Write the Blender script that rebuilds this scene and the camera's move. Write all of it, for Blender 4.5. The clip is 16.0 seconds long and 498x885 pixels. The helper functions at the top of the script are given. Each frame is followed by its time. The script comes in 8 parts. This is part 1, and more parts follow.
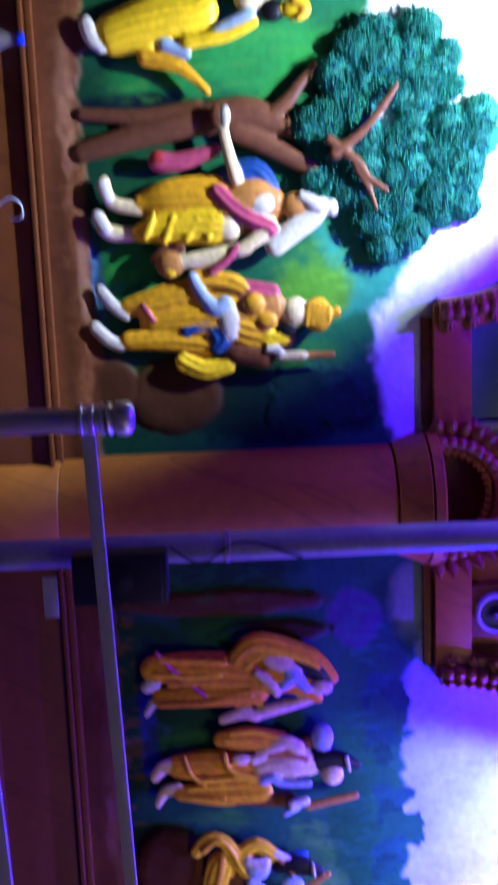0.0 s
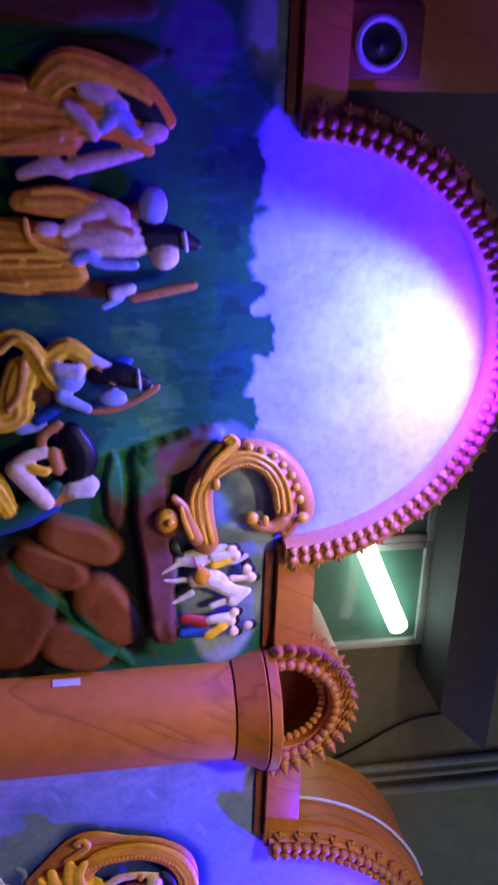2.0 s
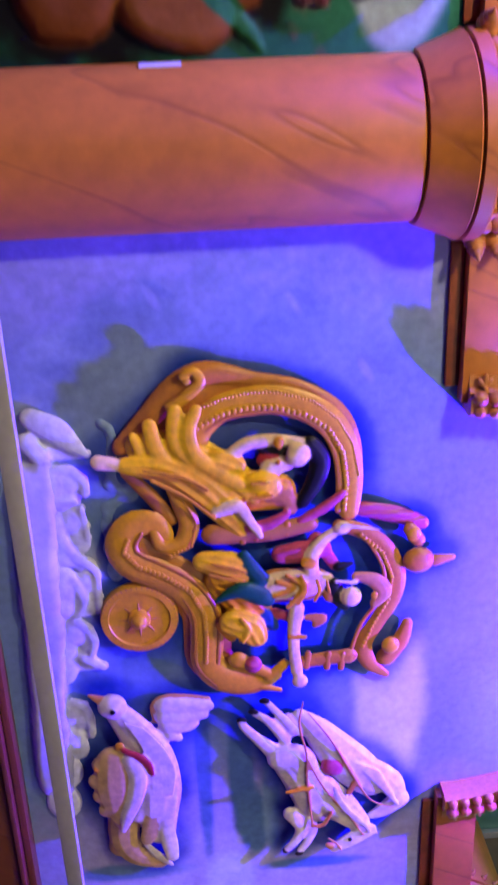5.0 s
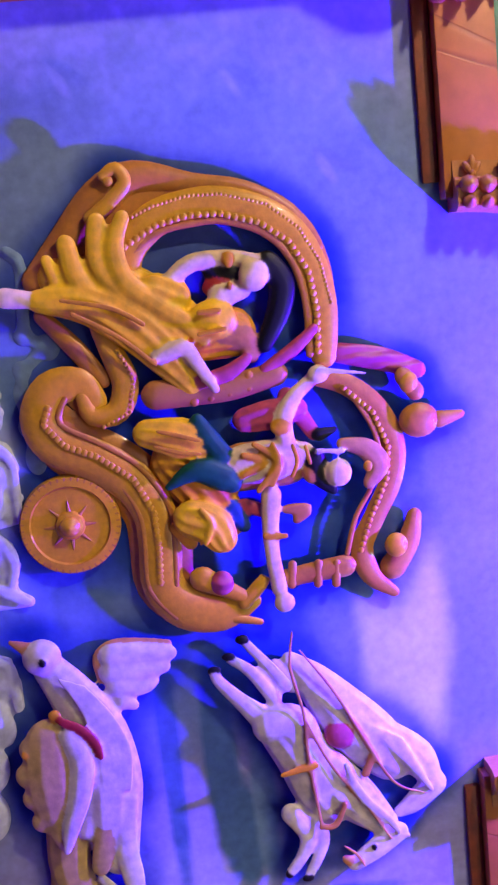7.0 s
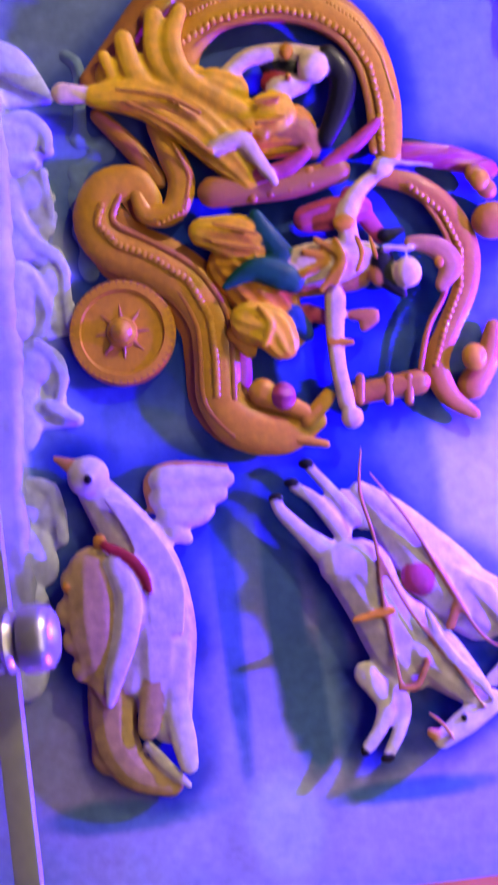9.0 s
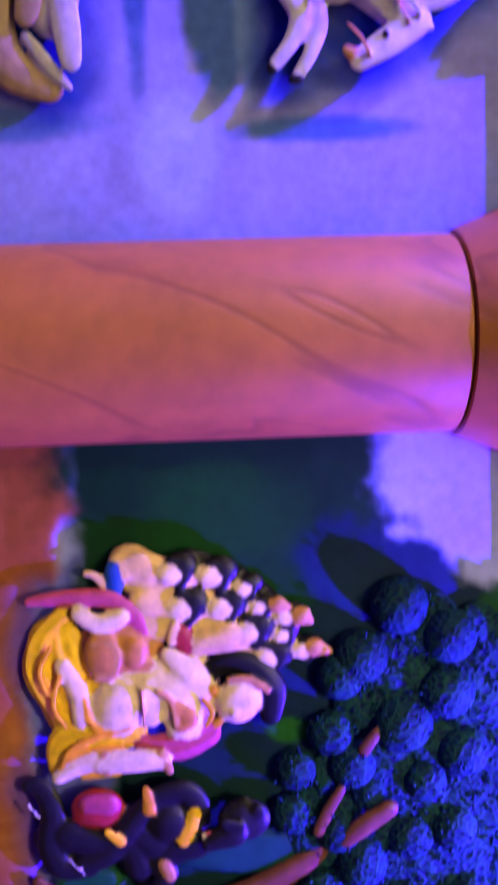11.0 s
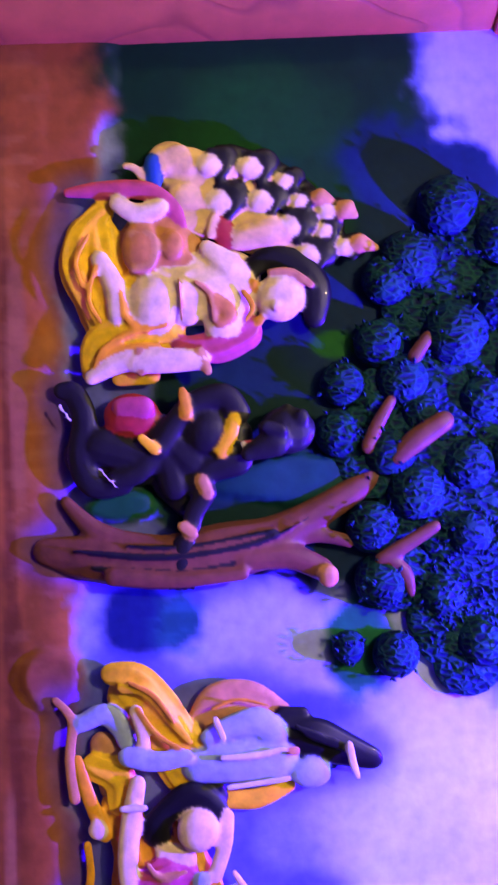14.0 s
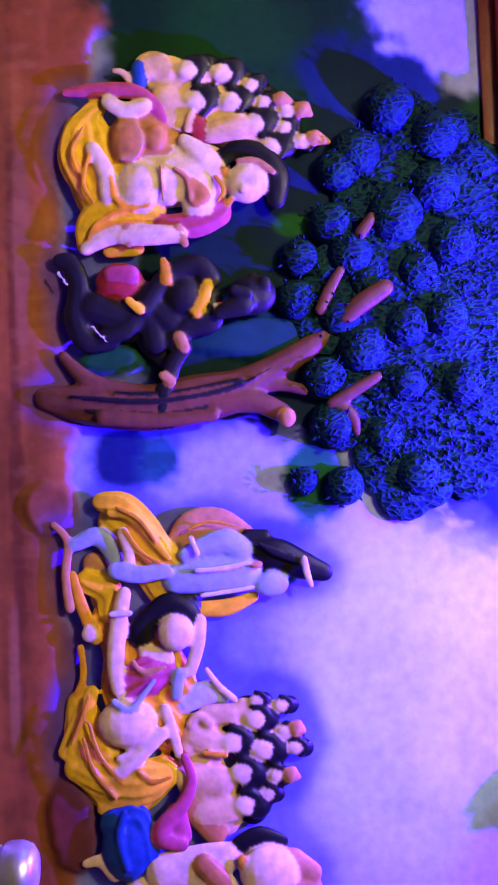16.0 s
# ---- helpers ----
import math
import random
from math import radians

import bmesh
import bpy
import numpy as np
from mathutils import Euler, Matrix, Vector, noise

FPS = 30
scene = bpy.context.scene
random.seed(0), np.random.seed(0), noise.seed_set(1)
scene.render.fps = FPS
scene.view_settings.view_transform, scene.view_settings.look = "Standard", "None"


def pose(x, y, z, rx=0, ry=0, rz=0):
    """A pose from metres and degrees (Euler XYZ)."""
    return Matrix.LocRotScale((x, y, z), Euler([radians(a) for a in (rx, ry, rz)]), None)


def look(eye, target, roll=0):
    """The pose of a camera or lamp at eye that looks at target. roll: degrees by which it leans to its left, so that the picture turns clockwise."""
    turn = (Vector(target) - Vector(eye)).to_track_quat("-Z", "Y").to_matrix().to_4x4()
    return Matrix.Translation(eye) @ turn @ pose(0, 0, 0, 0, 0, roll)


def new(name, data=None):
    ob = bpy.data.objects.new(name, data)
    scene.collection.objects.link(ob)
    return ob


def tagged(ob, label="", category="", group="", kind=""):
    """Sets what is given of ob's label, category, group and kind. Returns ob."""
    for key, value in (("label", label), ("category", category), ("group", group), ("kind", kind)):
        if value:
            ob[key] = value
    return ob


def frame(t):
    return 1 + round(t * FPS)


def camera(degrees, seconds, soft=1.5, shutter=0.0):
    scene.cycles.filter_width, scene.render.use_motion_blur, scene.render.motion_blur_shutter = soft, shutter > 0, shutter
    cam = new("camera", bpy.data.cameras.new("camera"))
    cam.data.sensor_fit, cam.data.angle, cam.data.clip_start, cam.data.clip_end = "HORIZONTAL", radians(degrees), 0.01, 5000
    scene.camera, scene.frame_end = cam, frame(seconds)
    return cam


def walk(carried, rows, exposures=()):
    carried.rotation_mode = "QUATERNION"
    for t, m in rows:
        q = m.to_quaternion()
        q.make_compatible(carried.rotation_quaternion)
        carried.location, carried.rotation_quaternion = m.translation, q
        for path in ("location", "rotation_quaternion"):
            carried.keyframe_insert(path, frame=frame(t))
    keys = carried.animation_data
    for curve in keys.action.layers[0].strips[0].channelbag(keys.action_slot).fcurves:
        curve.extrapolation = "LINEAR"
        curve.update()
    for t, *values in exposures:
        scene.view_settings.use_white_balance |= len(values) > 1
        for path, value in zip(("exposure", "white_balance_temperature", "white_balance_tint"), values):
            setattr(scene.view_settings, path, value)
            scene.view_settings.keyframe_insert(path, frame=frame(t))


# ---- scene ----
from mathutils.bvhtree import BVHTree

cam = camera(28.0, 16.0, soft=2.2, shutter=0.5)
METRES, EYE = 6.5, 1.4
ROWS = [
    (0.0, 0.0, 0.0, 0.0, 0.0, 0.0, -0.0),
    (0.5, 0.0011, 0.0253, -0.0291, -1.15, -4.42, -0.31),
    (1.0, 0.0018, 0.0469, -0.0648, -1.8, -6.21, -0.26),
    (1.5, 0.0029, 0.0659, -0.0998, -3.79, -10.29, -1.01),
    (2.0, 0.007, 0.0888, -0.1304, -9.46, -13.26, -2.43),
    (2.5, 0.0078, 0.108, -0.1674, -5.05, -12.81, -1.46),
    (3.0, 0.0068, 0.1285, -0.2051, -3.09, -15.47, -1.16),
    (3.5, 0.0091, 0.1477, -0.2418, -3.04, -16.24, -0.64),
    (4.0, 0.0102, 0.164, -0.2784, -1.9, -13.54, 0.54),
    (4.5, 0.0114, 0.183, -0.3209, -2.25, -14.39, 0.76),
    (5.0, 0.0125, 0.191, -0.3579, -2.85, -14.54, 0.21),
    (7.5, 0.0217, 0.2487, -0.5094, -2.25, 4.42, 4.74),
    (8.0, 0.0189, 0.2528, -0.5343, 0.27, 8.51, 3.56),
    (8.5, 0.0196, 0.2593, -0.5565, 0.85, 10.09, 3.23),
    (9.0, 0.0212, 0.2692, -0.5826, 1.19, 11.22, 4.38),
    (9.5, 0.0238, 0.2742, -0.615, 0.91, 9.03, 4.3),
    (10.0, 0.0262, 0.288, -0.6426, -3.23, 4.87, 1.56),
    (12.5, 0.033, 0.3302, -0.783, -0.34, -1.24, -0.48),
    (13.0, 0.0319, 0.3369, -0.8025, -1.65, 0.03, -0.59),
    (13.5, 0.0323, 0.3421, -0.8176, -1.54, 0.04, -0.76),
    (14.0, 0.0374, 0.3353, -0.8401, 1.87, 12.42, -0.61),
    (14.5, 0.0347, 0.3388, -0.8535, 1.14, 11.36, 1.92),
    (15.0, 0.0361, 0.3447, -0.8614, -0.68, 8.34, -1.34),
    (15.5, 0.0368, 0.3144, -0.8785, -0.92, 12.23, 0.21),
    (16.0, 0.0386, 0.3043, -0.8869, 0.12, 12.79, -0.38),
]
LEVEL = pose(0, -2.727, EYE) @ pose(0, 0, 0, 0, 2.2, 0) @ pose(0, 0, 0, 1.17, 0, 0) @ pose(0, 0, 0, 0, -90, -10.01)
walk(cam, [(t, LEVEL @ pose(METRES * x, METRES * y, METRES * z, 90 + pitch, roll, yaw)) for t, x, y, z, yaw, pitch, roll in ROWS],
     exposures=[(0.0, 0.1), (0.5, 0.45), (1.0, 0.5), (1.5, 0.15), (2.0, -0.5), (2.6, -0.35), (3.0, -0.05), (3.5, 0.0), (5.0, 0.12), (7.5, 0.1), (8.2, 0.2), (9.3, 0.2), (10.0, 0.0), (11.0, 0.0), (12.5, 0.05), (16.0, -0.05)])

# ---- world and lamps ----
world = bpy.data.worlds.new("hall_air")
scene.world = world
world.use_nodes = True
world.node_tree.nodes["Background"].inputs[0].default_value = (0.55, 0.5, 0.62, 1)
world.node_tree.nodes["Background"].inputs[1].default_value = 0.05


def lamp(name, at, power, rgb, size=0.03, target=None, cone=None, blend=0.4):
    data = bpy.data.lights.new(name, "SPOT" if cone else "POINT")
    data.energy, data.color, data.shadow_soft_size = power, rgb, size
    ob = new(name, data)
    if cone:
        data.spot_size, data.spot_blend = radians(cone), blend
        ob.matrix_world = look(at, target)
    else:
        ob.location = at
    return ob


def panel_lamp(name, at, target, power, rgb, wide, deep):
    data = bpy.data.lights.new(name, "AREA")
    data.energy, data.color, data.shape, data.size, data.size_y = power, rgb, "RECTANGLE", wide, deep
    ob = new(name, data)
    ob.matrix_world = look(at, target)
    return ob


BAYS = [-0.41, 1.72, 3.85, 5.98]
COLUMNS = [-1.475, 0.655, 2.782, 4.915, 7.045]
VIOLET = (0.065, 0.002, 1.0)
WARM = (1.0, 0.80, 0.52)
# coloured flood lamps in the crowns of the four arches, aimed down the wall, plus one added fill
lamp("flood_lamp", (-0.50, -0.60, 2.74), 300, (0.66, 0.86, 1.0), 0.03, (-0.58, 0, 1.5), 77, 0.5)
lamp("flood_lamp", (-0.10, -0.50, 2.70), 110, VIOLET, 0.02, (-0.10, -0.1, 1.2), 125, 0.3)
lamp("flood_lamp", (1.70, -0.34, 2.36), 30, (0.54, 0.78, 1.0), 0.03, (1.80, 0, 2.12), 104, 0.35)
lamp("flood_lamp", (1.78, -0.40, 2.60), 210, VIOLET, 0.02, (1.76, -0.1, 1.2), 125, 0.3)
# added blue point without a fixture, to tint the soffit of this arch
lamp("flood_lamp", (1.80, -0.16, 2.38), 150, (0.025, 0.004, 1.0), 0.02)
lamp("flood_lamp", (3.95, -0.34, 2.58), 520, VIOLET, 0.02, (3.93, -0.1, 1.2), 125, 0.3)
lamp("flood_lamp", (4.08, -0.15, 2.46), 12, (0.22, 0.75, 1.0), 0.04)
lamp("flood_lamp", (6.10, -0.42, 2.60), 980, (0.068, 0.004, 1.0), 0.02, (6.08, -0.1, 1.2), 125, 0.3)
lamp("flood_lamp", (5.97, -0.24, 2.36), 17, (0.45, 0.74, 1.0), 0.04)
# warm fill lamps, unseen and added to brighten figures, columns and wall
panel_lamp("hall_panel", (4.4, -3.2, 3.5), (4.4, 0, 1.3), 40, (1.0, 0.80, 0.62), 4.2, 0.5)
lamp("hall_spot", (2.3, -2.4, 3.3), 34, (1.0, 0.82, 0.50), 0.10, (1.42, 0, 1.25), 25, 0.8)
lamp("hall_spot", (3.5, -2.0, 3.3), 130, WARM, 0.10, (4.84, 0, 1.4), 19, 0.8)
lamp("hall_spot", (1.6, -1.7, 3.2), 240, WARM, 0.10, (3.28, 0, 1.42), 66, 0.9)
lamp("hall_spot", (5.1, -2.3, 3.3), 250, (1.0, 0.75, 0.40), 0.10, (6.15, 0, 0.96), 52, 0.8)


# ---- materials ----
def lin(code):
    """Linear colour from a six-digit colour code."""
    v = [int(code[k:k + 2], 16) / 255 for k in (0, 2, 4)]
    return tuple(c / 12.92 if c <= 0.04045 else ((c + 0.055) / 1.055) ** 2.4 for c in v)


def paint(name, code, rough=0.45, metal=0.0, grain=0.15, scale=30.0, bump=0.15, folds=0.0, coat=0.0, transmission=0.0, gloss=0.5):
    m = bpy.data.materials.new(name)
    m.use_nodes = True
    nt = m.node_tree
    b = nt.nodes["Principled BSDF"]
    link = nt.links.new
    co = nt.nodes.new("ShaderNodeTexCoord")
    big = nt.nodes.new("ShaderNodeTexNoise")
    big.inputs["Scale"].default_value, big.inputs["Detail"].default_value = scale * 0.2, 3
    fine = nt.nodes.new("ShaderNodeTexNoise")
    fine.inputs["Scale"].default_value, fine.inputs["Detail"].default_value = scale * 2, 5
    link(co.outputs["Object"], big.inputs["Vector"])
    link(co.outputs["Object"], fine.inputs["Vector"])
    both = nt.nodes.new("ShaderNodeMath")
    both.operation = "ADD"
    link(big.outputs["Fac"], both.inputs[0])
    link(fine.outputs["Fac"], both.inputs[1])
    ramp = nt.nodes.new("ShaderNodeMapRange")
    ramp.inputs["From Min"].default_value, ramp.inputs["From Max"].default_value = 0.7, 1.3
    ramp.inputs["To Min"].default_value, ramp.inputs["To Max"].default_value = 1 - grain, 1 + grain
    link(both.outputs[0], ramp.inputs["Value"])
    tint = nt.nodes.new("ShaderNodeVectorMath")
    tint.operation = "SCALE"
    tint.inputs[0].default_value = lin(code)
    link(ramp.outputs[0], tint.inputs["Scale"])
    link(tint.outputs[0], b.inputs["Base Color"])
    b.inputs["Roughness"].default_value, b.inputs["Metallic"].default_value = rough, metal
    b.inputs["Specular IOR Level"].default_value = gloss
    b.inputs["Coat Weight"].default_value = coat
    b.inputs["Transmission Weight"].default_value = transmission
    if bump or folds:
        bp = nt.nodes.new("ShaderNodeBump")
        bp.inputs["Strength"].default_value, bp.inputs["Distance"].default_value = bump, 0.004
        link(fine.outputs["Fac"], bp.inputs["Height"])
        link(bp.outputs[0], b.inputs["Normal"])
        if folds:
            wave = nt.nodes.new("ShaderNodeTexWave")
            wave.inputs["Scale"].default_value, wave.inputs["Distortion"].default_value = 14, 5
            wave.inputs["Detail"].default_value = 1
            link(co.outputs["Object"], wave.inputs["Vector"])
            b2 = nt.nodes.new("ShaderNodeBump")
            b2.inputs["Strength"].default_value, b2.inputs["Distance"].default_value = folds, 0.01
            link(wave.outputs["Fac"], b2.inputs["Height"])
            link(bp.outputs[0], b2.inputs["Normal"])
            link(b2.outputs[0], b.inputs["Normal"])
    return m


def veined(name, code, vein, scale=3.0, rough=0.35):
    """Terracotta paint with slanting darker marble veins."""
    m = paint(name, code, rough, grain=0.18, scale=14, bump=0.08)
    nt = m.node_tree
    b = nt.nodes["Principled BSDF"]
    co = nt.nodes.new("ShaderNodeTexCoord")
    turn = nt.nodes.new("ShaderNodeMapping")
    turn.inputs["Rotation"].default_value = (0.0, radians(64), 0.0)
    nt.links.new(co.outputs["Object"], turn.inputs["Vector"])
    draw = nt.nodes.new("ShaderNodeMapping")
    draw.inputs["Scale"].default_value = (0.10, 0.5, 1.0)
    nt.links.new(turn.outputs[0], draw.inputs["Vector"])
    n = nt.nodes.new("ShaderNodeTexNoise")
    n.inputs["Scale"].default_value, n.inputs["Detail"].default_value, n.inputs["Roughness"].default_value = scale * 6, 2, 0.4
    nt.links.new(draw.outputs[0], n.inputs["Vector"])
    r = nt.nodes.new("ShaderNodeValToRGB")
    els = r.color_ramp.elements
    els.new(0.5), els.new(0.52)
    for e, p, c in zip(els, (0.0, 0.493, 0.499, 0.518), (0, 0, 1, 0)):
        e.position, e.color = p, (c, c, c, 1)
    nt.links.new(n.outputs["Fac"], r.inputs[0])
    mix = nt.nodes.new("ShaderNodeMix")
    mix.data_type = "RGBA"
    src = b.inputs["Base Color"].links[0].from_socket
    weak = nt.nodes.new("ShaderNodeMath")
    weak.operation = "MULTIPLY"
    weak.inputs[1].default_value = 0.38
    nt.links.new(r.outputs[0], weak.inputs[0])
    nt.links.new(weak.outputs[0], mix.inputs[0])
    nt.links.new(src, mix.inputs[6])
    mix.inputs[7].default_value = (*lin(vein), 1)
    nt.links.new(mix.outputs[2], b.inputs["Base Color"])
    dent = nt.nodes.new("ShaderNodeBump")
    dent.invert = True
    dent.inputs["Strength"].default_value, dent.inputs["Distance"].default_value = 0.4, 0.004
    nt.links.new(weak.outputs[0], dent.inputs["Height"])
    nt.links.new(b.inputs["Normal"].links[0].from_socket, dent.inputs["Normal"])
    nt.links.new(dent.outputs[0], b.inputs["Normal"])
    return m


def mural_material(name, rough, grain, bump, coat, gloss):
    m = paint(name, "ffffff", rough, grain=grain, scale=26, bump=bump, coat=coat, gloss=gloss)
    nt = m.node_tree
    b = nt.nodes["Principled BSDF"]
    att = nt.nodes.new("ShaderNodeAttribute")
    att.attribute_name = "Paint"
    mul = nt.nodes.new("ShaderNodeVectorMath")
    mul.operation = "MULTIPLY"
    nt.links.new(att.outputs["Color"], mul.inputs[0])
    nt.links.new(b.inputs["Base Color"].links[0].from_socket, mul.inputs[1])
    nt.links.new(mul.outputs[0], b.inputs["Base Color"])
    return m


def latticed(name, code):
    """Leaf paint over a net of raised ribs, drybrushed and with glints painted in."""
    m = paint(name, code, 0.7, grain=0.5, scale=40, bump=0.2, gloss=0.12)
    nt = m.node_tree
    b = nt.nodes["Principled BSDF"]
    co = nt.nodes.new("ShaderNodeTexCoord")
    cell = nt.nodes.new("ShaderNodeTexVoronoi")
    cell.feature = "DISTANCE_TO_EDGE"
    cell.inputs["Scale"].default_value = 105
    warp = nt.nodes.new("ShaderNodeMapping")
    warp.inputs["Rotation"].default_value, warp.inputs["Scale"].default_value = (0.4, 0.5, 0.3), (1.0, 1.0, 0.55)
    nt.links.new(co.outputs["Object"], warp.inputs["Vector"])
    nt.links.new(warp.outputs[0], cell.inputs["Vector"])
    rib = nt.nodes.new("ShaderNodeMapRange")
    rib.inputs["To Min"].default_value, rib.inputs["To Max"].default_value = 1.0, 0.0
    rib.inputs["From Min"].default_value, rib.inputs["From Max"].default_value = 0.02, 0.30
    nt.links.new(cell.outputs["Distance"], rib.inputs["Value"])
    # lighter green on the ribs: drybrushing plus highlights put into the colour
    rib_glints = nt.nodes.new("ShaderNodeMix")
    rib_glints.data_type = "RGBA"
    sparse = nt.nodes.new("ShaderNodeTexNoise")
    sparse.inputs["Scale"].default_value = 13
    nt.links.new(co.outputs["Object"], sparse.inputs["Vector"])
    much = nt.nodes.new("ShaderNodeMath")
    much.operation = "MULTIPLY"
    nt.links.new(rib.outputs[0], much.inputs[0])
    nt.links.new(sparse.outputs["Fac"], much.inputs[1])
    nt.links.new(much.outputs[0], rib_glints.inputs[0])
    nt.links.new(b.inputs["Base Color"].links[0].from_socket, rib_glints.inputs[6])
    rib_glints.inputs[7].default_value = (*lin("1a5442"), 1)
    nt.links.new(rib_glints.outputs[2], b.inputs["Base Color"])
    bp = nt.nodes.new("ShaderNodeBump")
    bp.inputs["Strength"].default_value, bp.inputs["Distance"].default_value = 0.55, 0.005
    nt.links.new(rib.outputs[0], bp.inputs["Height"])
    nt.links.new(b.inputs["Normal"].links[0].from_socket, bp.inputs["Normal"])
    nt.links.new(bp.outputs[0], b.inputs["Normal"])
    return m


MAT = {
    "lattice": latticed("ribbed_leaf_paint", "071340"),
    "mural": mural_material("mural_paint", 0.6, 0.16, 0.16, 0.0, 0.12),
    "figure": mural_material("figure_paint", 0.46, 0.3, 0.22, 0.06, 0.3),
    "terra": veined("terracotta_marble_paint", "b87028", "5a2a14", 1.15, 0.45),
    "ochre": paint("ochre_clay_paint", "b9782a", 0.42, grain=0.2, scale=40, coat=0.1),
    "mist": paint("mist_paint", "6f8aa6", 0.5, grain=0.12, scale=20),
    "clay": paint("terracotta_moulding", "b97838", 0.45, grain=0.2, scale=40),
    "plinth": veined("brown_stone", "6b3a1c", "3a1a0c", 1.0, 0.34),
    "gold": paint("ochre_paint", "d29a1e", 0.4, grain=0.18, scale=40, coat=0.2),
    "cream": paint("cream_paint", "b9a47c"),
    "yellow": paint("yellow_cloth_paint", "d9930f", 0.42, grain=0.12, scale=24, folds=0.5),
    "orange": paint("orange_cloth_paint", "c8741a", 0.42, grain=0.12, scale=24, folds=0.5),
    "skin": paint("skin_paint", "d9b48a", 0.35, grain=0.08, scale=30, coat=0.2),
    "honey": paint("honey_paint", "d0a55c"),
    "tan": paint("tan_paint", "b4763a", 0.4, grain=0.12, scale=30),
    "blueskin": paint("pale_blue_paint", "8f9fb5", 0.35, grain=0.08, scale=30, coat=0.2),
    "white": paint("white_paint", "cfc6bb", 0.38, grain=0.12, scale=30),
    "black": paint("black_paint", "0b0a0d", 0.3, grain=0.3, scale=60, bump=0.4),
    "fur": paint("black_fur_paint", "16131a", 0.32, grain=0.3, scale=90, bump=0.6),
    "red": paint("red_paint", "9c2a2a", 0.4, grain=0.12, scale=30),
    "rose": paint("rose_paint", "b0465f", 0.4, grain=0.1, scale=30, folds=0.4),
    "blue": paint("blue_paint", "17407f", 0.4, grain=0.15, scale=30, folds=0.4),
    "green": paint("green_paint", "12503f", 0.4, grain=0.15, scale=30),
    "trunk": paint("bark_paint", "7d4630", 0.5, grain=0.3, scale=40, bump=0.4),
    "leaf": paint("leaf_paint", "1c7262", 0.6, grain=0.4, scale=120, bump=0.9, gloss=0.2),
    "rock": paint("rock_paint", "7b3a1c", 0.5, grain=0.3, scale=24, bump=0.4),
    "cloud": paint("cloud_paint", "c6cbda", 0.45, grain=0.12, scale=20),
    "steel": paint("stainless_steel", "d2cdc4", 0.34, 0.75, grain=0.06, scale=60, bump=0.03),
    "greypaint": paint("grey_metal_paint", "b8b6b0", 0.38, 0.25, grain=0.1, scale=40, bump=0.05),
    "pole": paint("pole_paint", "86867a", 0.5, grain=0.2, scale=30, bump=0.06),
    "dark": paint("black_plastic", "0d0d0f", 0.4, grain=0.2, scale=60),
    "concrete": paint("grey_wall_paint", "96938a", 0.7, grain=0.15, scale=12),
    "dusk": paint("dark_grey_plaster", "3c3b3a", 0.7, grain=0.2, scale=10),
    "olive": paint("olive_grey_wall_paint", "766e58", 0.7, grain=0.2, scale=9),
    "floor": paint("stone_floor", "5a4a3c", 0.4, grain=0.2, scale=10),
    "bluecap": paint("blue_plastic", "1438c8", 0.4, grain=0.05),
    "clear": paint("clear_plastic", "e8f0f4", 0.08, grain=0.02, bump=0.0, transmission=0.9),
}
COLOURS = {k: lin(c) for k, c in {"gold": "c98d1e", "yellow": "f0c020", "orange": "e09e1e", "cream": "b89a60", "skin": "dec496", "honey": "d8b272", "mist": "6f8aa6", "tan": "b4763a", "blueskin": "94a4ba", "white": "cbc1b2", "black": "0c0b10", "fur": "17141b",
                                  "red": "9c2a2a", "rose": "b0465f", "blue": "17407f", "green": "12503f", "trunk": "6a3e2a", "leaf": "1d6a45", "rock": "6b3a22", "cloud": "c6cbda", "clay": "bc8450"}.items()}
GLASS = paint("green_glass", "5f8f7c", 0.35, grain=0.15, scale=6, bump=0.02, coat=0.5)
TUBE = bpy.data.materials.new("fluorescent_tube")
TUBE.use_nodes = True
TUBE.node_tree.nodes["Principled BSDF"].inputs["Emission Color"].default_value = (0.75, 1.0, 0.92, 1)
TUBE.node_tree.nodes["Principled BSDF"].inputs["Emission Strength"].default_value = 9.0


# ---- mesh helpers ----
def part(name, bm, material, parent=None, label="", smooth=True):
    me = bpy.data.meshes.new(name)
    bm.to_mesh(me)
    bm.free()
    for m in (material if isinstance(material, (list, tuple)) else [material]):
        me.materials.append(m)
    if smooth:
        me.shade_smooth()
        me.set_sharp_from_angle(angle=radians(38))
    ob = new(name, me)
    ob.parent = parent
    if label:
        ob["label"] = label
    return ob


def share(name, me, parent, m):
    ob = new(name, me)
    ob.parent = parent
    ob.matrix_basis = m
    return ob


def box(x0, x1, y0, y1, z0, z1, bevel=0.004, bm=None):
    bm = bm or bmesh.new()
    made = bmesh.ops.create_cube(bm, size=1, matrix=Matrix.Translation(((x0 + x1) / 2, (y0 + y1) / 2, (z0 + z1) / 2)) @ Matrix.Diagonal((x1 - x0, y1 - y0, z1 - z0, 1)))
    if bevel:
        edges = list({e for v in made["verts"] for e in v.link_edges})
        bmesh.ops.bevel(bm, geom=edges, offset=bevel, segments=2, affect="EDGES", profile=0.6)
    return bm


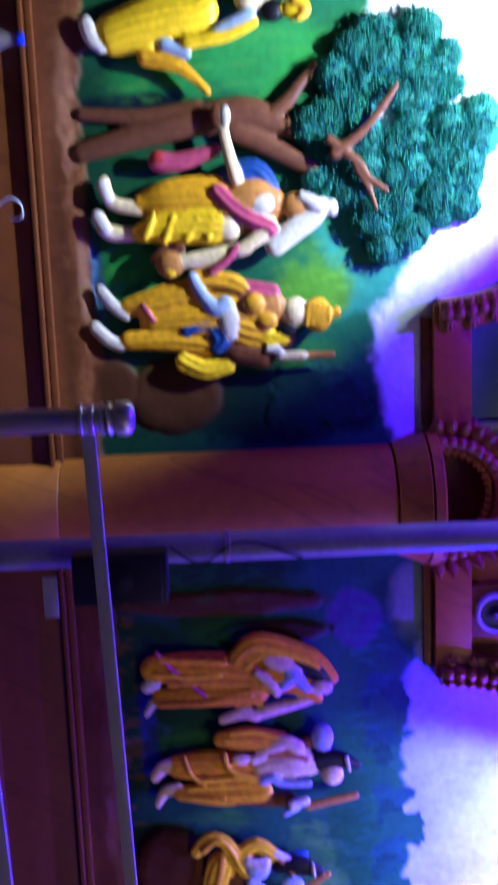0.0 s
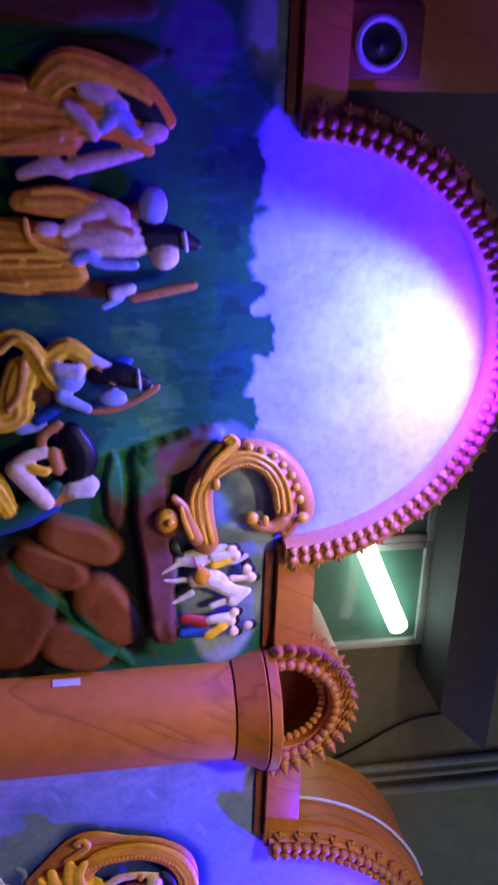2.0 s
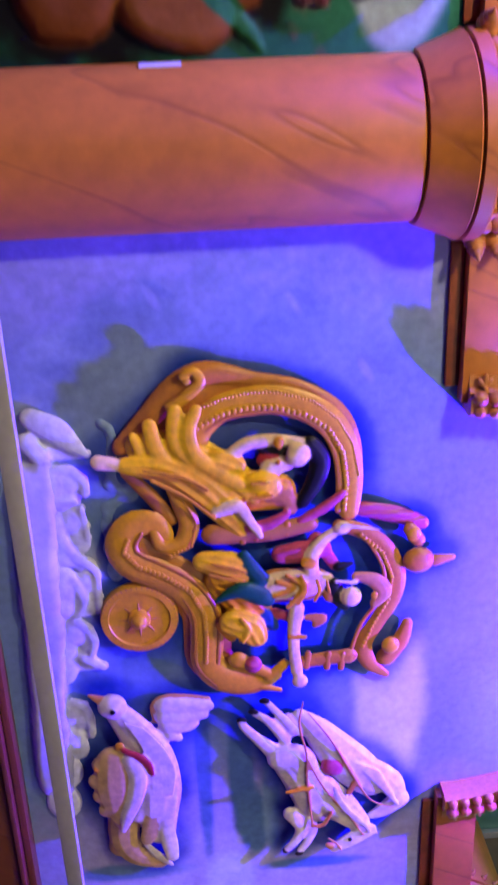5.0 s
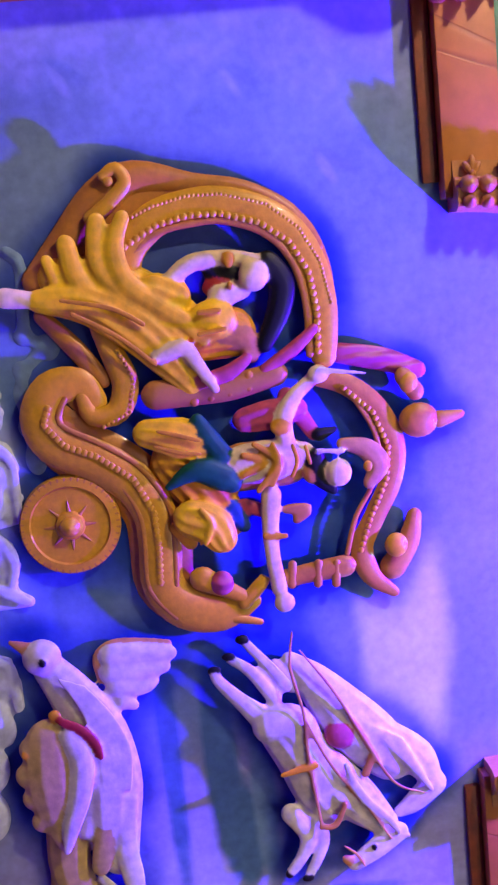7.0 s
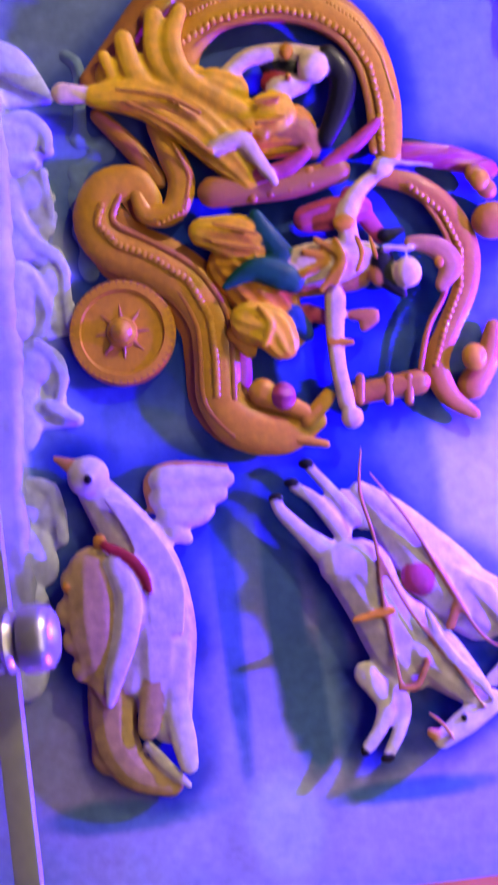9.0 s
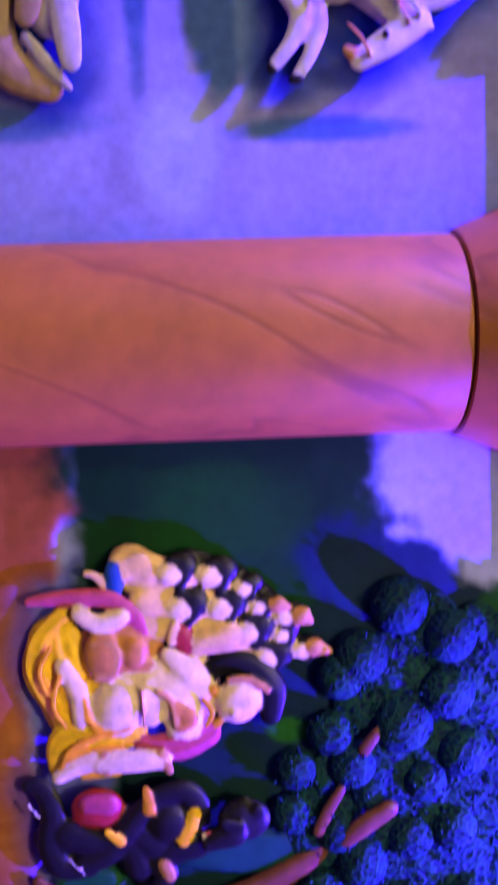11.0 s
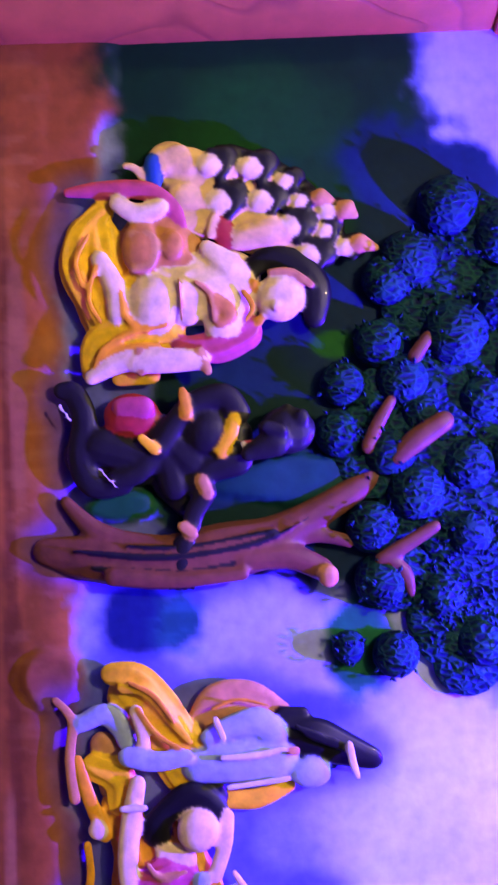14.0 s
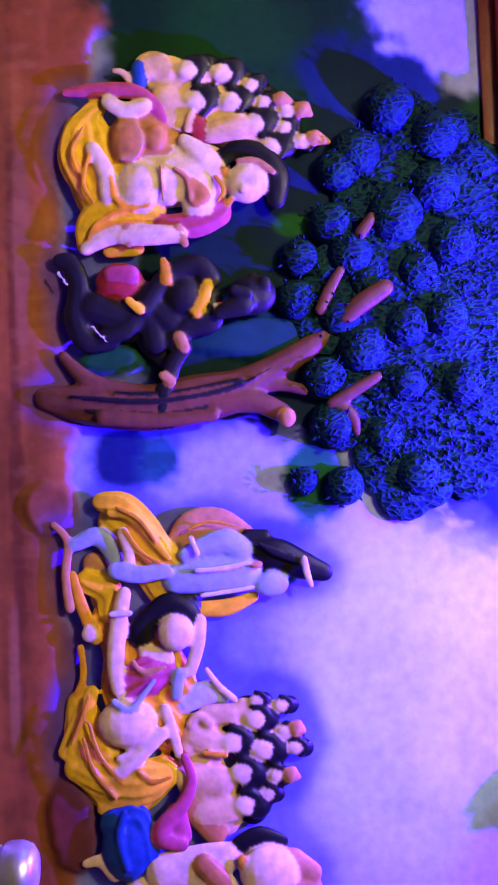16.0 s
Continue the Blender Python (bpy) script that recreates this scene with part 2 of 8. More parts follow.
def lathe(profile, segs=20, arc=360.0, start=0.0, bm=None, m=None):
    """Turned form round z from rows of radius and height."""
    bm = bm or bmesh.new()
    m = m or Matrix()
    whole = arc >= 359.9
    n = segs if whole else segs + 1
    rings = []
    for r, z in profile:
        rings.append([bm.verts.new(m @ Vector((r * math.cos(radians(start + arc * k / segs)), r * math.sin(radians(start + arc * k / segs)), z))) for k in range(n)])
    for a, b in zip(rings, rings[1:]):
        for k in range(segs):
            q = (k + 1) % n
            bm.faces.new((a[k], a[q], b[q], b[k]))
    return bm


def empty(name, at, label, category, group="", kind=""):
    ob = new(name)
    ob.location = at
    ob.empty_display_size = 0.05
    return tagged(ob, label, category, group, kind)


SOFT = []


def model_as_one():
    """Fuses each sculpture into one smooth skin and carries its paint over."""
    for ob, _ in SOFT:
        fuse = ob.modifiers.new("fuse", "REMESH")
        fuse.mode, fuse.voxel_size = "VOXEL", 0.003
        swell = ob.modifiers.new("swell", "DISPLACE")
        swell.strength, swell.mid_level = 0.0022, 0.0
        again = ob.modifiers.new("again", "REMESH")
        again.mode, again.voxel_size = "VOXEL", 0.0028
    graph = bpy.context.evaluated_depsgraph_get()
    for ob, colours in SOFT:
        old = ob.data
        tree = BVHTree.FromPolygons([v.co for v in old.vertices], [f.vertices for f in old.polygons])
        index = [f.material_index for f in old.polygons]
        me = bpy.data.meshes.new_from_object(ob.evaluated_get(graph))
        n = len(me.vertices)
        co, edges = np.empty(n * 3), np.empty(len(me.edges) * 2, int)
        me.vertices.foreach_get("co", co), me.edges.foreach_get("vertices", edges)
        co, edges = co.reshape(-1, 3), edges.reshape(-1, 2)
        count = np.bincount(edges.ravel(), minlength=n)[:, None]

        def even(x, share_):
            s = np.stack([np.bincount(edges[:, 0], x[edges[:, 1], k], n) + np.bincount(edges[:, 1], x[edges[:, 0], k], n) for k in range(3)], 1)
            return x * (1 - share_) + share_ * s / np.maximum(count, 1)

        co = even(even(co, 0.5), 0.4)
        me.vertices.foreach_set("co", co.ravel())
        nor = np.empty(n * 3, np.float32)
        me.vertex_normals.foreach_get("vector", nor)
        co = even(co - 0.0020 * nor.reshape(-1, 3), 0.3)
        paint_of = np.array([colours[index[tree.find_nearest(Vector(p))[2]]] for p in co])
        paint_of = even(paint_of, 0.3)
        middle = co[:, 0].mean()
        co[:, 1] *= 0.68 if middle < 2.8 else 0.56 if middle < 5.0 else 0.48
        me.vertices.foreach_set("co", co.ravel())
        att = me.color_attributes.new("Paint", "FLOAT_COLOR", "POINT")
        att.data.foreach_set("color", np.concatenate([paint_of, np.ones((n, 1))], 1).astype(np.float32).ravel())
        me.materials.clear()
        me.materials.append(MAT["figure"])
        me.shade_smooth()
        ob.modifiers.clear()
        ob.data = me
        bpy.data.meshes.remove(old)


class Relief:
    """A painted relief sculpture: soft tubes and swellings that stand out from the wall, joined into one mesh."""

    def __init__(self):
        self.bm, self.mats, self.spots = bmesh.new(), [], []

    def slot(self, mat):
        if mat not in self.mats:
            self.mats.append(mat)
        return self.mats.index(mat)

    def tube(self, mat, d, *uvr, flat=0.8, segs=10):
        pts = [Vector((uvr[k], uvr[k + 1], uvr[k + 2])) for k in range(0, len(uvr), 3)]
        self.spots += [(p.x, p.y) for p in pts]
        rows = []
        for k in range(len(pts) - 1):
            p0, p1, p2, p3 = pts[max(k - 1, 0)], pts[k], pts[k + 1], pts[min(k + 2, len(pts) - 1)]
            steps = 4 if len(pts) > 2 else 3
            for j in range(steps):
                f = j / steps
                rows.append(0.5 * (2 * p1 + (p2 - p0) * f + (2 * p0 - 5 * p1 + 4 * p2 - p3) * f * f + (3 * p1 - p0 - 3 * p2 + p3) * f ** 3))
        rows.append(pts[-1])
        a, b = (rows[0] - rows[1]).xy, (rows[-1] - rows[-2]).xy
        a, b = (a.normalized() if a.length else Vector((1, 0))), (b.normalized() if b.length else Vector((1, 0)))
        cap = ((0.97, 0.2), (0.75, 0.62), (0.4, 0.9))
        r0, r1 = rows[0].z, rows[-1].z
        head = [Vector((rows[0].x + a.x * r0 * s, rows[0].y + a.y * r0 * s, r0 * c)) for s, c in cap]
        tail = [Vector((rows[-1].x + b.x * r1 * s, rows[-1].y + b.y * r1 * s, r1 * c)) for s, c in reversed(cap)]
        rows = head + rows + tail
        mi, rings = self.slot(mat), []
        wide = max(p.z for p in rows)
        pleats = round(wide * 2 * math.pi / 0.024) if mat in ("yellow", "orange", "rose", "blue") and wide > 0.021 else 0
        if pleats:
            segs = 4 * pleats
        first = random.uniform(0, 6)
        for k, p in enumerate(rows):
            q = (rows[min(k + 1, len(rows) - 1)] - rows[max(k - 1, 0)]).xy
            q = q.normalized() if q.length else Vector((1, 0))
            ring = []
            for j in range(segs):
                w = 2 * math.pi * j / segs
                r = max(p.z, 0.0005) + (0.0042 * math.cos(pleats * w + first + 0.9 * math.sin(0.5 * k + first)) * min(p.z / wide, 1) if pleats else 0)
                s, c = math.cos(w) * r, math.sin(w) * r * flat
                ring.append(self.bm.verts.new((p.x - q.y * s, -d - c, p.y + q.x * s)))
            rings.append(ring)
        for x, y in zip(rings, rings[1:]):
            for j in range(segs):
                self.bm.faces.new((x[j], x[(j + 1) % segs], y[(j + 1) % segs], y[j])).material_index = mi
        for ring in (rings[0], rings[-1]):
            self.bm.faces.new(ring).material_index = mi

    def ball(self, mat, d, u, v, ru, rv, turn=0.0, deep=0.8):
        self.spots.append((u, v))
        m = Matrix.Translation((u, -d, v)) @ Matrix.Rotation(-radians(turn), 4, "Y") @ Matrix.Diagonal((ru, deep * min(ru, rv), rv, 1))
        made = bmesh.ops.create_uvsphere(self.bm, u_segments=14, v_segments=9, radius=1.0, matrix=m)
        mi = self.slot(mat)
        for f in {f for v_ in made["verts"] for f in v_.link_faces}:
            f.material_index = mi

    def beads(self, mat, d, r, n, *uv):
        """A row of n small beads along a line of points."""
        pts = [Vector((uv[k], uv[k + 1])) for k in range(0, len(uv), 2)]
        gaps = [(b - a).length for a, b in zip(pts, pts[1:])]
        for k in range(n):
            s = sum(gaps) * (k + 0.5) / n
            j = 0
            while j < len(gaps) - 1 and s > gaps[j]:
                s -= gaps[j]
                j += 1
            p = pts[j].lerp(pts[j + 1], s / gaps[j])
            made = bmesh.ops.create_icosphere(self.bm, subdivisions=1, radius=r, matrix=Matrix.Translation((p.x, -d, p.y)))
            mi = self.slot(mat)
            for f in {f for v_ in made["verts"] for f in v_.link_faces}:
                f.material_index = mi

    def disc(self, u, v, r):
        """A chariot wheel: rim, dished face, spokes cut round a domed hub."""
        prof = [(r, 0.0), (r, 0.03), (r * 0.97, 0.04), (r * 0.8, 0.042), (r * 0.77, 0.034), (r * 0.3, 0.034), (r * 0.27, 0.046), (r * 0.2, 0.05), (r * 0.19, 0.062), (r * 0.1, 0.075), (0.0, 0.078)]
        first = len(self.bm.faces)
        lathe(prof, 40, bm=self.bm, m=Matrix.Translation((u, 0, v)) @ Matrix.Rotation(radians(90), 4, "X"))
        self.bm.faces.ensure_lookup_table()
        mi = self.slot("gold")
        for f in self.bm.faces[first:]:
            f.material_index = mi
        for k in range(8):
            w = math.pi * k / 4
            self.tube("clay", 0.036, u + 0.28 * r * math.cos(w), v + 0.28 * r * math.sin(w), 0.004, u + 0.5 * r * math.cos(w), v + 0.5 * r * math.sin(w), 0.001)
        for k in range(44):
            w = math.pi * k / 22
            self.tube("clay", 0.039, u + 0.84 * r * math.cos(w), v + 0.84 * r * math.sin(w), 0.0025, u + 0.96 * r * math.cos(w), v + 0.96 * r * math.sin(w), 0.0025, segs=6)

    def clump(self, u, v, r, leaves=110, core="leaf", deep=0.62):
        """A rounded tuft: a core and many small pointed leaves over it."""
        self.ball(core, 0.012, u, v, r, r, deep=deep)
        mi = self.slot("lattice" if core == "lattice" else "leaf")
        for k in range(leaves):
            a, q = random.uniform(0, 2 * math.pi), random.random() ** 0.5
            x, z = u + r * q * math.cos(a), v + r * q * math.sin(a)
            y = -0.012 - deep * r * math.sqrt(max(0, 1 - q * q)) - 0.003
            size, turn = random.uniform(0.006, 0.012), a + random.uniform(-1.2, 1.2)
            c, s = math.cos(turn), math.sin(turn)
            rise = random.uniform(0.1, 0.55) * size
            p = [(-0.2, 0, 0.0), (0.4, 0.32, 0.4), (1.0, 0, 0.7), (0.4, -0.32, 0.4)]
            vs = [self.bm.verts.new((x + size * (i * c - j * s), y - rise * h, z + size * (i * s + j * c))) for i, j, h in p]
            mid = self.bm.verts.new((x + size * 0.4 * c, y - rise - 0.003, z + size * 0.4 * s))
            for i in range(4):
                self.bm.faces.new((vs[i], vs[(i + 1) % 4], mid)).material_index = mi

    def crown(self, u, v, ru, rv, n=90, leaves=110, core="leaf", deep=0.62):
        """An uneven leafy crown of tufts inside an oval."""
        for k in range(n):
            a, q = random.uniform(0, 2 * math.pi), random.random() ** 0.5
            self.clump(u + ru * q * math.cos(a), v + rv * q * math.sin(a), random.uniform(0.034, 0.058), leaves, core, deep)

    def part_of(self, parent, name, label="", soft=False):
        bmesh.ops.recalc_face_normals(self.bm, faces=self.bm.faces)
        if parent.name == "relief_chariot":
            bmesh.ops.scale(self.bm, verts=self.bm.verts, vec=(1, 0.58, 1))
        bmesh.ops.translate(self.bm, verts=self.bm.verts, vec=-parent.location)
        ob = part(name, self.bm, [MAT[m] for m in self.mats], parent, label)
        if soft:
            SOFT.append((ob, [COLOURS[m] for m in self.mats]))
        return ob

    def done(self, name, label, category, group="", soft=True):
        if name == "relief_cloud":
            mat, line = self.mats[0], sorted(self.spots)
            for (u0, v0), (u1, v1) in zip(line, line[1:]):
                self.tube(mat, 0.002, u0, v0, 0.012, u1, v1, 0.012, flat=0.6)
        bmesh.ops.recalc_face_normals(self.bm, faces=self.bm.faces)
        ob = tagged(part(name, self.bm, [MAT[m] for m in self.mats]), label, category, group)
        if soft:
            SOFT.append((ob, [COLOURS[m] for m in self.mats]))
        return ob


# ---- the painted wall ----
def lattice(seed):
    return np.random.RandomState(seed).rand(64, 64)


def clouding(u, v, scale, seed=0, octaves=4):
    """Smooth noise between 0 and 1 over the wall."""
    total, amp, norm = 0.0, 1.0, 0.0
    for o in range(octaves):
        g = lattice(seed + o)
        x, y = u * scale * 2 ** o + 7.3 * o, v * scale * 2 ** o + 3.1 * o
        i, j = np.floor(x).astype(int), np.floor(y).astype(int)
        fx, fy = x - i, y - j
        fx, fy = fx * fx * (3 - 2 * fx), fy * fy * (3 - 2 * fy)
        a, b = g[i % 64, j % 64], g[(i + 1) % 64, j % 64]
        c, e = g[i % 64, (j + 1) % 64], g[(i + 1) % 64, (j + 1) % 64]
        total = total + amp * ((a * (1 - fx) + b * fx) * (1 - fy) + (c * (1 - fx) + e * fx) * fy)
        norm += amp
        amp *= 0.5
    return total / norm


PANELS = []


class Panel:
    """One bay of the wall: a fine sheet whose relief and paint are laid on stroke by stroke."""

    def __init__(self, u0, u1, v0=0.915, v1=2.5, step=0.0058):
        self.nu, self.nv = int((u1 - u0) / step) + 1, int((v1 - v0) / step) + 1
        self.u, self.v = np.meshgrid(np.linspace(u0, u1, self.nu), np.linspace(v0, v1, self.nv), indexing="ij")
        self.h = np.zeros_like(self.u)
        self.rgb = np.zeros(self.u.shape + (3,))
        self.seed = int(abs(u0) * 100)
        self.centre = (u0 + u1) / 2
        self.n1 = clouding(self.u, self.v, 9, self.seed)
        self.n2 = clouding(self.u, self.v, 30, self.seed + 9)

    def ground(self, low, high, v0, v1):
        f = np.clip((self.v - v0) / (v1 - v0) + (self.n1 - 0.5) * 0.5, 0, 1)[..., None]
        self.rgb[:] = np.array(lin(low)) * (1 - f) + np.array(lin(high)) * f

    def dab(self, code, u, v, ru, rv, turn=0.0, soft=0.3, rough=0.25, up=0.0, power=2.0, fleck=False):
        """A soft-edged swelling of paint; up raises it off the wall."""
        c, s = math.cos(radians(turn)), math.sin(radians(turn))
        du, dv = self.u - u, self.v - v
        x, y = (du * c + dv * s) / ru, (-du * s + dv * c) / rv
        q = (np.abs(x) ** power + np.abs(y) ** power) ** (1 / power) + (self.n1 - 0.5) * rough * 1.6 + (self.n2 - 0.5) * rough
        a = np.clip((1 - q) / max(soft, 0.02) + 0.5, 0, 1)
        a = a * a * (3 - 2 * a)
        if fleck:
            a = a * np.clip((clouding(self.u, self.v * 0.3 + self.u * 0.3, 60, self.seed + 21, 2) - 0.56) * 6, 0, 0.3)
        tone = 1 + (self.n2 - 0.5) * 0.28 + (self.n1 - 0.5) * 0.34
        self.rgb = self.rgb * (1 - a[..., None]) + a[..., None] * np.array(lin(code)) * tone[..., None]
        if up:
            dome = np.clip(np.clip(1 - q, 0, 1) * 2.6, 0, 1)
            dome = np.sqrt(dome * (2 - dome)) * (0.85 + 0.3 * self.n1)
            self.h = np.maximum(self.h, up * dome) if up > 0 else self.h + up * dome

    def strip(self, code, top, soft=0.02, rough=0.04, up=0.0):
        """A painted band of earth along the foot of the bay."""
        q = top - self.v + (self.n1 - 0.5) * rough * 2 + (self.n2 - 0.5) * rough
        a = np.clip(q / soft + 0.5, 0, 1)
        tone = 1 + (clouding(self.u * 0.3, self.v * 2, 14, self.seed + 4) - 0.5) * 1.0 + (self.n2 - 0.5) * 0.4
        self.rgb = self.rgb * (1 - a[..., None]) + a[..., None] * np.array(lin(code)) * tone[..., None]
        self.h = np.maximum(self.h, up * np.sqrt(np.clip(q / 0.05, 0, 1)))

    def later(self, name, label):
        PANELS.append((self, name, label))

    def airbrush_and_shade(self, code, spread, much):
        """Sprayed colour fading outward from the edge of every sculpture on this bay, painting in violet light and edge
        shade.
        """
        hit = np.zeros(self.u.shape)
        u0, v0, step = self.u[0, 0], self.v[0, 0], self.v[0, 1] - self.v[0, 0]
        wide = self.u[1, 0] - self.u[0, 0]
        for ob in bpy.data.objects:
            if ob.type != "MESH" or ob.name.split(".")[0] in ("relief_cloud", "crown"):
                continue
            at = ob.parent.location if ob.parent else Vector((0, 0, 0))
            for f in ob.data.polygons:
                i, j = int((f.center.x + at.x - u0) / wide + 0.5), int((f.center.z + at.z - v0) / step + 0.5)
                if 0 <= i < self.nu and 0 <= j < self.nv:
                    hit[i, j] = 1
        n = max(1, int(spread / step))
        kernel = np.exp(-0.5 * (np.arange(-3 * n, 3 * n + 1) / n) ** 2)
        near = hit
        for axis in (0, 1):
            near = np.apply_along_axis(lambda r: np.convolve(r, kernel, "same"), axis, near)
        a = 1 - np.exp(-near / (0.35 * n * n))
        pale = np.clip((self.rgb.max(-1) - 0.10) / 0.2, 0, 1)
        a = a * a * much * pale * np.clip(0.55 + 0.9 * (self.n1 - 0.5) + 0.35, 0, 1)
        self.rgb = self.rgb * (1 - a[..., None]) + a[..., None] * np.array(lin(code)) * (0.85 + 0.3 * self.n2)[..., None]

    def done(self, name, label):
        r = np.hypot(self.u - self.centre, self.v - 1.95)
        keep = (self.v < 1.99) | (r < 0.575)
        n = self.nu * self.nv
        co = np.stack([self.u, -self.h - 0.004 * self.n1, self.v], -1).reshape(-1, 3)
        idx = np.arange(n).reshape(self.nu, self.nv)
        quads = np.stack([idx[:-1, :-1], idx[1:, :-1], idx[1:, 1:], idx[:-1, 1:]], -1)
        quads = quads[keep[:-1, :-1]].reshape(-1, 4)
        me = bpy.data.meshes.new(name)
        me.from_pydata(co, [], quads.tolist())
        att = me.color_attributes.new("Paint", "FLOAT_COLOR", "POINT")
        att.data.foreach_set("color", np.concatenate([np.clip(self.rgb, 0.002, 0.9).reshape(-1, 3), np.ones((n, 1))], 1).astype(np.float32).ravel())
        me.materials.append(MAT["mural"])
        me.shade_smooth()
        return tagged(new(name, me), label, "mural", "", "structure")




# ---- the murals, bay by bay ----
p = Panel(-1.33, 0.515)
p.ground("14402a", "1f6b46", 1.0, 1.75)
p.dab("f4f8ff", -0.227, 2.094, 1.019, 0.347, 0, 0.12, 0.12, 0)
p.dab("eaf2ff", 0.278, 1.94, 0.31, 0.14, 0, 0.2, 0.2, 0)
p.dab("2f8a74", -0.034, 1.759, 0.194, 0.122, 0, 0.3, 0.4, 0)
p.dab("1f7a3c", -0.499, 1.268, 0.084, 0.161, 0, 0.6, 0.4, 0)
p.dab("1f7a3c", -0.011, 1.182, 0.09, 0.121, 0, 0.6, 0.4, 0)
p.dab("2c8a45", -0.533, 1.519, 0.098, 0.176, 0, 0.6, 0.4, 0)
p.dab("4f8a2c", 0.052, 1.636, 0.09, 0.092, 0, 0.8, 0.7, 0)
p.dab("2f7d40", 0.265, 1.63, 0.062, 0.093, 0, 0.5, 0.4, 0)
p.dab("0d2a22", 0.385, 1.502, 0.11, 0.296, 0, 0.4, 0.3, 0)
p.dab("143c34", 0.359, 1.627, 0.094, 0.148, 0, 0.7, 0.5, 0.006)
p.dab("4e2e18", 0.343, 1.239, 0.103, 0.13, 0, 0.4, 0.12, 0.010)
p.dab("4a2a18", 0.319, 1.062, 0.093, 0.09, 0, 0.4, 0.12, 0.010)
p.dab("0a1c28", -0.418, 1.19, 0.031, 0.191, 0, 0.5, 0.3, 0)
p.strip("6a3c22", 1.035, 0.02, 0.03, 0.02)
p.dab("8a5a40", -0.439, 0.992, 0.169, 0.021, 0, 0.7, 0.4, 0)
p.dab("8a5f48", 0.027, 1.013, 0.135, 0.015, 0, 0.7, 0.4, 0)
p.dab("3a5f86", -0.582, 1.086, 0.031, 0.026, 24.39, 0.5, 0.3, 0)
p.dab("2d4a66", 0.045, 1.05, 0.141, 0.018, 2.716, 0.6, 0.4, 0)
p.dab("6fae3c", 0.052, 1.636, 0.105, 0.107, 0, 0.8, 0.4, fleck=True)
p.dab("58a040", -0.499, 1.268, 0.098, 0.161, 0, 0.8, 0.4, fleck=True)
p.dab("4f9a44", -0.532, 1.534, 0.112, 0.176, 0, 0.8, 0.4, fleck=True)
p.dab("3f8a3c", 0.004, 1.181, 0.09, 0.121, 0, 0.8, 0.4, fleck=True)
p.dab("2f7a5a", 0.268, 1.692, 0.093, 0.093, 0, 0.8, 0.4, fleck=True)
p.dab("8a5a3c", -0.268, 0.988, 0.606, 0.039, 0, 0.8, 0.4, fleck=True)
p.later("mural_1", "relief mural of a forest scene with green hills and bright sky")

f = Relief()
f.tube("yellow", 0.03, -0.595, 1.131, 0.053, -0.619, 1.233, 0.063, -0.642, 1.349, 0.056)
f.tube("yellow", 0.05, -0.566, 1.124, 0.015, -0.566, 1.22, 0.02)
f.tube("orange", 0.05, -0.534, 1.208, 0.022, -0.514, 1.286, 0.02, -0.477, 1.335, 0.013, -0.446, 1.365, 0.011)
f.tube("white", 0.05, -0.62, 1.063, 0.021, -0.586, 1.075, 0.021, -0.558, 1.099, 0.013)
f.tube("blueskin", 0.06, -0.564, 1.26, 0.017, -0.539, 1.316, 0.014)
f.tube("blueskin", 0.06, -0.586, 1.397, 0.019, -0.624, 1.477, 0.022)
f.tube("yellow", 0.065, -0.565, 1.318, 0.019, -0.578, 1.418, 0.017, -0.609, 1.491, 0.014)
f.tube("yellow", 0.05, -0.613, 1.277, 0.028, -0.657, 1.365, 0.033)
f.ball("black", 0.05, -0.638, 1.535, 0.03, 0.031)
f.ball("yellow", 0.055, -0.638, 1.599, 0.03, 0.04)
f.tube("gold", 0.08, -0.655, 1.591, 0.008, -0.632, 1.619, 0.008, -0.611, 1.601, 0.008)
f.tube("skin", 0.05, -0.673, 1.479, 0.041, -0.692, 1.523, 0.03)
f.done("relief_figure", "plain painted figure in a yellow robe kneeling in the forest", "relief figure", "figures of the forest mural")

tree = empty("relief_tree", (-0.5, 0, 1.3), "brown forked tree trunk relief under a leafy crown", "tree", "trees of the murals")
f = Relief()
f.tube("trunk", 0.02, -0.307, 1.028, 0.028, -0.343, 1.174, 0.034, -0.377, 1.335, 0.042, -0.389, 1.465, 0.045, -0.359, 1.551, 0.031, -0.335, 1.623, 0.02, -0.347, 1.703, 0.013)
f.tube("trunk", 0.02, -0.403, 1.034, 0.017, -0.391, 1.192, 0.022, -0.4, 1.336, 0.031)
f.tube("trunk", 0.03, -0.379, 1.522, 0.022, -0.414, 1.567, 0.02, -0.458, 1.604, 0.015, -0.501, 1.644, 0.011)
f.tube("trunk", 0.03, -0.347, 1.435, 0.031, -0.273, 1.577, 0.026, -0.229, 1.649, 0.02, -0.168, 1.713, 0.013)
f.tube("trunk", 0.088, -0.276, 1.687, 0.017, -0.328, 1.759, 0.012, -0.393, 1.816, 0.011, -0.443, 1.851, 0.007)
f.tube("trunk", 0.088, -0.311, 1.674, 0.014, -0.254, 1.744, 0.014, -0.212, 1.774, 0.011, -0.18, 1.82, 0.008)
f.tube("trunk", 0.088, -0.24, 1.743, 0.011, -0.177, 1.778, 0.008, -0.132, 1.793, 0.006)
f.tube("trunk", 0.035, -0.352, 1.262, 0.014, -0.382, 1.407, 0.014, -0.356, 1.55, 0.013)
f.part_of(tree, "trunk", "", soft=True)

f = Relief()
f.crown(-0.317, 1.852, 0.29, 0.235)
f.part_of(tree, "crown", "")

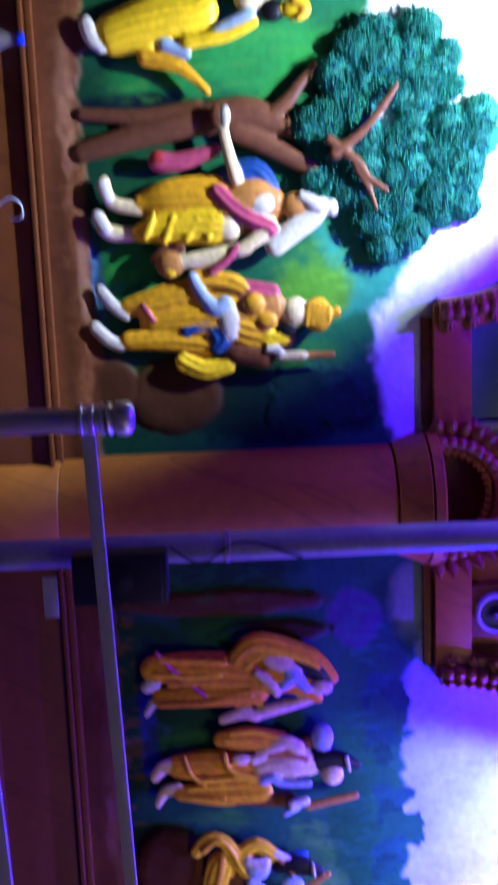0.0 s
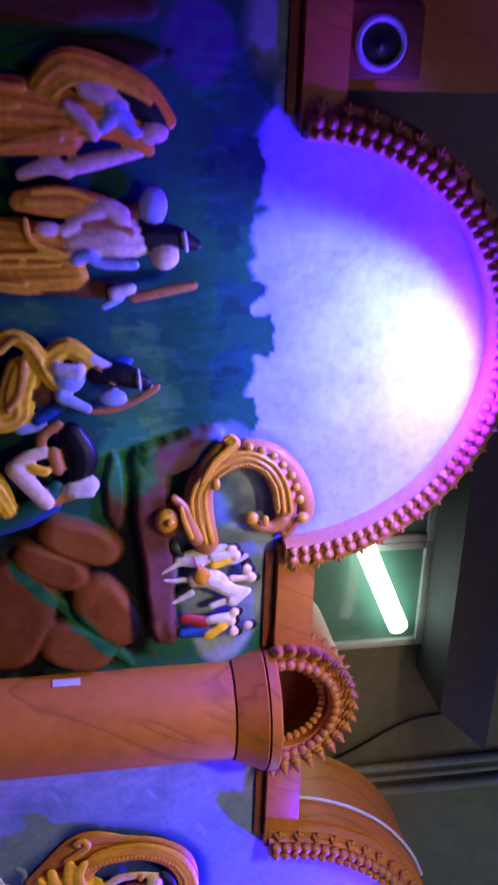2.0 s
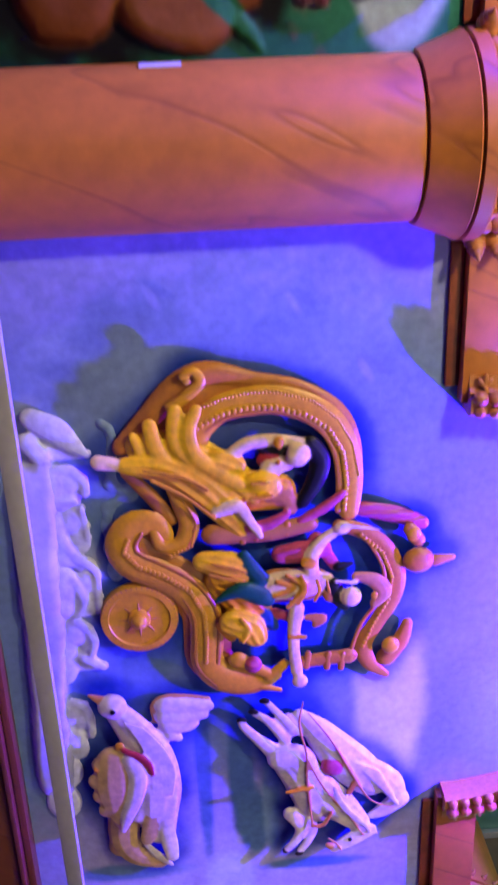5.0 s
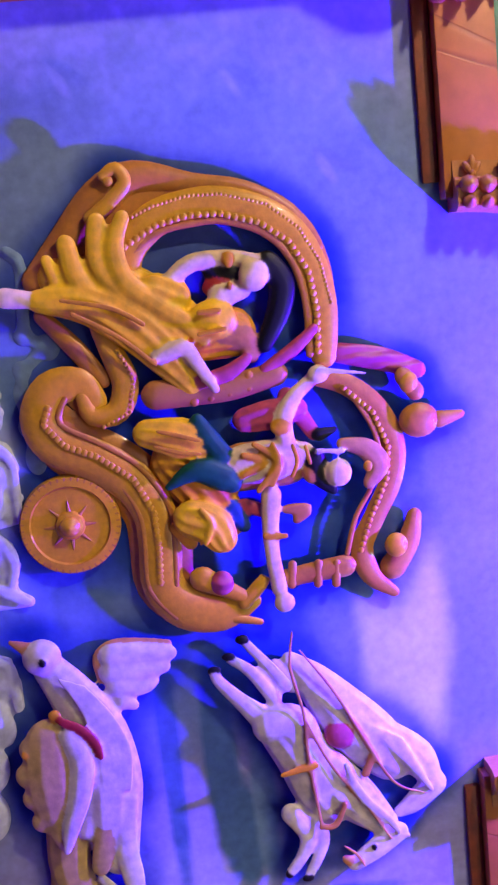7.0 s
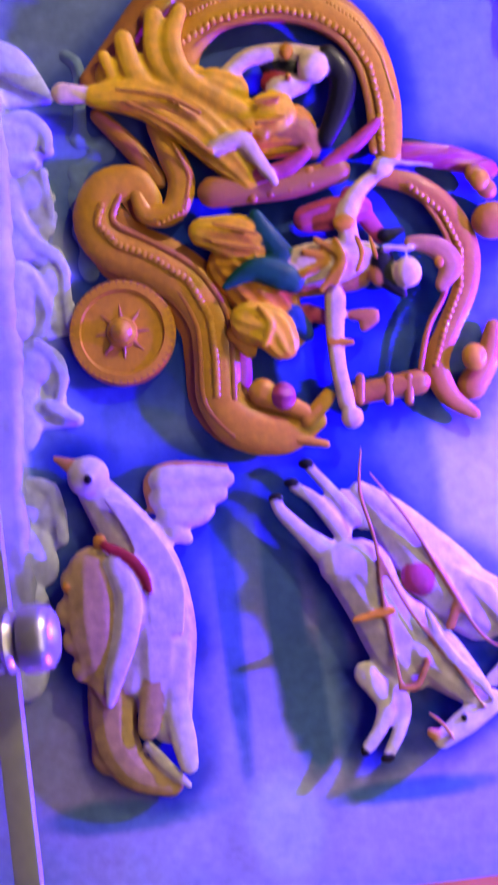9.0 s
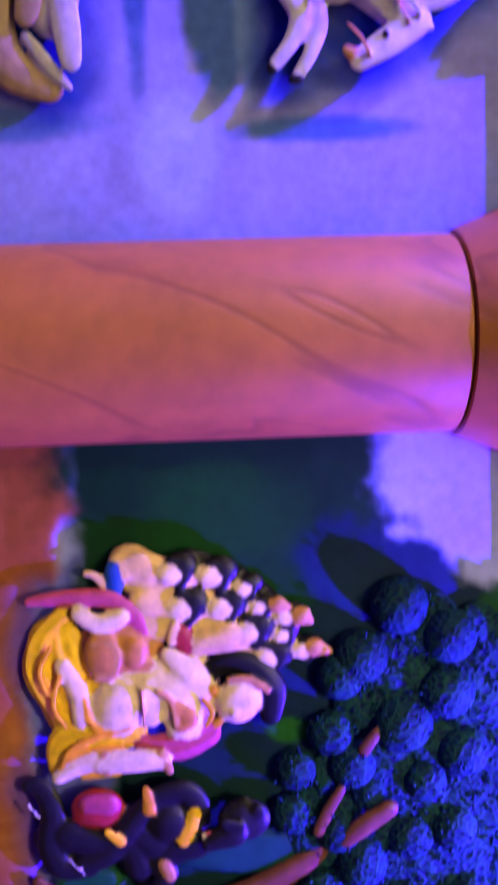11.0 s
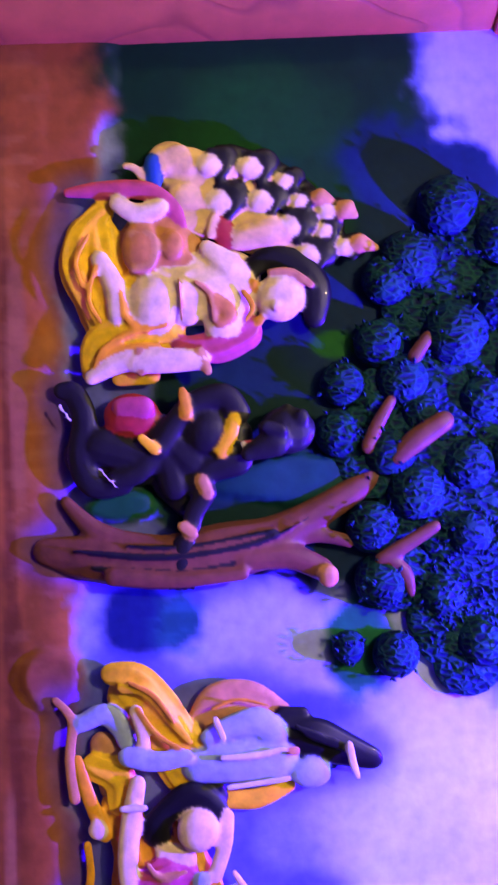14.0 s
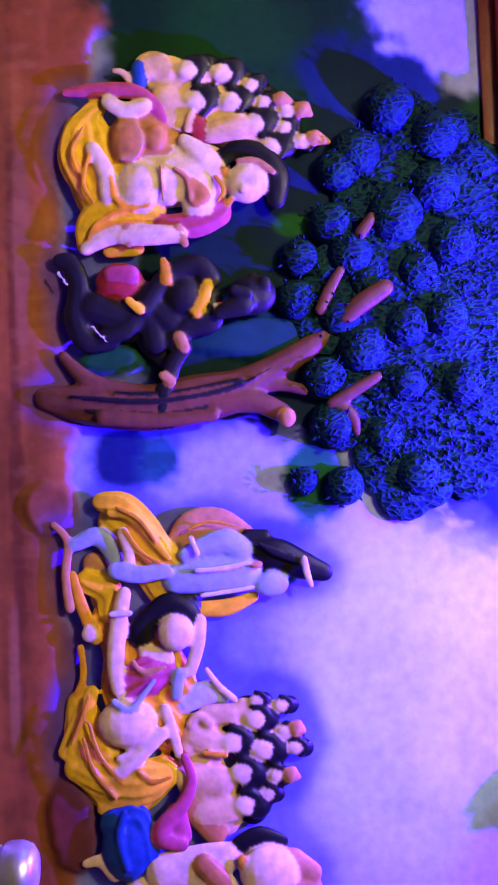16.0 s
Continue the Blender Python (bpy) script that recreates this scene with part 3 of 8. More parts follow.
f = Relief()
f.tube("tan", 0.02, -0.14, 1.397, 0.064, -0.15, 1.5, 0.066)
f.tube("skin", 0.035, -0.231, 1.085, 0.016, -0.177, 1.101, 0.019, -0.158, 1.172, 0.02)
f.tube("skin", 0.035, -0.139, 1.065, 0.02, -0.1, 1.088, 0.022, -0.093, 1.161, 0.019)
f.tube("white", 0.05, -0.221, 1.078, 0.016, -0.19, 1.09, 0.016)
f.tube("white", 0.05, -0.142, 1.061, 0.017, -0.109, 1.079, 0.017)
f.tube("orange", 0.03, -0.168, 1.18, 0.029, -0.175, 1.253, 0.054, -0.179, 1.377, 0.057)
f.tube("yellow", 0.045, -0.096, 1.177, 0.026, -0.108, 1.25, 0.046, -0.111, 1.367, 0.052)
f.tube("yellow", 0.08, -0.08, 1.186, 0.009, -0.142, 1.211, 0.007)
f.tube("yellow", 0.08, -0.068, 1.236, 0.009, -0.133, 1.261, 0.007)
f.tube("yellow", 0.08, -0.069, 1.293, 0.009, -0.124, 1.325, 0.007)
f.tube("yellow", 0.08, -0.074, 1.351, 0.009, -0.13, 1.361, 0.007)
f.ball("skin", 0.05, -0.106, 1.403, 0.042, 0.041)
f.tube("tan", 0.05, -0.151, 1.412, 0.046, -0.174, 1.471, 0.054, -0.159, 1.514, 0.043)
f.tube("rose", 0.075, -0.195, 1.378, 0.018, -0.149, 1.426, 0.021, -0.117, 1.468, 0.021, -0.095, 1.514, 0.021)
f.tube("skin", 0.07, -0.225, 1.43, 0.018, -0.281, 1.415, 0.017, -0.342, 1.403, 0.015, -0.383, 1.402, 0.014)
f.ball("white", 0.08, -0.381, 1.408, 0.027, 0.015)
f.ball("rock", 0.07, -0.381, 1.385, 0.032, 0.02)
f.tube("rose", 0.045, -0.276, 1.223, 0.024, -0.274, 1.288, 0.021, -0.299, 1.378, 0.017)
f.ball("red", 0.05, -0.28, 1.228, 0.025, 0.021)
f.tube("blue", 0.04, -0.229, 1.408, 0.026, -0.241, 1.474, 0.034, -0.197, 1.519, 0.026)
f.tube("skin", 0.07, -0.101, 1.514, 0.023, -0.066, 1.474, 0.02, -0.039, 1.429, 0.016)
f.ball("tan", 0.06, -0.151, 1.583, 0.034, 0.039)
f.ball("white", 0.07, -0.158, 1.495, 0.031, 0.037)
f.tube("white", 0.06, -0.048, 1.525, 0.029, -0.088, 1.577, 0.032, -0.122, 1.629, 0.029, -0.149, 1.651, 0.023)
f.ball("white", 0.06, -0.141, 1.679, 0.024, 0.017)
f.tube("white", 0.08, -0.173, 1.6, 0.014, -0.155, 1.628, 0.02, -0.141, 1.645, 0.014)
f.done("relief_figure", "plain painted old man figure in orange robes, white hair", "relief figure", "figures of the forest mural")

f = Relief()
f.ball("tan", 0.06, -0.008, 1.246, 0.034, 0.038)
f.tube("rock", 0.05, -0.023, 1.209, 0.017, -0.047, 1.233, 0.017, -0.05, 1.277, 0.014)
f.tube("skin", 0.06, -0.016, 1.283, 0.02, -0.028, 1.363, 0.022, -0.047, 1.452, 0.019)
f.tube("rose", 0.08, 0.015, 1.355, 0.01, -0.016, 1.399, 0.011, -0.05, 1.423, 0.01)
f.tube("tan", 0.05, 0.002, 1.311, 0.017, -0.003, 1.377, 0.017)
f.ball("yellow", 0.07, 0.007, 1.246, 0.02, 0.02)
f.done("relief_figure", "small plain painted child figure clinging beside the robes", "relief figure", "figures of the forest mural")

f = Relief()
f.tube("orange", 0.02, 0.137, 1.206, 0.054, 0.135, 1.356, 0.077, 0.161, 1.46, 0.081)
f.tube("rock", 0.02, 0.213, 1.443, 0.051, 0.186, 1.534, 0.045)
f.tube("white", 0.04, 0.05, 1.057, 0.016, 0.095, 1.091, 0.018, 0.121, 1.122, 0.013)
f.tube("white", 0.04, 0.149, 1.037, 0.019, 0.183, 1.071, 0.019, 0.199, 1.102, 0.018)
f.tube("orange", 0.035, 0.097, 1.128, 0.024, 0.088, 1.21, 0.041, 0.067, 1.314, 0.044)
f.tube("orange", 0.04, 0.187, 1.123, 0.024, 0.188, 1.219, 0.03, 0.2, 1.338, 0.036)
f.tube("rose", 0.065, 0.097, 1.17, 0.006, 0.135, 1.194, 0.006)
f.tube("blue", 0.06, 0.163, 1.281, 0.018, 0.151, 1.341, 0.022, 0.185, 1.372, 0.03, 0.214, 1.36, 0.021)
f.tube("orange", 0.05, 0.134, 1.356, 0.035, 0.122, 1.416, 0.038)
f.ball("white", 0.07, 0.145, 1.397, 0.055, 0.032)
f.tube("tan", 0.05, 0.125, 1.431, 0.044, 0.113, 1.512, 0.044)
f.ball("gold", 0.08, 0.102, 1.463, 0.029, 0.029)
f.ball("gold", 0.08, 0.148, 1.497, 0.023, 0.029)
f.tube("blueskin", 0.075, 0.023, 1.303, 0.013, 0.074, 1.33, 0.016, 0.112, 1.365, 0.023, 0.098, 1.387, 0.023)
f.tube("orange", 0.06, 0.031, 1.317, 0.02, 0.041, 1.404, 0.022, 0.058, 1.436, 0.02)
f.tube("rose", 0.05, 0.064, 1.44, 0.026, 0.076, 1.514, 0.025)
f.tube("yellow", 0.06, 0.19, 1.495, 0.024, 0.195, 1.539, 0.019)
f.tube("rock", 0.05, 0.228, 1.412, 0.033, 0.245, 1.486, 0.033)
f.tube("tan", 0.06, 0.243, 1.53, 0.012, 0.244, 1.672, 0.009)
f.tube("white", 0.08, 0.223, 1.497, 0.009, 0.227, 1.527, 0.012, 0.242, 1.529, 0.009)
f.tube("yellow", 0.05, 0.249, 1.269, 0.025, 0.273, 1.327, 0.025, 0.265, 1.388, 0.022)
f.ball("skin", 0.06, 0.127, 1.575, 0.041, 0.038)
f.ball("black", 0.06, 0.173, 1.55, 0.025, 0.03)
f.ball("gold", 0.06, 0.137, 1.634, 0.048, 0.04)
f.tube("gold", 0.085, 0.102, 1.609, 0.006, 0.164, 1.602, 0.006)
f.tube("gold", 0.085, 0.105, 1.622, 0.006, 0.16, 1.617, 0.006)
f.tube("gold", 0.085, 0.108, 1.635, 0.006, 0.156, 1.631, 0.006)
f.tube("gold", 0.085, 0.112, 1.649, 0.006, 0.152, 1.646, 0.006)
f.tube("gold", 0.085, 0.115, 1.662, 0.006, 0.148, 1.661, 0.006)
f.ball("gold", 0.06, 0.131, 1.685, 0.016, 0.013)
f.tube("skin", 0.075, 0.242, 1.529, 0.013, 0.244, 1.589, 0.015)
f.done("relief_figure", "plain painted king figure with golden crown and staff", "relief figure", "figures of the forest mural")

p = Panel(0.795, 2.645)
p.ground("0f2c24", "23624f", 1.0, 1.8)
p.dab("98a2e4", 1.591, 2.162, 0.9, 0.337, 0, 0.1, 0.2, 0)
p.dab("1c5040", 1.052, 1.795, 0.17, 0.105, 0, 0.3, 0.3, 0)
p.dab("1b5436", 1.744, 1.732, 0.425, 0.113, 0, 0.25, 0.35, 0)
p.dab("1d5c40", 1.539, 1.796, 0.102, 0.063, 0, 0.3, 0.5, 0)
p.dab("1d5c40", 1.748, 1.812, 0.089, 0.058, 0, 0.3, 0.5, 0)
p.dab("1d5640", 1.307, 1.818, 0.098, 0.056, 0, 0.4, 0.5, 0)
p.dab("1b5e3c", 1.27, 1.734, 0.21, 0.092, 0, 0.5, 0.4, 0)
p.dab("173c28", 0.851, 1.298, 0.074, 0.275, 0, 0.4, 0.3, 0)
p.dab("1c4e50", 1.209, 1.792, 0.032, 0.031, 0, 0.12, 1.5, 0)
p.dab("164640", 1.267, 1.814, 0.04, 0.048, 0, 0.12, 1.5, 0)
p.dab("1d5a44", 1.325, 1.8, 0.049, 0.037, 0, 0.12, 1.5, 0)
p.dab("1c4e50", 1.385, 1.822, 0.035, 0.054, 0, 0.12, 1.5, 0)
p.dab("164640", 1.445, 1.808, 0.043, 0.044, 0, 0.12, 1.5, 0)
p.dab("1d5a44", 1.505, 1.794, 0.052, 0.033, 0, 0.12, 1.5, 0)
p.dab("1c4e50", 1.567, 1.816, 0.038, 0.051, 0, 0.12, 1.5, 0)
p.dab("164640", 1.628, 1.802, 0.047, 0.04, 0, 0.12, 1.5, 0)
p.dab("1d5a44", 1.692, 1.825, 0.056, 0.058, 0, 0.12, 1.5, 0)
p.dab("1c4e50", 1.755, 1.81, 0.041, 0.047, 0, 0.12, 1.5, 0)
p.dab("164640", 1.819, 1.796, 0.05, 0.036, 0, 0.12, 1.5, 0)
p.dab("1d5a44", 1.885, 1.819, 0.06, 0.054, 0, 0.12, 1.5, 0)
p.dab("4a4468", 1.002, 1.72, 0.092, 0.075, 0, 0.3, 0.3, 0)
p.dab("54301f", 0.942, 1.337, 0.039, 0.293, 0, 0.4, 0.25, 0.012)
p.dab("3a2418", 1.039, 1.481, 0.037, 0.164, 0, 0.4, 0.3, 0.012)
p.dab("1c5a2c", 1.369, 1.226, 0.049, 0.092, 0, 0.5, 0.3, 0)
p.dab("1c5a2c", 1.048, 1.332, 0.046, 0.089, 0, 0.5, 0.3, 0)
p.dab("7f9a80", 0.963, 1.884, 0.106, 0.06, 0, 0.7, 0.4, 0)
p.dab("3c7a3c", 1.824, 1.57, 0.179, 0.081, 0, 0.7, 0.8, 0)
p.dab("2f6b38", 1.617, 1.306, 0.031, 0.094, 0, 0.7, 0.8, 0)
p.strip("5c3020", 1.03, 0.02, 0.03, 0.02)
p.dab("20306a", 1.323, 1.114, 0.195, 0.027, 0, 0.6, 0.3, 0)
p.dab("4a2414", 1.748, 1.157, 0.123, 0.111, 0, 0.25, 0.11, 0.03)
p.dab("5a2c18", 1.96, 1.088, 0.165, 0.056, 0, 0.25, 0.11, 0.03)
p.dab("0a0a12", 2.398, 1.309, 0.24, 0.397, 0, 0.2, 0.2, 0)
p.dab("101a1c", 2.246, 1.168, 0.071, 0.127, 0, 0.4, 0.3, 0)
p.dab("6a3818", 2.421, 1.241, 0.174, 0.107, -13.8, 0.22, 0.10, 0.032, 2.6)
p.dab("74401c", 2.283, 1.346, 0.107, 0.055, 59.5, 0.22, 0.10, 0.032, 2.5)
p.dab("7c481e", 2.211, 1.419, 0.116, 0.059, 63.2, 0.22, 0.10, 0.032, 2.6)
p.dab("7a431c", 2.432, 1.488, 0.122, 0.077, 33.0, 0.22, 0.10, 0.032, 2.4)
p.dab("70401c", 2.537, 1.406, 0.107, 0.076, 72.3, 0.22, 0.10, 0.032, 2.4)
p.dab("683818", 2.433, 1.044, 0.092, 0.076, 0.0, 0.22, 0.10, 0.032, 2.6)
p.dab("5e3418", 2.270, 1.087, 0.084, 0.053, 46.0, 0.22, 0.10, 0.032, 2.4)
p.dab("1a4a30", 2.332, 1.303, 0.107, 0.016, 40.149, 0.4, 0.5, 0.012)
p.dab("1f5a34", 2.5, 1.453, 0.158, 0.02, 41.757, 0.4, 0.6, 0.012)
p.dab("2f6a30", 2.424, 1.392, 0.244, 0.03, 42.3, 0.8, 0.5, fleck=True)
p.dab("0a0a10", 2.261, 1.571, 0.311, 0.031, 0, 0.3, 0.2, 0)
p.dab("74424a", 2.273, 1.624, 0.297, 0.043, 4.267, 0.2, 0.3, 0.035, 5)
p.dab("74424a", 1.974, 1.686, 0.113, 0.048, 105.639, 0.25, 0.3, 0.035, 4)
p.dab("5a3320", 2.075, 1.517, 0.099, 0.025, 0, 0.4, 0.3, 0.02)
p.dab("2f7d55", 1.978, 1.547, 0.095, 0.067, 0, 0.6, 0.6, 0)
p.dab("8fa0b0", 2.269, 1.804, 0.363, 0.133, 0, 0.12, 0.05, 0)
p.dab("6a86a8", 2.128, 1.776, 0.08, 0.07, 0, 0.4, 0.2, 0)
p.dab("7aa850", 1.824, 1.57, 0.215, 0.097, 0, 0.8, 0.4, fleck=True)
p.dab("4f8a4a", 1.617, 1.306, 0.045, 0.125, 0, 0.8, 0.4, fleck=True)
p.dab("24665e", 1.691, 1.732, 0.351, 0.112, 0, 0.8, 0.4, fleck=True)
p.dab("1f6a40", 0.866, 1.297, 0.089, 0.261, 0, 0.8, 0.4, fleck=True)
p.dab("3a7a44", 1.369, 1.226, 0.066, 0.092, 0, 0.8, 0.4, fleck=True)
p.dab("2a7f70", 1.143, 1.75, 0.22, 0.076, 0, 0.8, 0.4, fleck=True)
p.dab("8a5030", 1.402, 1.056, 0.757, 0.037, 0, 0.8, 0.4, fleck=True)
p.dab("5a9a50", 1.978, 1.547, 0.095, 0.067, 0, 0.8, 0.4, fleck=True)
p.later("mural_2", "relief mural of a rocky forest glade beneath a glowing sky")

f = Relief()
f.tube("yellow", 0.075, 1.133, 1.148, 0.006, 1.144, 1.227, 0.007, 1.141, 1.329, 0.006)
f.tube("yellow", 0.075, 1.07, 1.434, 0.006, 1.08, 1.506, 0.007, 1.13, 1.607, 0.006)
f.tube("yellow", 0.075, 1.121, 1.403, 0.006, 1.093, 1.447, 0.006, 1.088, 1.506, 0.006)
f.tube("orange", 0.03, 1.127, 1.137, 0.039, 1.132, 1.255, 0.051, 1.15, 1.387, 0.058, 1.161, 1.461, 0.055)
f.tube("orange", 0.04, 1.214, 1.155, 0.027, 1.208, 1.281, 0.037, 1.203, 1.43, 0.04)
f.tube("rose", 0.07, 1.07, 1.152, 0.009, 1.121, 1.192, 0.007, 1.165, 1.24, 0.007, 1.202, 1.282, 0.006)
f.tube("orange", 0.075, 1.226, 1.157, 0.008, 1.224, 1.281, 0.008, 1.206, 1.414, 0.008)
f.tube("orange", 0.075, 1.165, 1.182, 0.007, 1.163, 1.313, 0.007, 1.171, 1.43, 0.008)
f.tube("orange", 0.075, 1.088, 1.158, 0.007, 1.098, 1.273, 0.009, 1.104, 1.345, 0.007)
f.tube("orange", 0.075, 1.21, 1.326, 0.006, 1.182, 1.459, 0.008)
f.tube("orange", 0.05, 1.1, 1.382, 0.03, 1.062, 1.434, 0.036, 1.072, 1.515, 0.03, 1.109, 1.595, 0.027, 1.171, 1.65, 0.018)
f.tube("orange", 0.05, 1.162, 1.46, 0.045, 1.173, 1.534, 0.039, 1.231, 1.607, 0.015)
f.tube("skin", 0.07, 1.103, 1.469, 0.018, 1.12, 1.512, 0.024, 1.137, 1.556, 0.015)
f.tube("skin", 0.08, 1.139, 1.434, 0.012, 1.165, 1.467, 0.016, 1.2, 1.488, 0.014)
f.tube("blueskin", 0.08, 1.178, 1.51, 0.015, 1.156, 1.54, 0.018, 1.192, 1.576, 0.012)
f.ball("blueskin", 0.08, 1.138, 1.533, 0.014, 0.023)
f.tube("black", 0.055, 1.126, 1.55, 0.033, 1.144, 1.601, 0.03, 1.187, 1.638, 0.015)
f.ball("skin", 0.065, 1.195, 1.617, 0.022, 0.033)
f.tube("skin", 0.05, 1.285, 1.33, 0.015, 1.266, 1.39, 0.02, 1.278, 1.427, 0.018)
f.tube("skin", 0.05, 1.273, 1.42, 0.018, 1.255, 1.495, 0.02, 1.235, 1.585, 0.014)
f.tube("white", 0.04, 1.178, 1.117, 0.02, 1.167, 1.143, 0.018)
f.tube("white", 0.04, 1.26, 1.112, 0.011, 1.229, 1.131, 0.015)
f.done("relief_figure", "plain painted lady figure in a long orange sari with a veil", "relief figure", "figures of the glade mural")

f = Relief()
f.tube("yellow", 0.082, 1.318, 1.351, 0.006, 1.314, 1.425, 0.006, 1.337, 1.484, 0.006)
f.tube("yellow", 0.082, 1.341, 1.335, 0.006, 1.35, 1.409, 0.006)
f.tube("yellow", 0.082, 1.486, 1.223, 0.006, 1.481, 1.314, 0.008, 1.482, 1.404, 0.006)
f.tube("yellow", 0.082, 1.514, 1.222, 0.006, 1.527, 1.327, 0.006)
f.tube("skin", 0.04, 1.457, 1.126, 0.017, 1.426, 1.152, 0.022, 1.421, 1.187, 0.022)
f.tube("skin", 0.04, 1.546, 1.129, 0.011, 1.505, 1.152, 0.019, 1.494, 1.19, 0.019)
f.tube("orange", 0.035, 1.427, 1.194, 0.035, 1.432, 1.3, 0.051, 1.455, 1.429, 0.048)
f.tube("orange", 0.045, 1.508, 1.197, 0.022, 1.519, 1.311, 0.032, 1.513, 1.434, 0.035)
f.tube("yellow", 0.085, 1.382, 1.217, 0.006, 1.44, 1.233, 0.008, 1.466, 1.269, 0.006)
f.tube("yellow", 0.085, 1.38, 1.333, 0.008, 1.429, 1.346, 0.008, 1.457, 1.42, 0.008)
f.tube("yellow", 0.085, 1.458, 1.27, 0.008, 1.457, 1.42, 0.009)
f.tube("skin", 0.05, 1.436, 1.444, 0.044, 1.423, 1.528, 0.052, 1.431, 1.574, 0.04)
f.tube("orange", 0.06, 1.341, 1.32, 0.022, 1.342, 1.402, 0.034, 1.353, 1.499, 0.026)
f.tube("skin", 0.075, 1.404, 1.414, 0.014, 1.377, 1.46, 0.016, 1.352, 1.506, 0.022, 1.37, 1.543, 0.022)
f.ball("skin", 0.075, 1.399, 1.38, 0.016, 0.03)
f.tube("blueskin", 0.085, 1.469, 1.437, 0.013, 1.459, 1.468, 0.016, 1.477, 1.494, 0.013, 1.481, 1.57, 0.013)
f.tube("tan", 0.08, 1.388, 1.46, 0.009, 1.391, 1.512, 0.009, 1.409, 1.564, 0.009)
f.ball("skin", 0.06, 1.467, 1.641, 0.031, 0.034)
f.tube("black", 0.05, 1.423, 1.597, 0.035, 1.424, 1.665, 0.028, 1.442, 1.714, 0.014)
f.tube("white", 0.075, 1.409, 1.684, 0.006, 1.45, 1.69, 0.006)
f.tube("rock", 0.04, 1.384, 1.53, 0.02, 1.359, 1.594, 0.02)
f.ball("blueskin", 0.045, 1.353, 1.616, 0.044, 0.033)
f.tube("rock", 0.05, 1.536, 1.364, 0.016, 1.54, 1.448, 0.022, 1.544, 1.517, 0.022)
f.tube("white", 0.08, 1.547, 1.523, 0.016, 1.537, 1.562, 0.014)
f.tube("tan", 0.06, 1.562, 1.57, 0.013, 1.543, 1.663, 0.013, 1.535, 1.709, 0.011)
f.tube("blueskin", 0.07, 1.579, 1.5, 0.011, 1.56, 1.539, 0.01)
f.done("relief_figure", "plain painted archer figure in orange robes with lowered bow", "relief figure", "figures of the glade mural")

f = Relief()
f.tube("yellow", 0.04, 1.743, 1.309, 0.043, 1.803, 1.29, 0.043, 1.852, 1.277, 0.037, 1.865, 1.188, 0.029)
f.tube("rock", 0.03, 1.789, 1.251, 0.023, 1.794, 1.33, 0.04, 1.769, 1.363, 0.033)
f.tube("yellow", 0.06, 1.693, 1.234, 0.018, 1.65, 1.278, 0.019, 1.673, 1.328, 0.02, 1.74, 1.364, 0.021, 1.795, 1.405, 0.015)
f.tube("yellow", 0.055, 1.704, 1.373, 0.023, 1.68, 1.413, 0.023, 1.714, 1.461, 0.021)
f.tube("yellow", 0.085, 1.681, 1.258, 0.01, 1.65, 1.306, 0.008, 1.703, 1.35, 0.008)
f.tube("gold", 0.075, 1.821, 1.192, 0.007, 1.866, 1.202, 0.007)
f.tube("gold", 0.075, 1.823, 1.228, 0.007, 1.868, 1.241, 0.007)
f.tube("gold", 0.075, 1.698, 1.311, 0.008, 1.784, 1.297, 0.008, 1.826, 1.267, 0.007)
f.tube("white", 0.06, 1.711, 1.471, 0.015, 1.731, 1.507, 0.012)
f.ball("blueskin", 0.055, 1.758, 1.41, 0.038, 0.041)
f.tube("white", 0.075, 1.728, 1.387, 0.015, 1.736, 1.433, 0.02)
f.tube("blueskin", 0.075, 1.798, 1.392, 0.017, 1.831, 1.454, 0.013)
f.tube("blueskin", 0.045, 1.902, 1.041, 0.018, 1.868, 1.074, 0.02, 1.914, 1.095, 0.012)
f.tube("blue", 0.05, 1.862, 1.335, 0.015, 1.824, 1.392, 0.017)
f.tube("blueskin", 0.04, 1.884, 1.295, 0.02, 1.877, 1.342, 0.017)
f.ball("blueskin", 0.06, 1.808, 1.515, 0.021, 0.035)
f.tube("black", 0.055, 1.749, 1.476, 0.025, 1.752, 1.535, 0.03, 1.773, 1.59, 0.02)
f.tube("white", 0.08, 1.735, 1.576, 0.005, 1.782, 1.58, 0.005)
f.tube("tan", 0.05, 1.846, 1.454, 0.007, 1.842, 1.518, 0.01, 1.814, 1.582, 0.01, 1.788, 1.622, 0.01)
f.tube("tan", 0.07, 1.727, 1.481, 0.005, 1.773, 1.518, 0.005)
f.ball("blue", 0.04, 1.721, 1.537, 0.014, 0.031)
f.done("relief_figure", "plain painted blue archer figure kneeling in yellow robes", "relief figure", "figures of the glade mural")

f = Relief()
f.tube("yellow", 0.04, 1.98, 1.09, 0.038, 1.992, 1.126, 0.048, 2.067, 1.157, 0.045, 2.114, 1.167, 0.028)
f.tube("yellow", 0.05, 1.978, 1.155, 0.037, 2.036, 1.216, 0.038, 2.103, 1.252, 0.024)
f.tube("yellow", 0.08, 1.946, 1.112, 0.008, 2.019, 1.123, 0.01, 2.055, 1.105, 0.009)
f.tube("yellow", 0.08, 1.968, 1.173, 0.008, 2.041, 1.185, 0.01, 2.089, 1.222, 0.009)
f.tube("skin", 0.05, 2.133, 1.07, 0.016, 2.089, 1.092, 0.021, 2.096, 1.14, 0.017)
f.tube("skin", 0.06, 1.987, 1.271, 0.022, 1.956, 1.307, 0.019, 1.946, 1.348, 0.015)
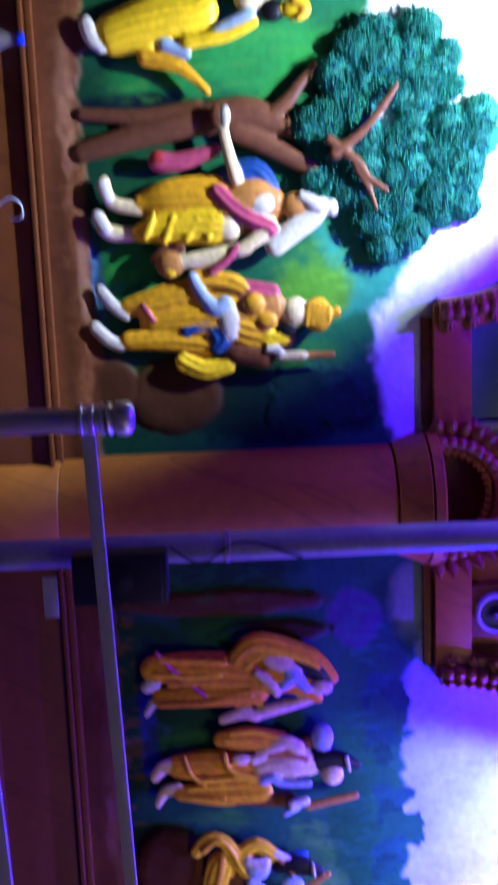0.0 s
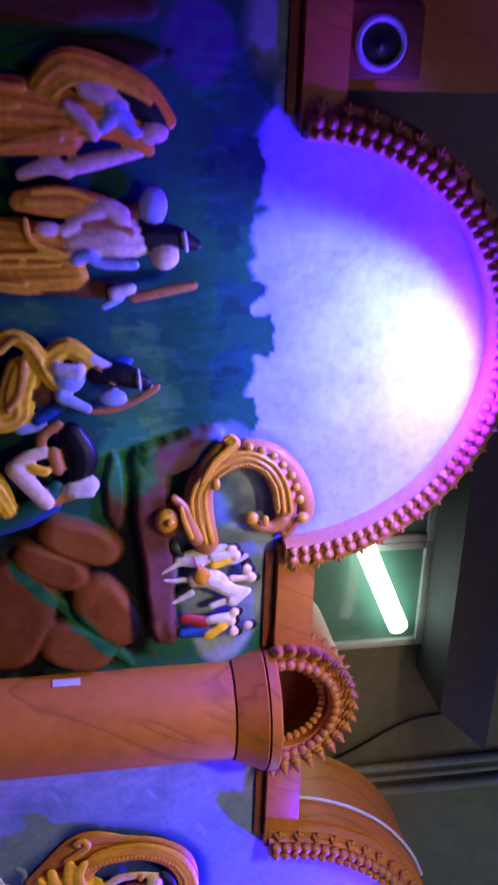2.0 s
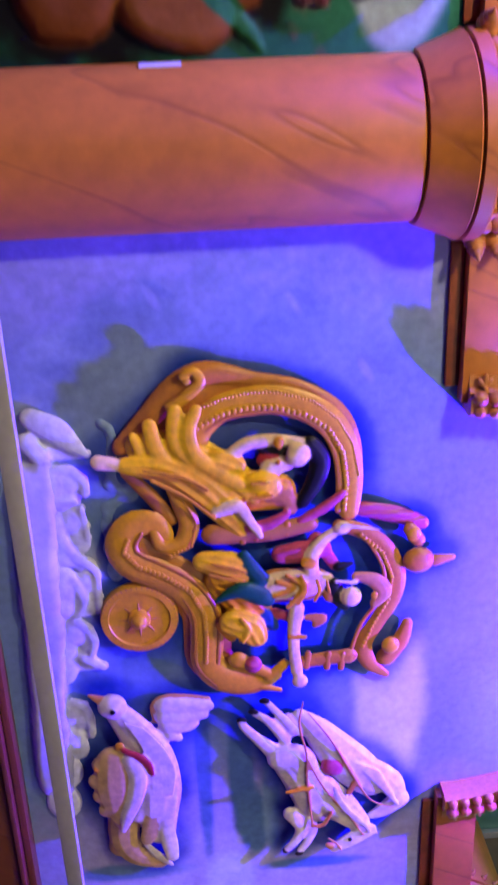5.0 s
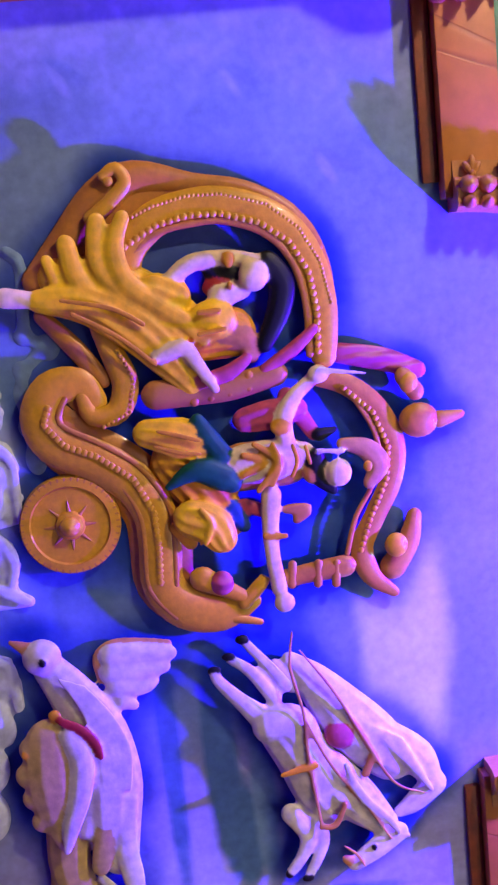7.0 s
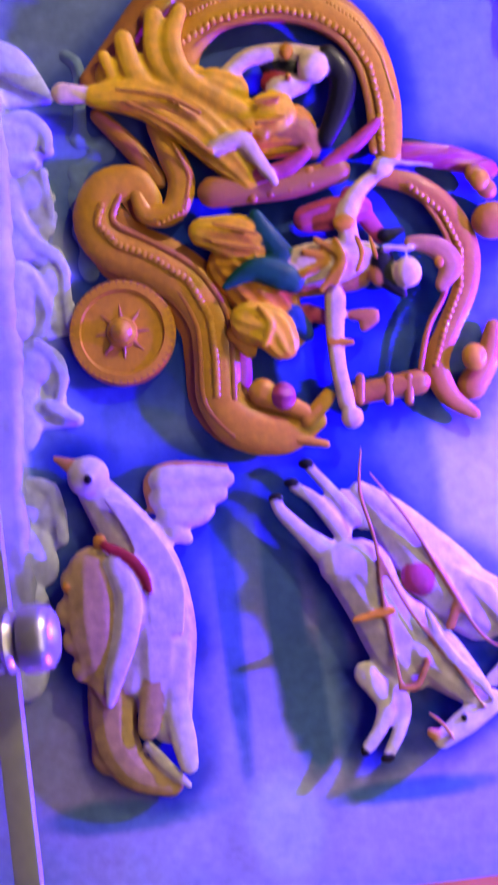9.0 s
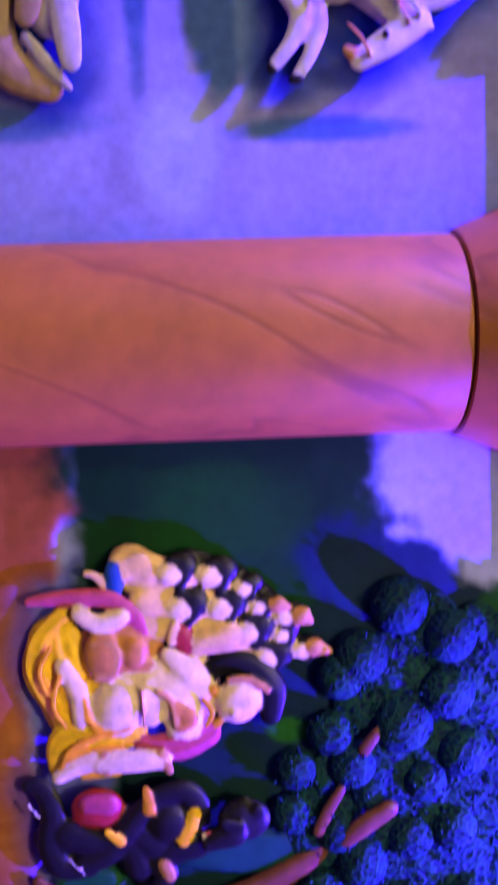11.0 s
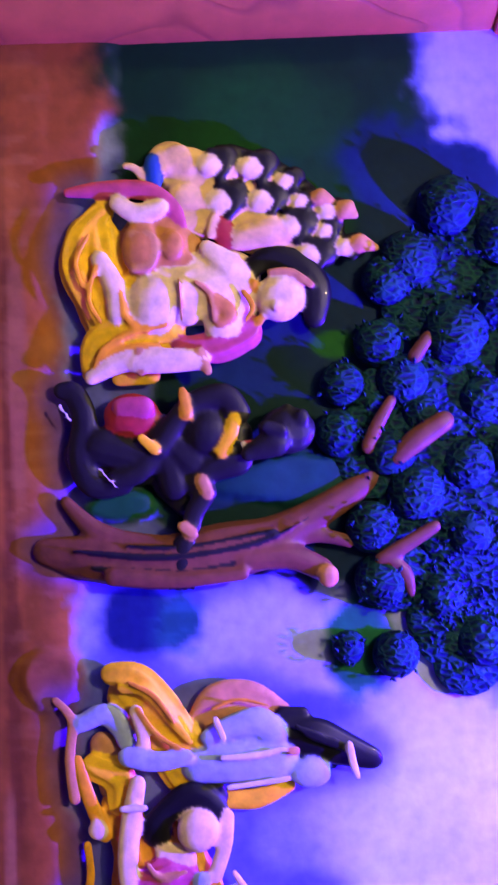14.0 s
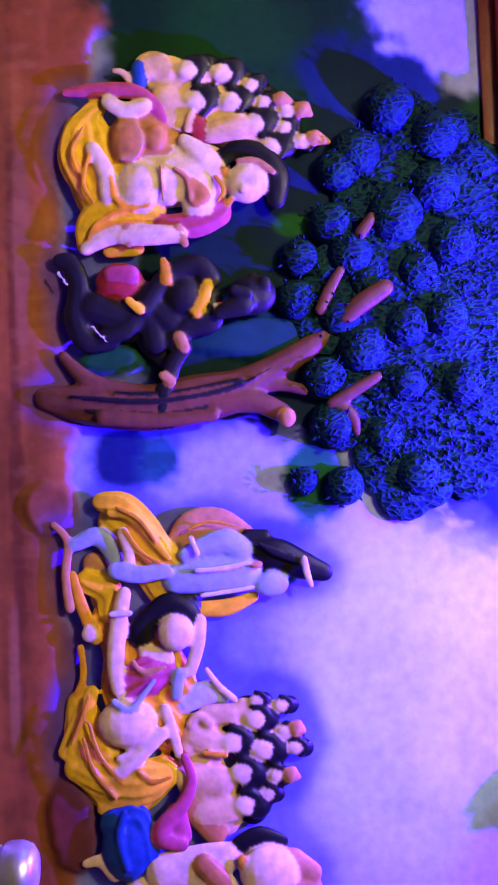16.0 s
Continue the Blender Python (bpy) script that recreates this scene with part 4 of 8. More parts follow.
f.tube("skin", 0.07, 1.99, 1.277, 0.024, 2.034, 1.312, 0.024, 2.08, 1.347, 0.019)
f.tube("green", 0.05, 2.045, 1.368, 0.021, 2.08, 1.334, 0.028, 2.131, 1.251, 0.021, 2.153, 1.153, 0.017)
f.tube("blue", 0.04, 2.098, 1.366, 0.017, 2.132, 1.299, 0.021, 2.164, 1.217, 0.014)
f.tube("black", 0.045, 1.905, 1.413, 0.034, 1.961, 1.435, 0.041, 2.006, 1.43, 0.034, 2.051, 1.408, 0.021)
f.tube("tan", 0.06, 1.947, 1.368, 0.017, 1.993, 1.378, 0.017)
f.tube("tan", 0.05, 1.952, 1.343, 0.012, 1.907, 1.344, 0.014, 1.877, 1.382, 0.013)
f.tube("yellow", 0.07, 1.983, 1.314, 0.014, 1.994, 1.346, 0.014)
f.tube("tan", 0.05, 2.082, 1.358, 0.016, 2.066, 1.415, 0.014)
f.tube("white", 0.055, 2.05, 1.416, 0.026, 2.041, 1.451, 0.028)
f.tube("white", 0.07, 2.062, 1.418, 0.01, 2.061, 1.457, 0.01)
f.done("relief_figure", "plain painted lady figure crouching over a white scroll", "relief figure", "figures of the glade mural")

scroll = empty("scroll_ornament", (2.0, 0, 1.8), "ochre scrollwork arch relief with leaf curls and moulded beads", "ornament")
f = Relief()
f.tube("clay", 0.03, 2.229, 1.75, 0.034, 2.149, 1.731, 0.039, 2.078, 1.729, 0.038, 2.022, 1.752, 0.037, 1.99, 1.798, 0.034, 1.984, 1.859, 0.032, 2.014, 1.913, 0.032, 2.072, 1.945, 0.032, 2.136, 1.959, 0.031, 2.178, 1.957, 0.024)
f.tube("gold", 0.055, 2.212, 1.727, 0.008, 2.134, 1.71, 0.008, 2.07, 1.71, 0.007, 2.007, 1.741, 0.007, 1.973, 1.794, 0.006, 1.964, 1.853, 0.006, 1.998, 1.916, 0.006, 2.065, 1.955, 0.006, 2.135, 1.968, 0.006)
f.tube("gold", 0.055, 2.213, 1.745, 0.008, 2.134, 1.727, 0.008, 2.071, 1.726, 0.007, 2.019, 1.753, 0.007, 1.989, 1.8, 0.006, 1.98, 1.854, 0.006, 2.01, 1.904, 0.006, 2.064, 1.938, 0.006, 2.135, 1.95, 0.006)
f.tube("gold", 0.055, 2.214, 1.762, 0.008, 2.135, 1.745, 0.008, 2.071, 1.741, 0.007, 2.032, 1.766, 0.007, 2.004, 1.805, 0.006, 1.998, 1.855, 0.006, 2.022, 1.893, 0.006, 2.064, 1.92, 0.006, 2.134, 1.933, 0.006)
f.part_of(scroll, "band", "")

f = Relief()
f.tube("gold", 0.05, 2.06, 1.733, 0.012, 1.998, 1.749, 0.021, 1.957, 1.781, 0.023, 1.937, 1.814, 0.017)
f.tube("gold", 0.07, 2.029, 1.732, 0.006, 1.976, 1.76, 0.007, 1.941, 1.795, 0.007, 1.921, 1.814, 0.007, 1.909, 1.799, 0.007, 1.918, 1.785, 0.006)
f.ball("gold", 0.06, 1.928, 1.802, 0.017, 0.018)
f.part_of(scroll, "leaf_curl", "")

f = Relief()
f.tube("clay", 0.02, 1.953, 1.847, 0.017, 1.98, 1.923, 0.022, 2.05, 1.984, 0.025, 2.128, 2.016, 0.023, 2.168, 2.019, 0.018)
f.ball("gold", 0.05, 1.95, 1.853, 0.011, 0.011)
f.ball("gold", 0.05, 1.96, 1.884, 0.011, 0.011)
f.ball("gold", 0.05, 1.978, 1.916, 0.011, 0.011)
f.ball("gold", 0.05, 2.004, 1.942, 0.011, 0.011)
f.ball("gold", 0.05, 2.035, 1.967, 0.011, 0.011)
f.ball("gold", 0.05, 2.069, 1.98, 0.011, 0.011)
f.ball("gold", 0.05, 2.105, 1.991, 0.012, 0.011)
f.part_of(scroll, "outer_band", "")

f = Relief()
f.ball("gold", 0.06, 2.154, 1.999, 0.017, 0.017)
f.tube("clay", 0.04, 2.166, 1.956, 0.021, 2.187, 1.926, 0.018, 2.181, 1.887, 0.016, 2.163, 1.867, 0.012)
f.ball("gold", 0.06, 2.147, 1.864, 0.018, 0.018)
f.ball("gold", 0.06, 2.157, 1.9, 0.016, 0.01)
f.tube("clay", 0.03, 2.177, 1.985, 0.018, 2.216, 1.962, 0.013, 2.175, 1.946, 0.013)
f.part_of(scroll, "end_curl", "")

f = Relief()
f.tube("clay", 0.05, 2.201, 1.721, 0.023, 2.154, 1.704, 0.019, 2.115, 1.69, 0.016, 2.083, 1.663, 0.011)
f.tube("gold", 0.07, 2.187, 1.705, 0.008, 2.141, 1.688, 0.008, 2.102, 1.679, 0.006)
f.part_of(scroll, "foot_curl", "")

f = Relief()
f.ball("rock", 0.03, 2.155, 1.651, 0.052, 0.045, deep=0.5)
f.ball("gold", 0.05, 2.146, 1.644, 0.034, 0.03, deep=0.7)
f.ball("gold", 0.075, 2.141, 1.651, 0.012, 0.011)
f.part_of(scroll, "rosette", "")

f = Relief()
f.ball("gold", 0.06, 2.045, 1.768, 0.017, 0.012)
f.part_of(scroll, "bead", "")

f = Relief()
f.beads("gold", 0.06, 0.005, 34, 2.033, 1.764, 2, 1.805, 1.991, 1.853, 2.015, 1.897, 2.062, 1.925, 2.126, 1.936)
f.part_of(scroll, "bead_row", "")

f = Relief()
f.tube("white", 0.04, 2.277, 1.686, 0.021, 2.272, 1.737, 0.029, 2.254, 1.795, 0.019)
f.tube("white", 0.055, 2.334, 1.724, 0.024, 2.336, 1.769, 0.03, 2.373, 1.816, 0.022, 2.379, 1.863, 0.012)
f.tube("white", 0.05, 2.241, 1.741, 0.013, 2.214, 1.728, 0.01)
f.tube("white", 0.05, 2.286, 1.676, 0.009, 2.303, 1.647, 0.007, 2.312, 1.634, 0.005)
f.tube("white", 0.05, 2.335, 1.692, 0.009, 2.337, 1.66, 0.007, 2.333, 1.641, 0.005)
f.tube("white", 0.05, 2.378, 1.713, 0.01, 2.398, 1.68, 0.007, 2.407, 1.654, 0.005)
f.tube("white", 0.05, 2.27, 1.774, 0.013, 2.285, 1.82, 0.013, 2.273, 1.858, 0.008)
f.tube("white", 0.05, 2.41, 1.799, 0.012, 2.423, 1.767, 0.01)
f.tube("white", 0.06, 2.407, 1.824, 0.017, 2.38, 1.862, 0.011)
f.ball("gold", 0.07, 2.318, 1.737, 0.028, 0.022)
f.tube("black", 0.045, 2.269, 1.692, 0.011, 2.24, 1.659, 0.01, 2.214, 1.665, 0.006)
f.tube("black", 0.045, 2.352, 1.713, 0.011, 2.372, 1.681, 0.012)
f.tube("rose", 0.075, 2.258, 1.713, 0.004, 2.327, 1.74, 0.004, 2.341, 1.76, 0.004)
f.done("relief_horse", "small white painted pair of horses drawing a party", "horse", "little horse party")

f = Relief()
f.tube("red", 0.05, 2.456, 1.695, 0.018, 2.47, 1.748, 0.018)
f.tube("blue", 0.05, 2.505, 1.689, 0.016, 2.505, 1.76, 0.016)
f.tube("yellow", 0.06, 2.513, 1.761, 0.014, 2.485, 1.8, 0.014)
f.tube("white", 0.06, 2.462, 1.766, 0.014, 2.456, 1.806, 0.014)
f.ball("black", 0.045, 2.447, 1.839, 0.016, 0.017)
f.ball("skin", 0.06, 2.443, 1.828, 0.015, 0.013)
f.ball("black", 0.045, 2.476, 1.831, 0.016, 0.017)
f.ball("skin", 0.06, 2.471, 1.82, 0.015, 0.013)
f.ball("black", 0.045, 2.511, 1.839, 0.016, 0.018)
f.ball("skin", 0.06, 2.506, 1.828, 0.015, 0.013)
f.ball("black", 0.045, 2.493, 1.879, 0.016, 0.018)
f.ball("skin", 0.06, 2.488, 1.867, 0.015, 0.013)
f.ball("black", 0.045, 2.271, 1.838, 0.015, 0.017)
f.ball("skin", 0.06, 2.268, 1.828, 0.014, 0.013)
f.ball("black", 0.045, 2.316, 1.869, 0.015, 0.017)
f.ball("skin", 0.06, 2.312, 1.858, 0.014, 0.013)
f.ball("black", 0.045, 2.342, 1.884, 0.015, 0.017)
f.ball("skin", 0.06, 2.338, 1.872, 0.014, 0.013)
f.ball("black", 0.045, 2.25, 1.827, 0.015, 0.017)
f.ball("skin", 0.06, 2.247, 1.816, 0.013, 0.013)
f.tube("yellow", 0.06, 2.293, 1.773, 0.013, 2.28, 1.805, 0.012)
f.tube("white", 0.06, 2.265, 1.766, 0.013, 2.26, 1.811, 0.011)
f.tube("skin", 0.06, 2.336, 1.82, 0.011, 2.337, 1.859, 0.008)
f.tube("black", 0.04, 2.276, 1.847, 0.013, 2.304, 1.862, 0.016, 2.346, 1.87, 0.011)
f.done("relief_figure", "group of tiny plain painted riders with dark hair", "relief figure", "little horse party")

p = Panel(2.925, 4.78)
p.ground("6a84aa", "7688be", 1.0, 1.8)
p.dab("9a98c2", 4.52, 1.45, 0.24, 0.6, 0, 0.8, 0.3, 0)
p.dab("8a8cc2", 3.03, 1.5, 0.2, 0.6, 0, 0.8, 0.3, 0)
p.dab("9fb0c8", 3.215, 1.187, 0.105, 0.124, 0, 0.6, 0.3, 0)
p.dab("4f7098", 3.523, 1.29, 0.404, 0.144, 0, 0.7, 0.3, 0)
p.dab("4f7098", 3.409, 1.515, 0.231, 0.242, 0, 0.6, 0.3, 0)
p.dab("54749c", 3.806, 1.593, 0.214, 0.254, 0, 0.7, 0.3, 0)
p.dab("6f8cae", 3.628, 1.571, 0.194, 0.117, 0, 0.6, 0.3, 0)
p.dab("7388b0", 3.292, 1.498, 0.287, 0.482, 0, 0.8, 0.3, 0)
p.dab("4a6a9a", 4.283, 1.456, 0.216, 0.032, 0, 0.5, 0.2, -0.006)
p.dab("4a6a9a", 4.456, 1.485, 0.113, 0.038, 0, 0.5, 0.3, 0)
p.dab("6a88a8", 4.385, 1.531, 0.188, 0.023, 0, 0.6, 0.2, 0)
p.dab("4f6f9a", 4.255, 1.365, 0.28, 0.019, 0, 0.6, 0.2, 0)
p.dab("5a78a0", 4.592, 1.16, 0.025, 0.14, 0, 0.7, 0.3, 0)
p.dab("4a6a9a", 4.605, 1.632, 0.019, 0.133, 0, 0.7, 0.3, 0)
p.dab("a8b4c8", 4.639, 1.419, 0.085, 0.057, 0, 0.7, 0.2, 0)
p.dab("b9c6da", 4.113, 1.824, 0.281, 0.085, 0, 0.5, 0.2, 0)
p.dab("6a86a8", 3.668, 1.245, 0.174, 0.162, 0, 0.7, 0.3, 0)
p.dab("a0b2cc", 3.445, 1.049, 0.16, 0.059, 0, 0.6, 0.4, 0)
for u, v in ((3.045, 1.335), (3.07, 1.615), (3.225, 1.765)):
    p.dab("6f80b4", u, v, 0.034, 0.010, 58, 0.9, 0.7, 0)
    p.dab("8794c4", u + 0.016, v - 0.012, 0.026, 0.008, 30, 0.9, 0.7, 0)
p.dab("4a3020", 4.264, 0.911, 0.351, 0.009, -0.64, 0.4, 0.2, 0)
p.dab("b2b4c4", 3.604, 1.037, 0.206, 0.048, -2.65, 0.12, 0.2, 0.026, 6)
p.dab("b2b4c4", 4.025, 1.018, 0.301, 0.046, -3.125, 0.12, 0.2, 0.026, 6)
p.dab("a4aec4", 3.689, 1.125, 0.115, 0.057, 0, 0.6, 0.4, 0)
p.later("mural_3", "relief mural of a blue sky with painted clouds")

chariot = empty("relief_chariot", (3.4, 0, 1.3), "ochre flying chariot relief with beaded scrollwork", "chariot")
f = Relief()
f.tube("ochre", 0.02, 3.377, 1.24, 0.021, 3.32, 1.294, 0.025, 3.252, 1.367, 0.034, 3.224, 1.428, 0.028, 3.242, 1.521, 0.017, 3.26, 1.606, 0.015, 3.304, 1.679, 0.015, 3.366, 1.721, 0.013)
f.tube("gold", 0.04, 3.395, 1.387, 0.028, 3.34, 1.402, 0.03, 3.297, 1.449, 0.03, 3.282, 1.507, 0.03, 3.282, 1.564, 0.03, 3.303, 1.628, 0.03, 3.342, 1.677, 0.03, 3.402, 1.709, 0.028, 3.474, 1.721, 0.026, 3.554, 1.716, 0.023, flat=0.5)
f.tube("ochre", 0.048, 3.391, 1.383, 0.007, 3.351, 1.404, 0.007, 3.317, 1.456, 0.007, 3.308, 1.514, 0.007, 3.308, 1.561, 0.007, 3.327, 1.62, 0.008, 3.362, 1.661, 0.008, 3.411, 1.685, 0.008, 3.473, 1.694, 0.008, 3.548, 1.691, 0.007)
f.beads("gold", 0.056, 0.007, 44, 3.373, 1.375, 3.334, 1.398, 3.306, 1.452, 3.295, 1.505, 3.297, 1.561, 3.318, 1.625, 3.355, 1.673, 3.409, 1.701, 3.476, 1.709, 3.55, 1.704)
f.beads("gold", 0.052, 0.004, 60, 3.295, 1.397, 3.274, 1.451, 3.263, 1.508, 3.265, 1.565, 3.288, 1.638, 3.332, 1.69, 3.392, 1.722, 3.468, 1.736)
f.tube("gold", 0.06, 3.284, 1.347, 0.011, 3.261, 1.382, 0.012, 3.232, 1.41, 0.012, 3.209, 1.397, 0.011, 3.219, 1.375, 0.008)
f.ball("gold", 0.06, 3.228, 1.383, 0.009, 0.009)
f.tube("ochre", 0.008, 3.355, 1.28, 0.034, 3.285, 1.38, 0.046, 3.262, 1.46, 0.038, 3.272, 1.54, 0.034, 3.288, 1.615, 0.034, 3.335, 1.682, 0.034, 3.40, 1.716, 0.028, 3.475, 1.727, 0.022, flat=0.45)
f.part_of(chariot, "canopy", "")

f = Relief()
f.tube("gold", 0.035, 3.586, 1.315, 0.021, 3.555, 1.291, 0.028, 3.56, 1.246, 0.034, 3.605, 1.22, 0.036, 3.654, 1.237, 0.036, 3.686, 1.295, 0.038, 3.733, 1.357, 0.038, 3.794, 1.391, 0.038, 3.861, 1.394, 0.038, 3.928, 1.392, 0.038, 3.98, 1.428, 0.038, 3.998, 1.493, 0.031, 3.981, 1.548, 0.015, flat=0.5)
f.tube("gold", 0.04, 3.465, 1.337, 0.015, 3.514, 1.356, 0.021, 3.563, 1.37, 0.023, 3.609, 1.351, 0.021, 3.612, 1.308, 0.017, 3.579, 1.295, 0.012)
f.tube("ochre", 0.025, 3.435, 1.244, 0.013, 3.492, 1.291, 0.017, 3.553, 1.332, 0.015)
f.beads("gold", 0.056, 0.007, 40, 3.584, 1.237, 3.616, 1.224, 3.656, 1.253, 3.682, 1.306, 3.728, 1.363, 3.792, 1.391, 3.859, 1.392, 3.925, 1.387)
f.tube("ochre", 0.047, 3.596, 1.216, 0.005, 3.658, 1.228, 0.005, 3.703, 1.294, 0.005, 3.741, 1.342, 0.005, 3.8, 1.367, 0.005, 3.857, 1.368, 0.005, 3.933, 1.367, 0.005, 3.99, 1.407, 0.005)
f.tube("ochre", 0.049, 3.577, 1.265, 0.005, 3.618, 1.251, 0.005, 3.662, 1.317, 0.005, 3.711, 1.378, 0.005, 3.786, 1.418, 0.005, 3.862, 1.42, 0.005, 3.928, 1.415, 0.005)
f.beads("gold", 0.06, 0.004, 20, 3.499, 1.363, 3.557, 1.385, 3.612, 1.372, 3.633, 1.321)
f.tube("gold", 0.05, 3.979, 1.532, 0.013, 3.949, 1.563, 0.013, 3.935, 1.574, 0.009, 3.958, 1.558, 0.008)
f.ball("rose", 0.06, 3.935, 1.495, 0.023, 0.021)
f.tube("gold", 0.05, 3.924, 1.461, 0.023, 3.946, 1.497, 0.017, 3.969, 1.533, 0.013)
f.tube("gold", 0.04, 4.007, 1.511, 0.01, 4.021, 1.557, 0.006)
f.tube("ochre", 0.006, 3.586, 1.30, 0.035, 3.572, 1.262, 0.044, 3.612, 1.238, 0.052, 3.662, 1.262, 0.054, 3.70, 1.318, 0.056, 3.745, 1.365, 0.056, 3.80, 1.393, 0.056, 3.861, 1.396, 0.056, 3.928, 1.396, 0.054, 3.97, 1.435, 0.05, 3.985, 1.493, 0.038, flat=0.4)
f.part_of(chariot, "body", "")

f = Relief()
f.tube("tan", 0.05, 3.588, 1.419, 0.026, 3.59, 1.485, 0.024, 3.589, 1.551, 0.023, 3.575, 1.629, 0.021)
f.tube("ochre", 0.06, 3.572, 1.487, 0.009, 3.606, 1.483, 0.009)
f.tube("ochre", 0.06, 3.572, 1.515, 0.009, 3.601, 1.512, 0.009)
f.tube("ochre", 0.06, 3.571, 1.548, 0.009, 3.597, 1.545, 0.009)
f.tube("ochre", 0.06, 3.572, 1.581, 0.009, 3.592, 1.579, 0.009)
f.part_of(chariot, "post", "")

f = Relief()
f.tube("ochre", 0.04, 3.947, 1.603, 0.017, 3.941, 1.661, 0.019, 3.937, 1.72, 0.021)
f.tube("ochre", 0.05, 3.92, 1.624, 0.008, 3.957, 1.62, 0.008)
f.tube("ochre", 0.05, 3.924, 1.671, 0.008, 3.962, 1.667, 0.008)
f.tube("ochre", 0.05, 3.928, 1.704, 0.008, 3.966, 1.7, 0.008)
f.part_of(chariot, "post", "")

f = Relief()
f.tube("ochre", 0.035, 3.59, 1.696, 0.015, 3.61, 1.752, 0.019, 3.658, 1.801, 0.021, 3.723, 1.826, 0.022, 3.789, 1.817, 0.021, 3.853, 1.782, 0.02, 3.908, 1.754, 0.021, 3.962, 1.767, 0.019, 4, 1.807, 0.01, flat=0.55)
f.beads("gold", 0.048, 0.006, 30, 3.61, 1.74, 3.662, 1.792, 3.726, 1.815, 3.788, 1.807, 3.851, 1.774, 3.916, 1.749)
f.ball("gold", 0.06, 3.907, 1.814, 0.023, 0.021)
f.tube("ochre", 0.03, 3.953, 1.808, 0.025, 3.908, 1.841, 0.021, 3.861, 1.855, 0.014)
f.tube("ochre", 0.043, 3.635, 1.762, 0.005, 3.691, 1.791, 0.005, 3.739, 1.798, 0.005, 3.795, 1.781, 0.005, 3.849, 1.747, 0.005, 3.914, 1.726, 0.005)
f.part_of(chariot, "back_frame", "")

f = Relief()
f.ball("ochre", 0.05, 3.686, 1.873, 0.032, 0.036)
f.tube("ochre", 0.05, 3.689, 1.911, 0.016, 3.684, 1.949, 0.008)
f.tube("ochre", 0.05, 3.605, 1.851, 0.016, 3.635, 1.871, 0.016)
f.ball("gold", 0.055, 3.617, 1.859, 0.02, 0.017)
f.tube("rose", 0.03, 3.553, 1.743, 0.018, 3.572, 1.817, 0.021, 3.598, 1.88, 0.016)
f.part_of(chariot, "finial", "")

f = Relief()
f.disc(3.799, 1.244, 0.088)
f.part_of(chariot, "wheel", "")

f = Relief()
f.tube("yellow", 0.03, 3.373, 1.279, 0.034, 3.41, 1.371, 0.057, 3.485, 1.458, 0.063)
f.tube("orange", 0.035, 3.491, 1.505, 0.047, 3.496, 1.562, 0.042)
f.tube("skin", 0.06, 3.398, 1.191, 0.018, 3.403, 1.219, 0.016, 3.408, 1.246, 0.013)
f.tube("yellow", 0.06, 3.409, 1.246, 0.02, 3.422, 1.324, 0.033, 3.466, 1.394, 0.039, 3.526, 1.449, 0.035, 3.576, 1.481, 0.022)
f.tube("yellow", 0.078, 3.288, 1.399, 0.013, 3.337, 1.38, 0.017, 3.393, 1.393, 0.018, 3.435, 1.439, 0.017, 3.468, 1.482, 0.016, 3.504, 1.511, 0.01)
f.tube("yellow", 0.07, 3.292, 1.356, 0.017, 3.356, 1.352, 0.019, 3.411, 1.386, 0.018, 3.451, 1.433, 0.015)
f.tube("yellow", 0.064, 3.322, 1.302, 0.017, 3.374, 1.312, 0.02, 3.416, 1.343, 0.017)
f.tube("yellow", 0.06, 3.345, 1.267, 0.011, 3.379, 1.277, 0.011)
f.tube("yellow", 0.06, 3.413, 1.437, 0.03, 3.426, 1.473, 0.026)
f.ball("yellow", 0.07, 3.47, 1.529, 0.035, 0.041)
f.tube("skin", 0.09, 3.523, 1.43, 0.012, 3.511, 1.473, 0.015, 3.538, 1.493, 0.013, 3.587, 1.521, 0.008)
f.tube("skin", 0.06, 3.401, 1.462, 0.014, 3.374, 1.502, 0.016, 3.369, 1.563, 0.013, 3.38, 1.618, 0.011)
f.ball("gold", 0.075, 3.374, 1.566, 0.016, 0.01)
f.ball("red", 0.05, 3.417, 1.545, 0.019, 0.028)
f.tube("skin", 0.06, 3.433, 1.547, 0.022, 3.427, 1.586, 0.015)
f.tube("tan", 0.05, 3.496, 1.542, 0.028, 3.509, 1.578, 0.026, 3.538, 1.59, 0.015)
f.tube("rose", 0.07, 3.573, 1.495, 0.013, 3.564, 1.543, 0.015, 3.544, 1.578, 0.011)
f.ball("skin", 0.075, 3.404, 1.605, 0.028, 0.025)
f.tube("black", 0.055, 3.388, 1.632, 0.024, 3.423, 1.653, 0.024, 3.469, 1.643, 0.022, 3.523, 1.614, 0.015)
f.tube("black", 0.05, 3.387, 1.534, 0.015, 3.396, 1.571, 0.015)
f.ball("gold", 0.08, 3.415, 1.564, 0.007, 0.006)
f.tube("rose", 0.06, 3.565, 1.61, 0.011, 3.537, 1.66, 0.013, 3.504, 1.701, 0.009)
f.tube("gold", 0.105, 3.435, 1.298, 0.005, 3.478, 1.366, 0.005, 3.533, 1.425, 0.005)
f.tube("gold", 0.105, 3.411, 1.283, 0.004, 3.432, 1.362, 0.005, 3.464, 1.413, 0.005)
f.tube("gold", 0.105, 3.455, 1.505, 0.005, 3.454, 1.542, 0.005)
f.tube("gold", 0.105, 3.491, 1.502, 0.005, 3.486, 1.548, 0.005)
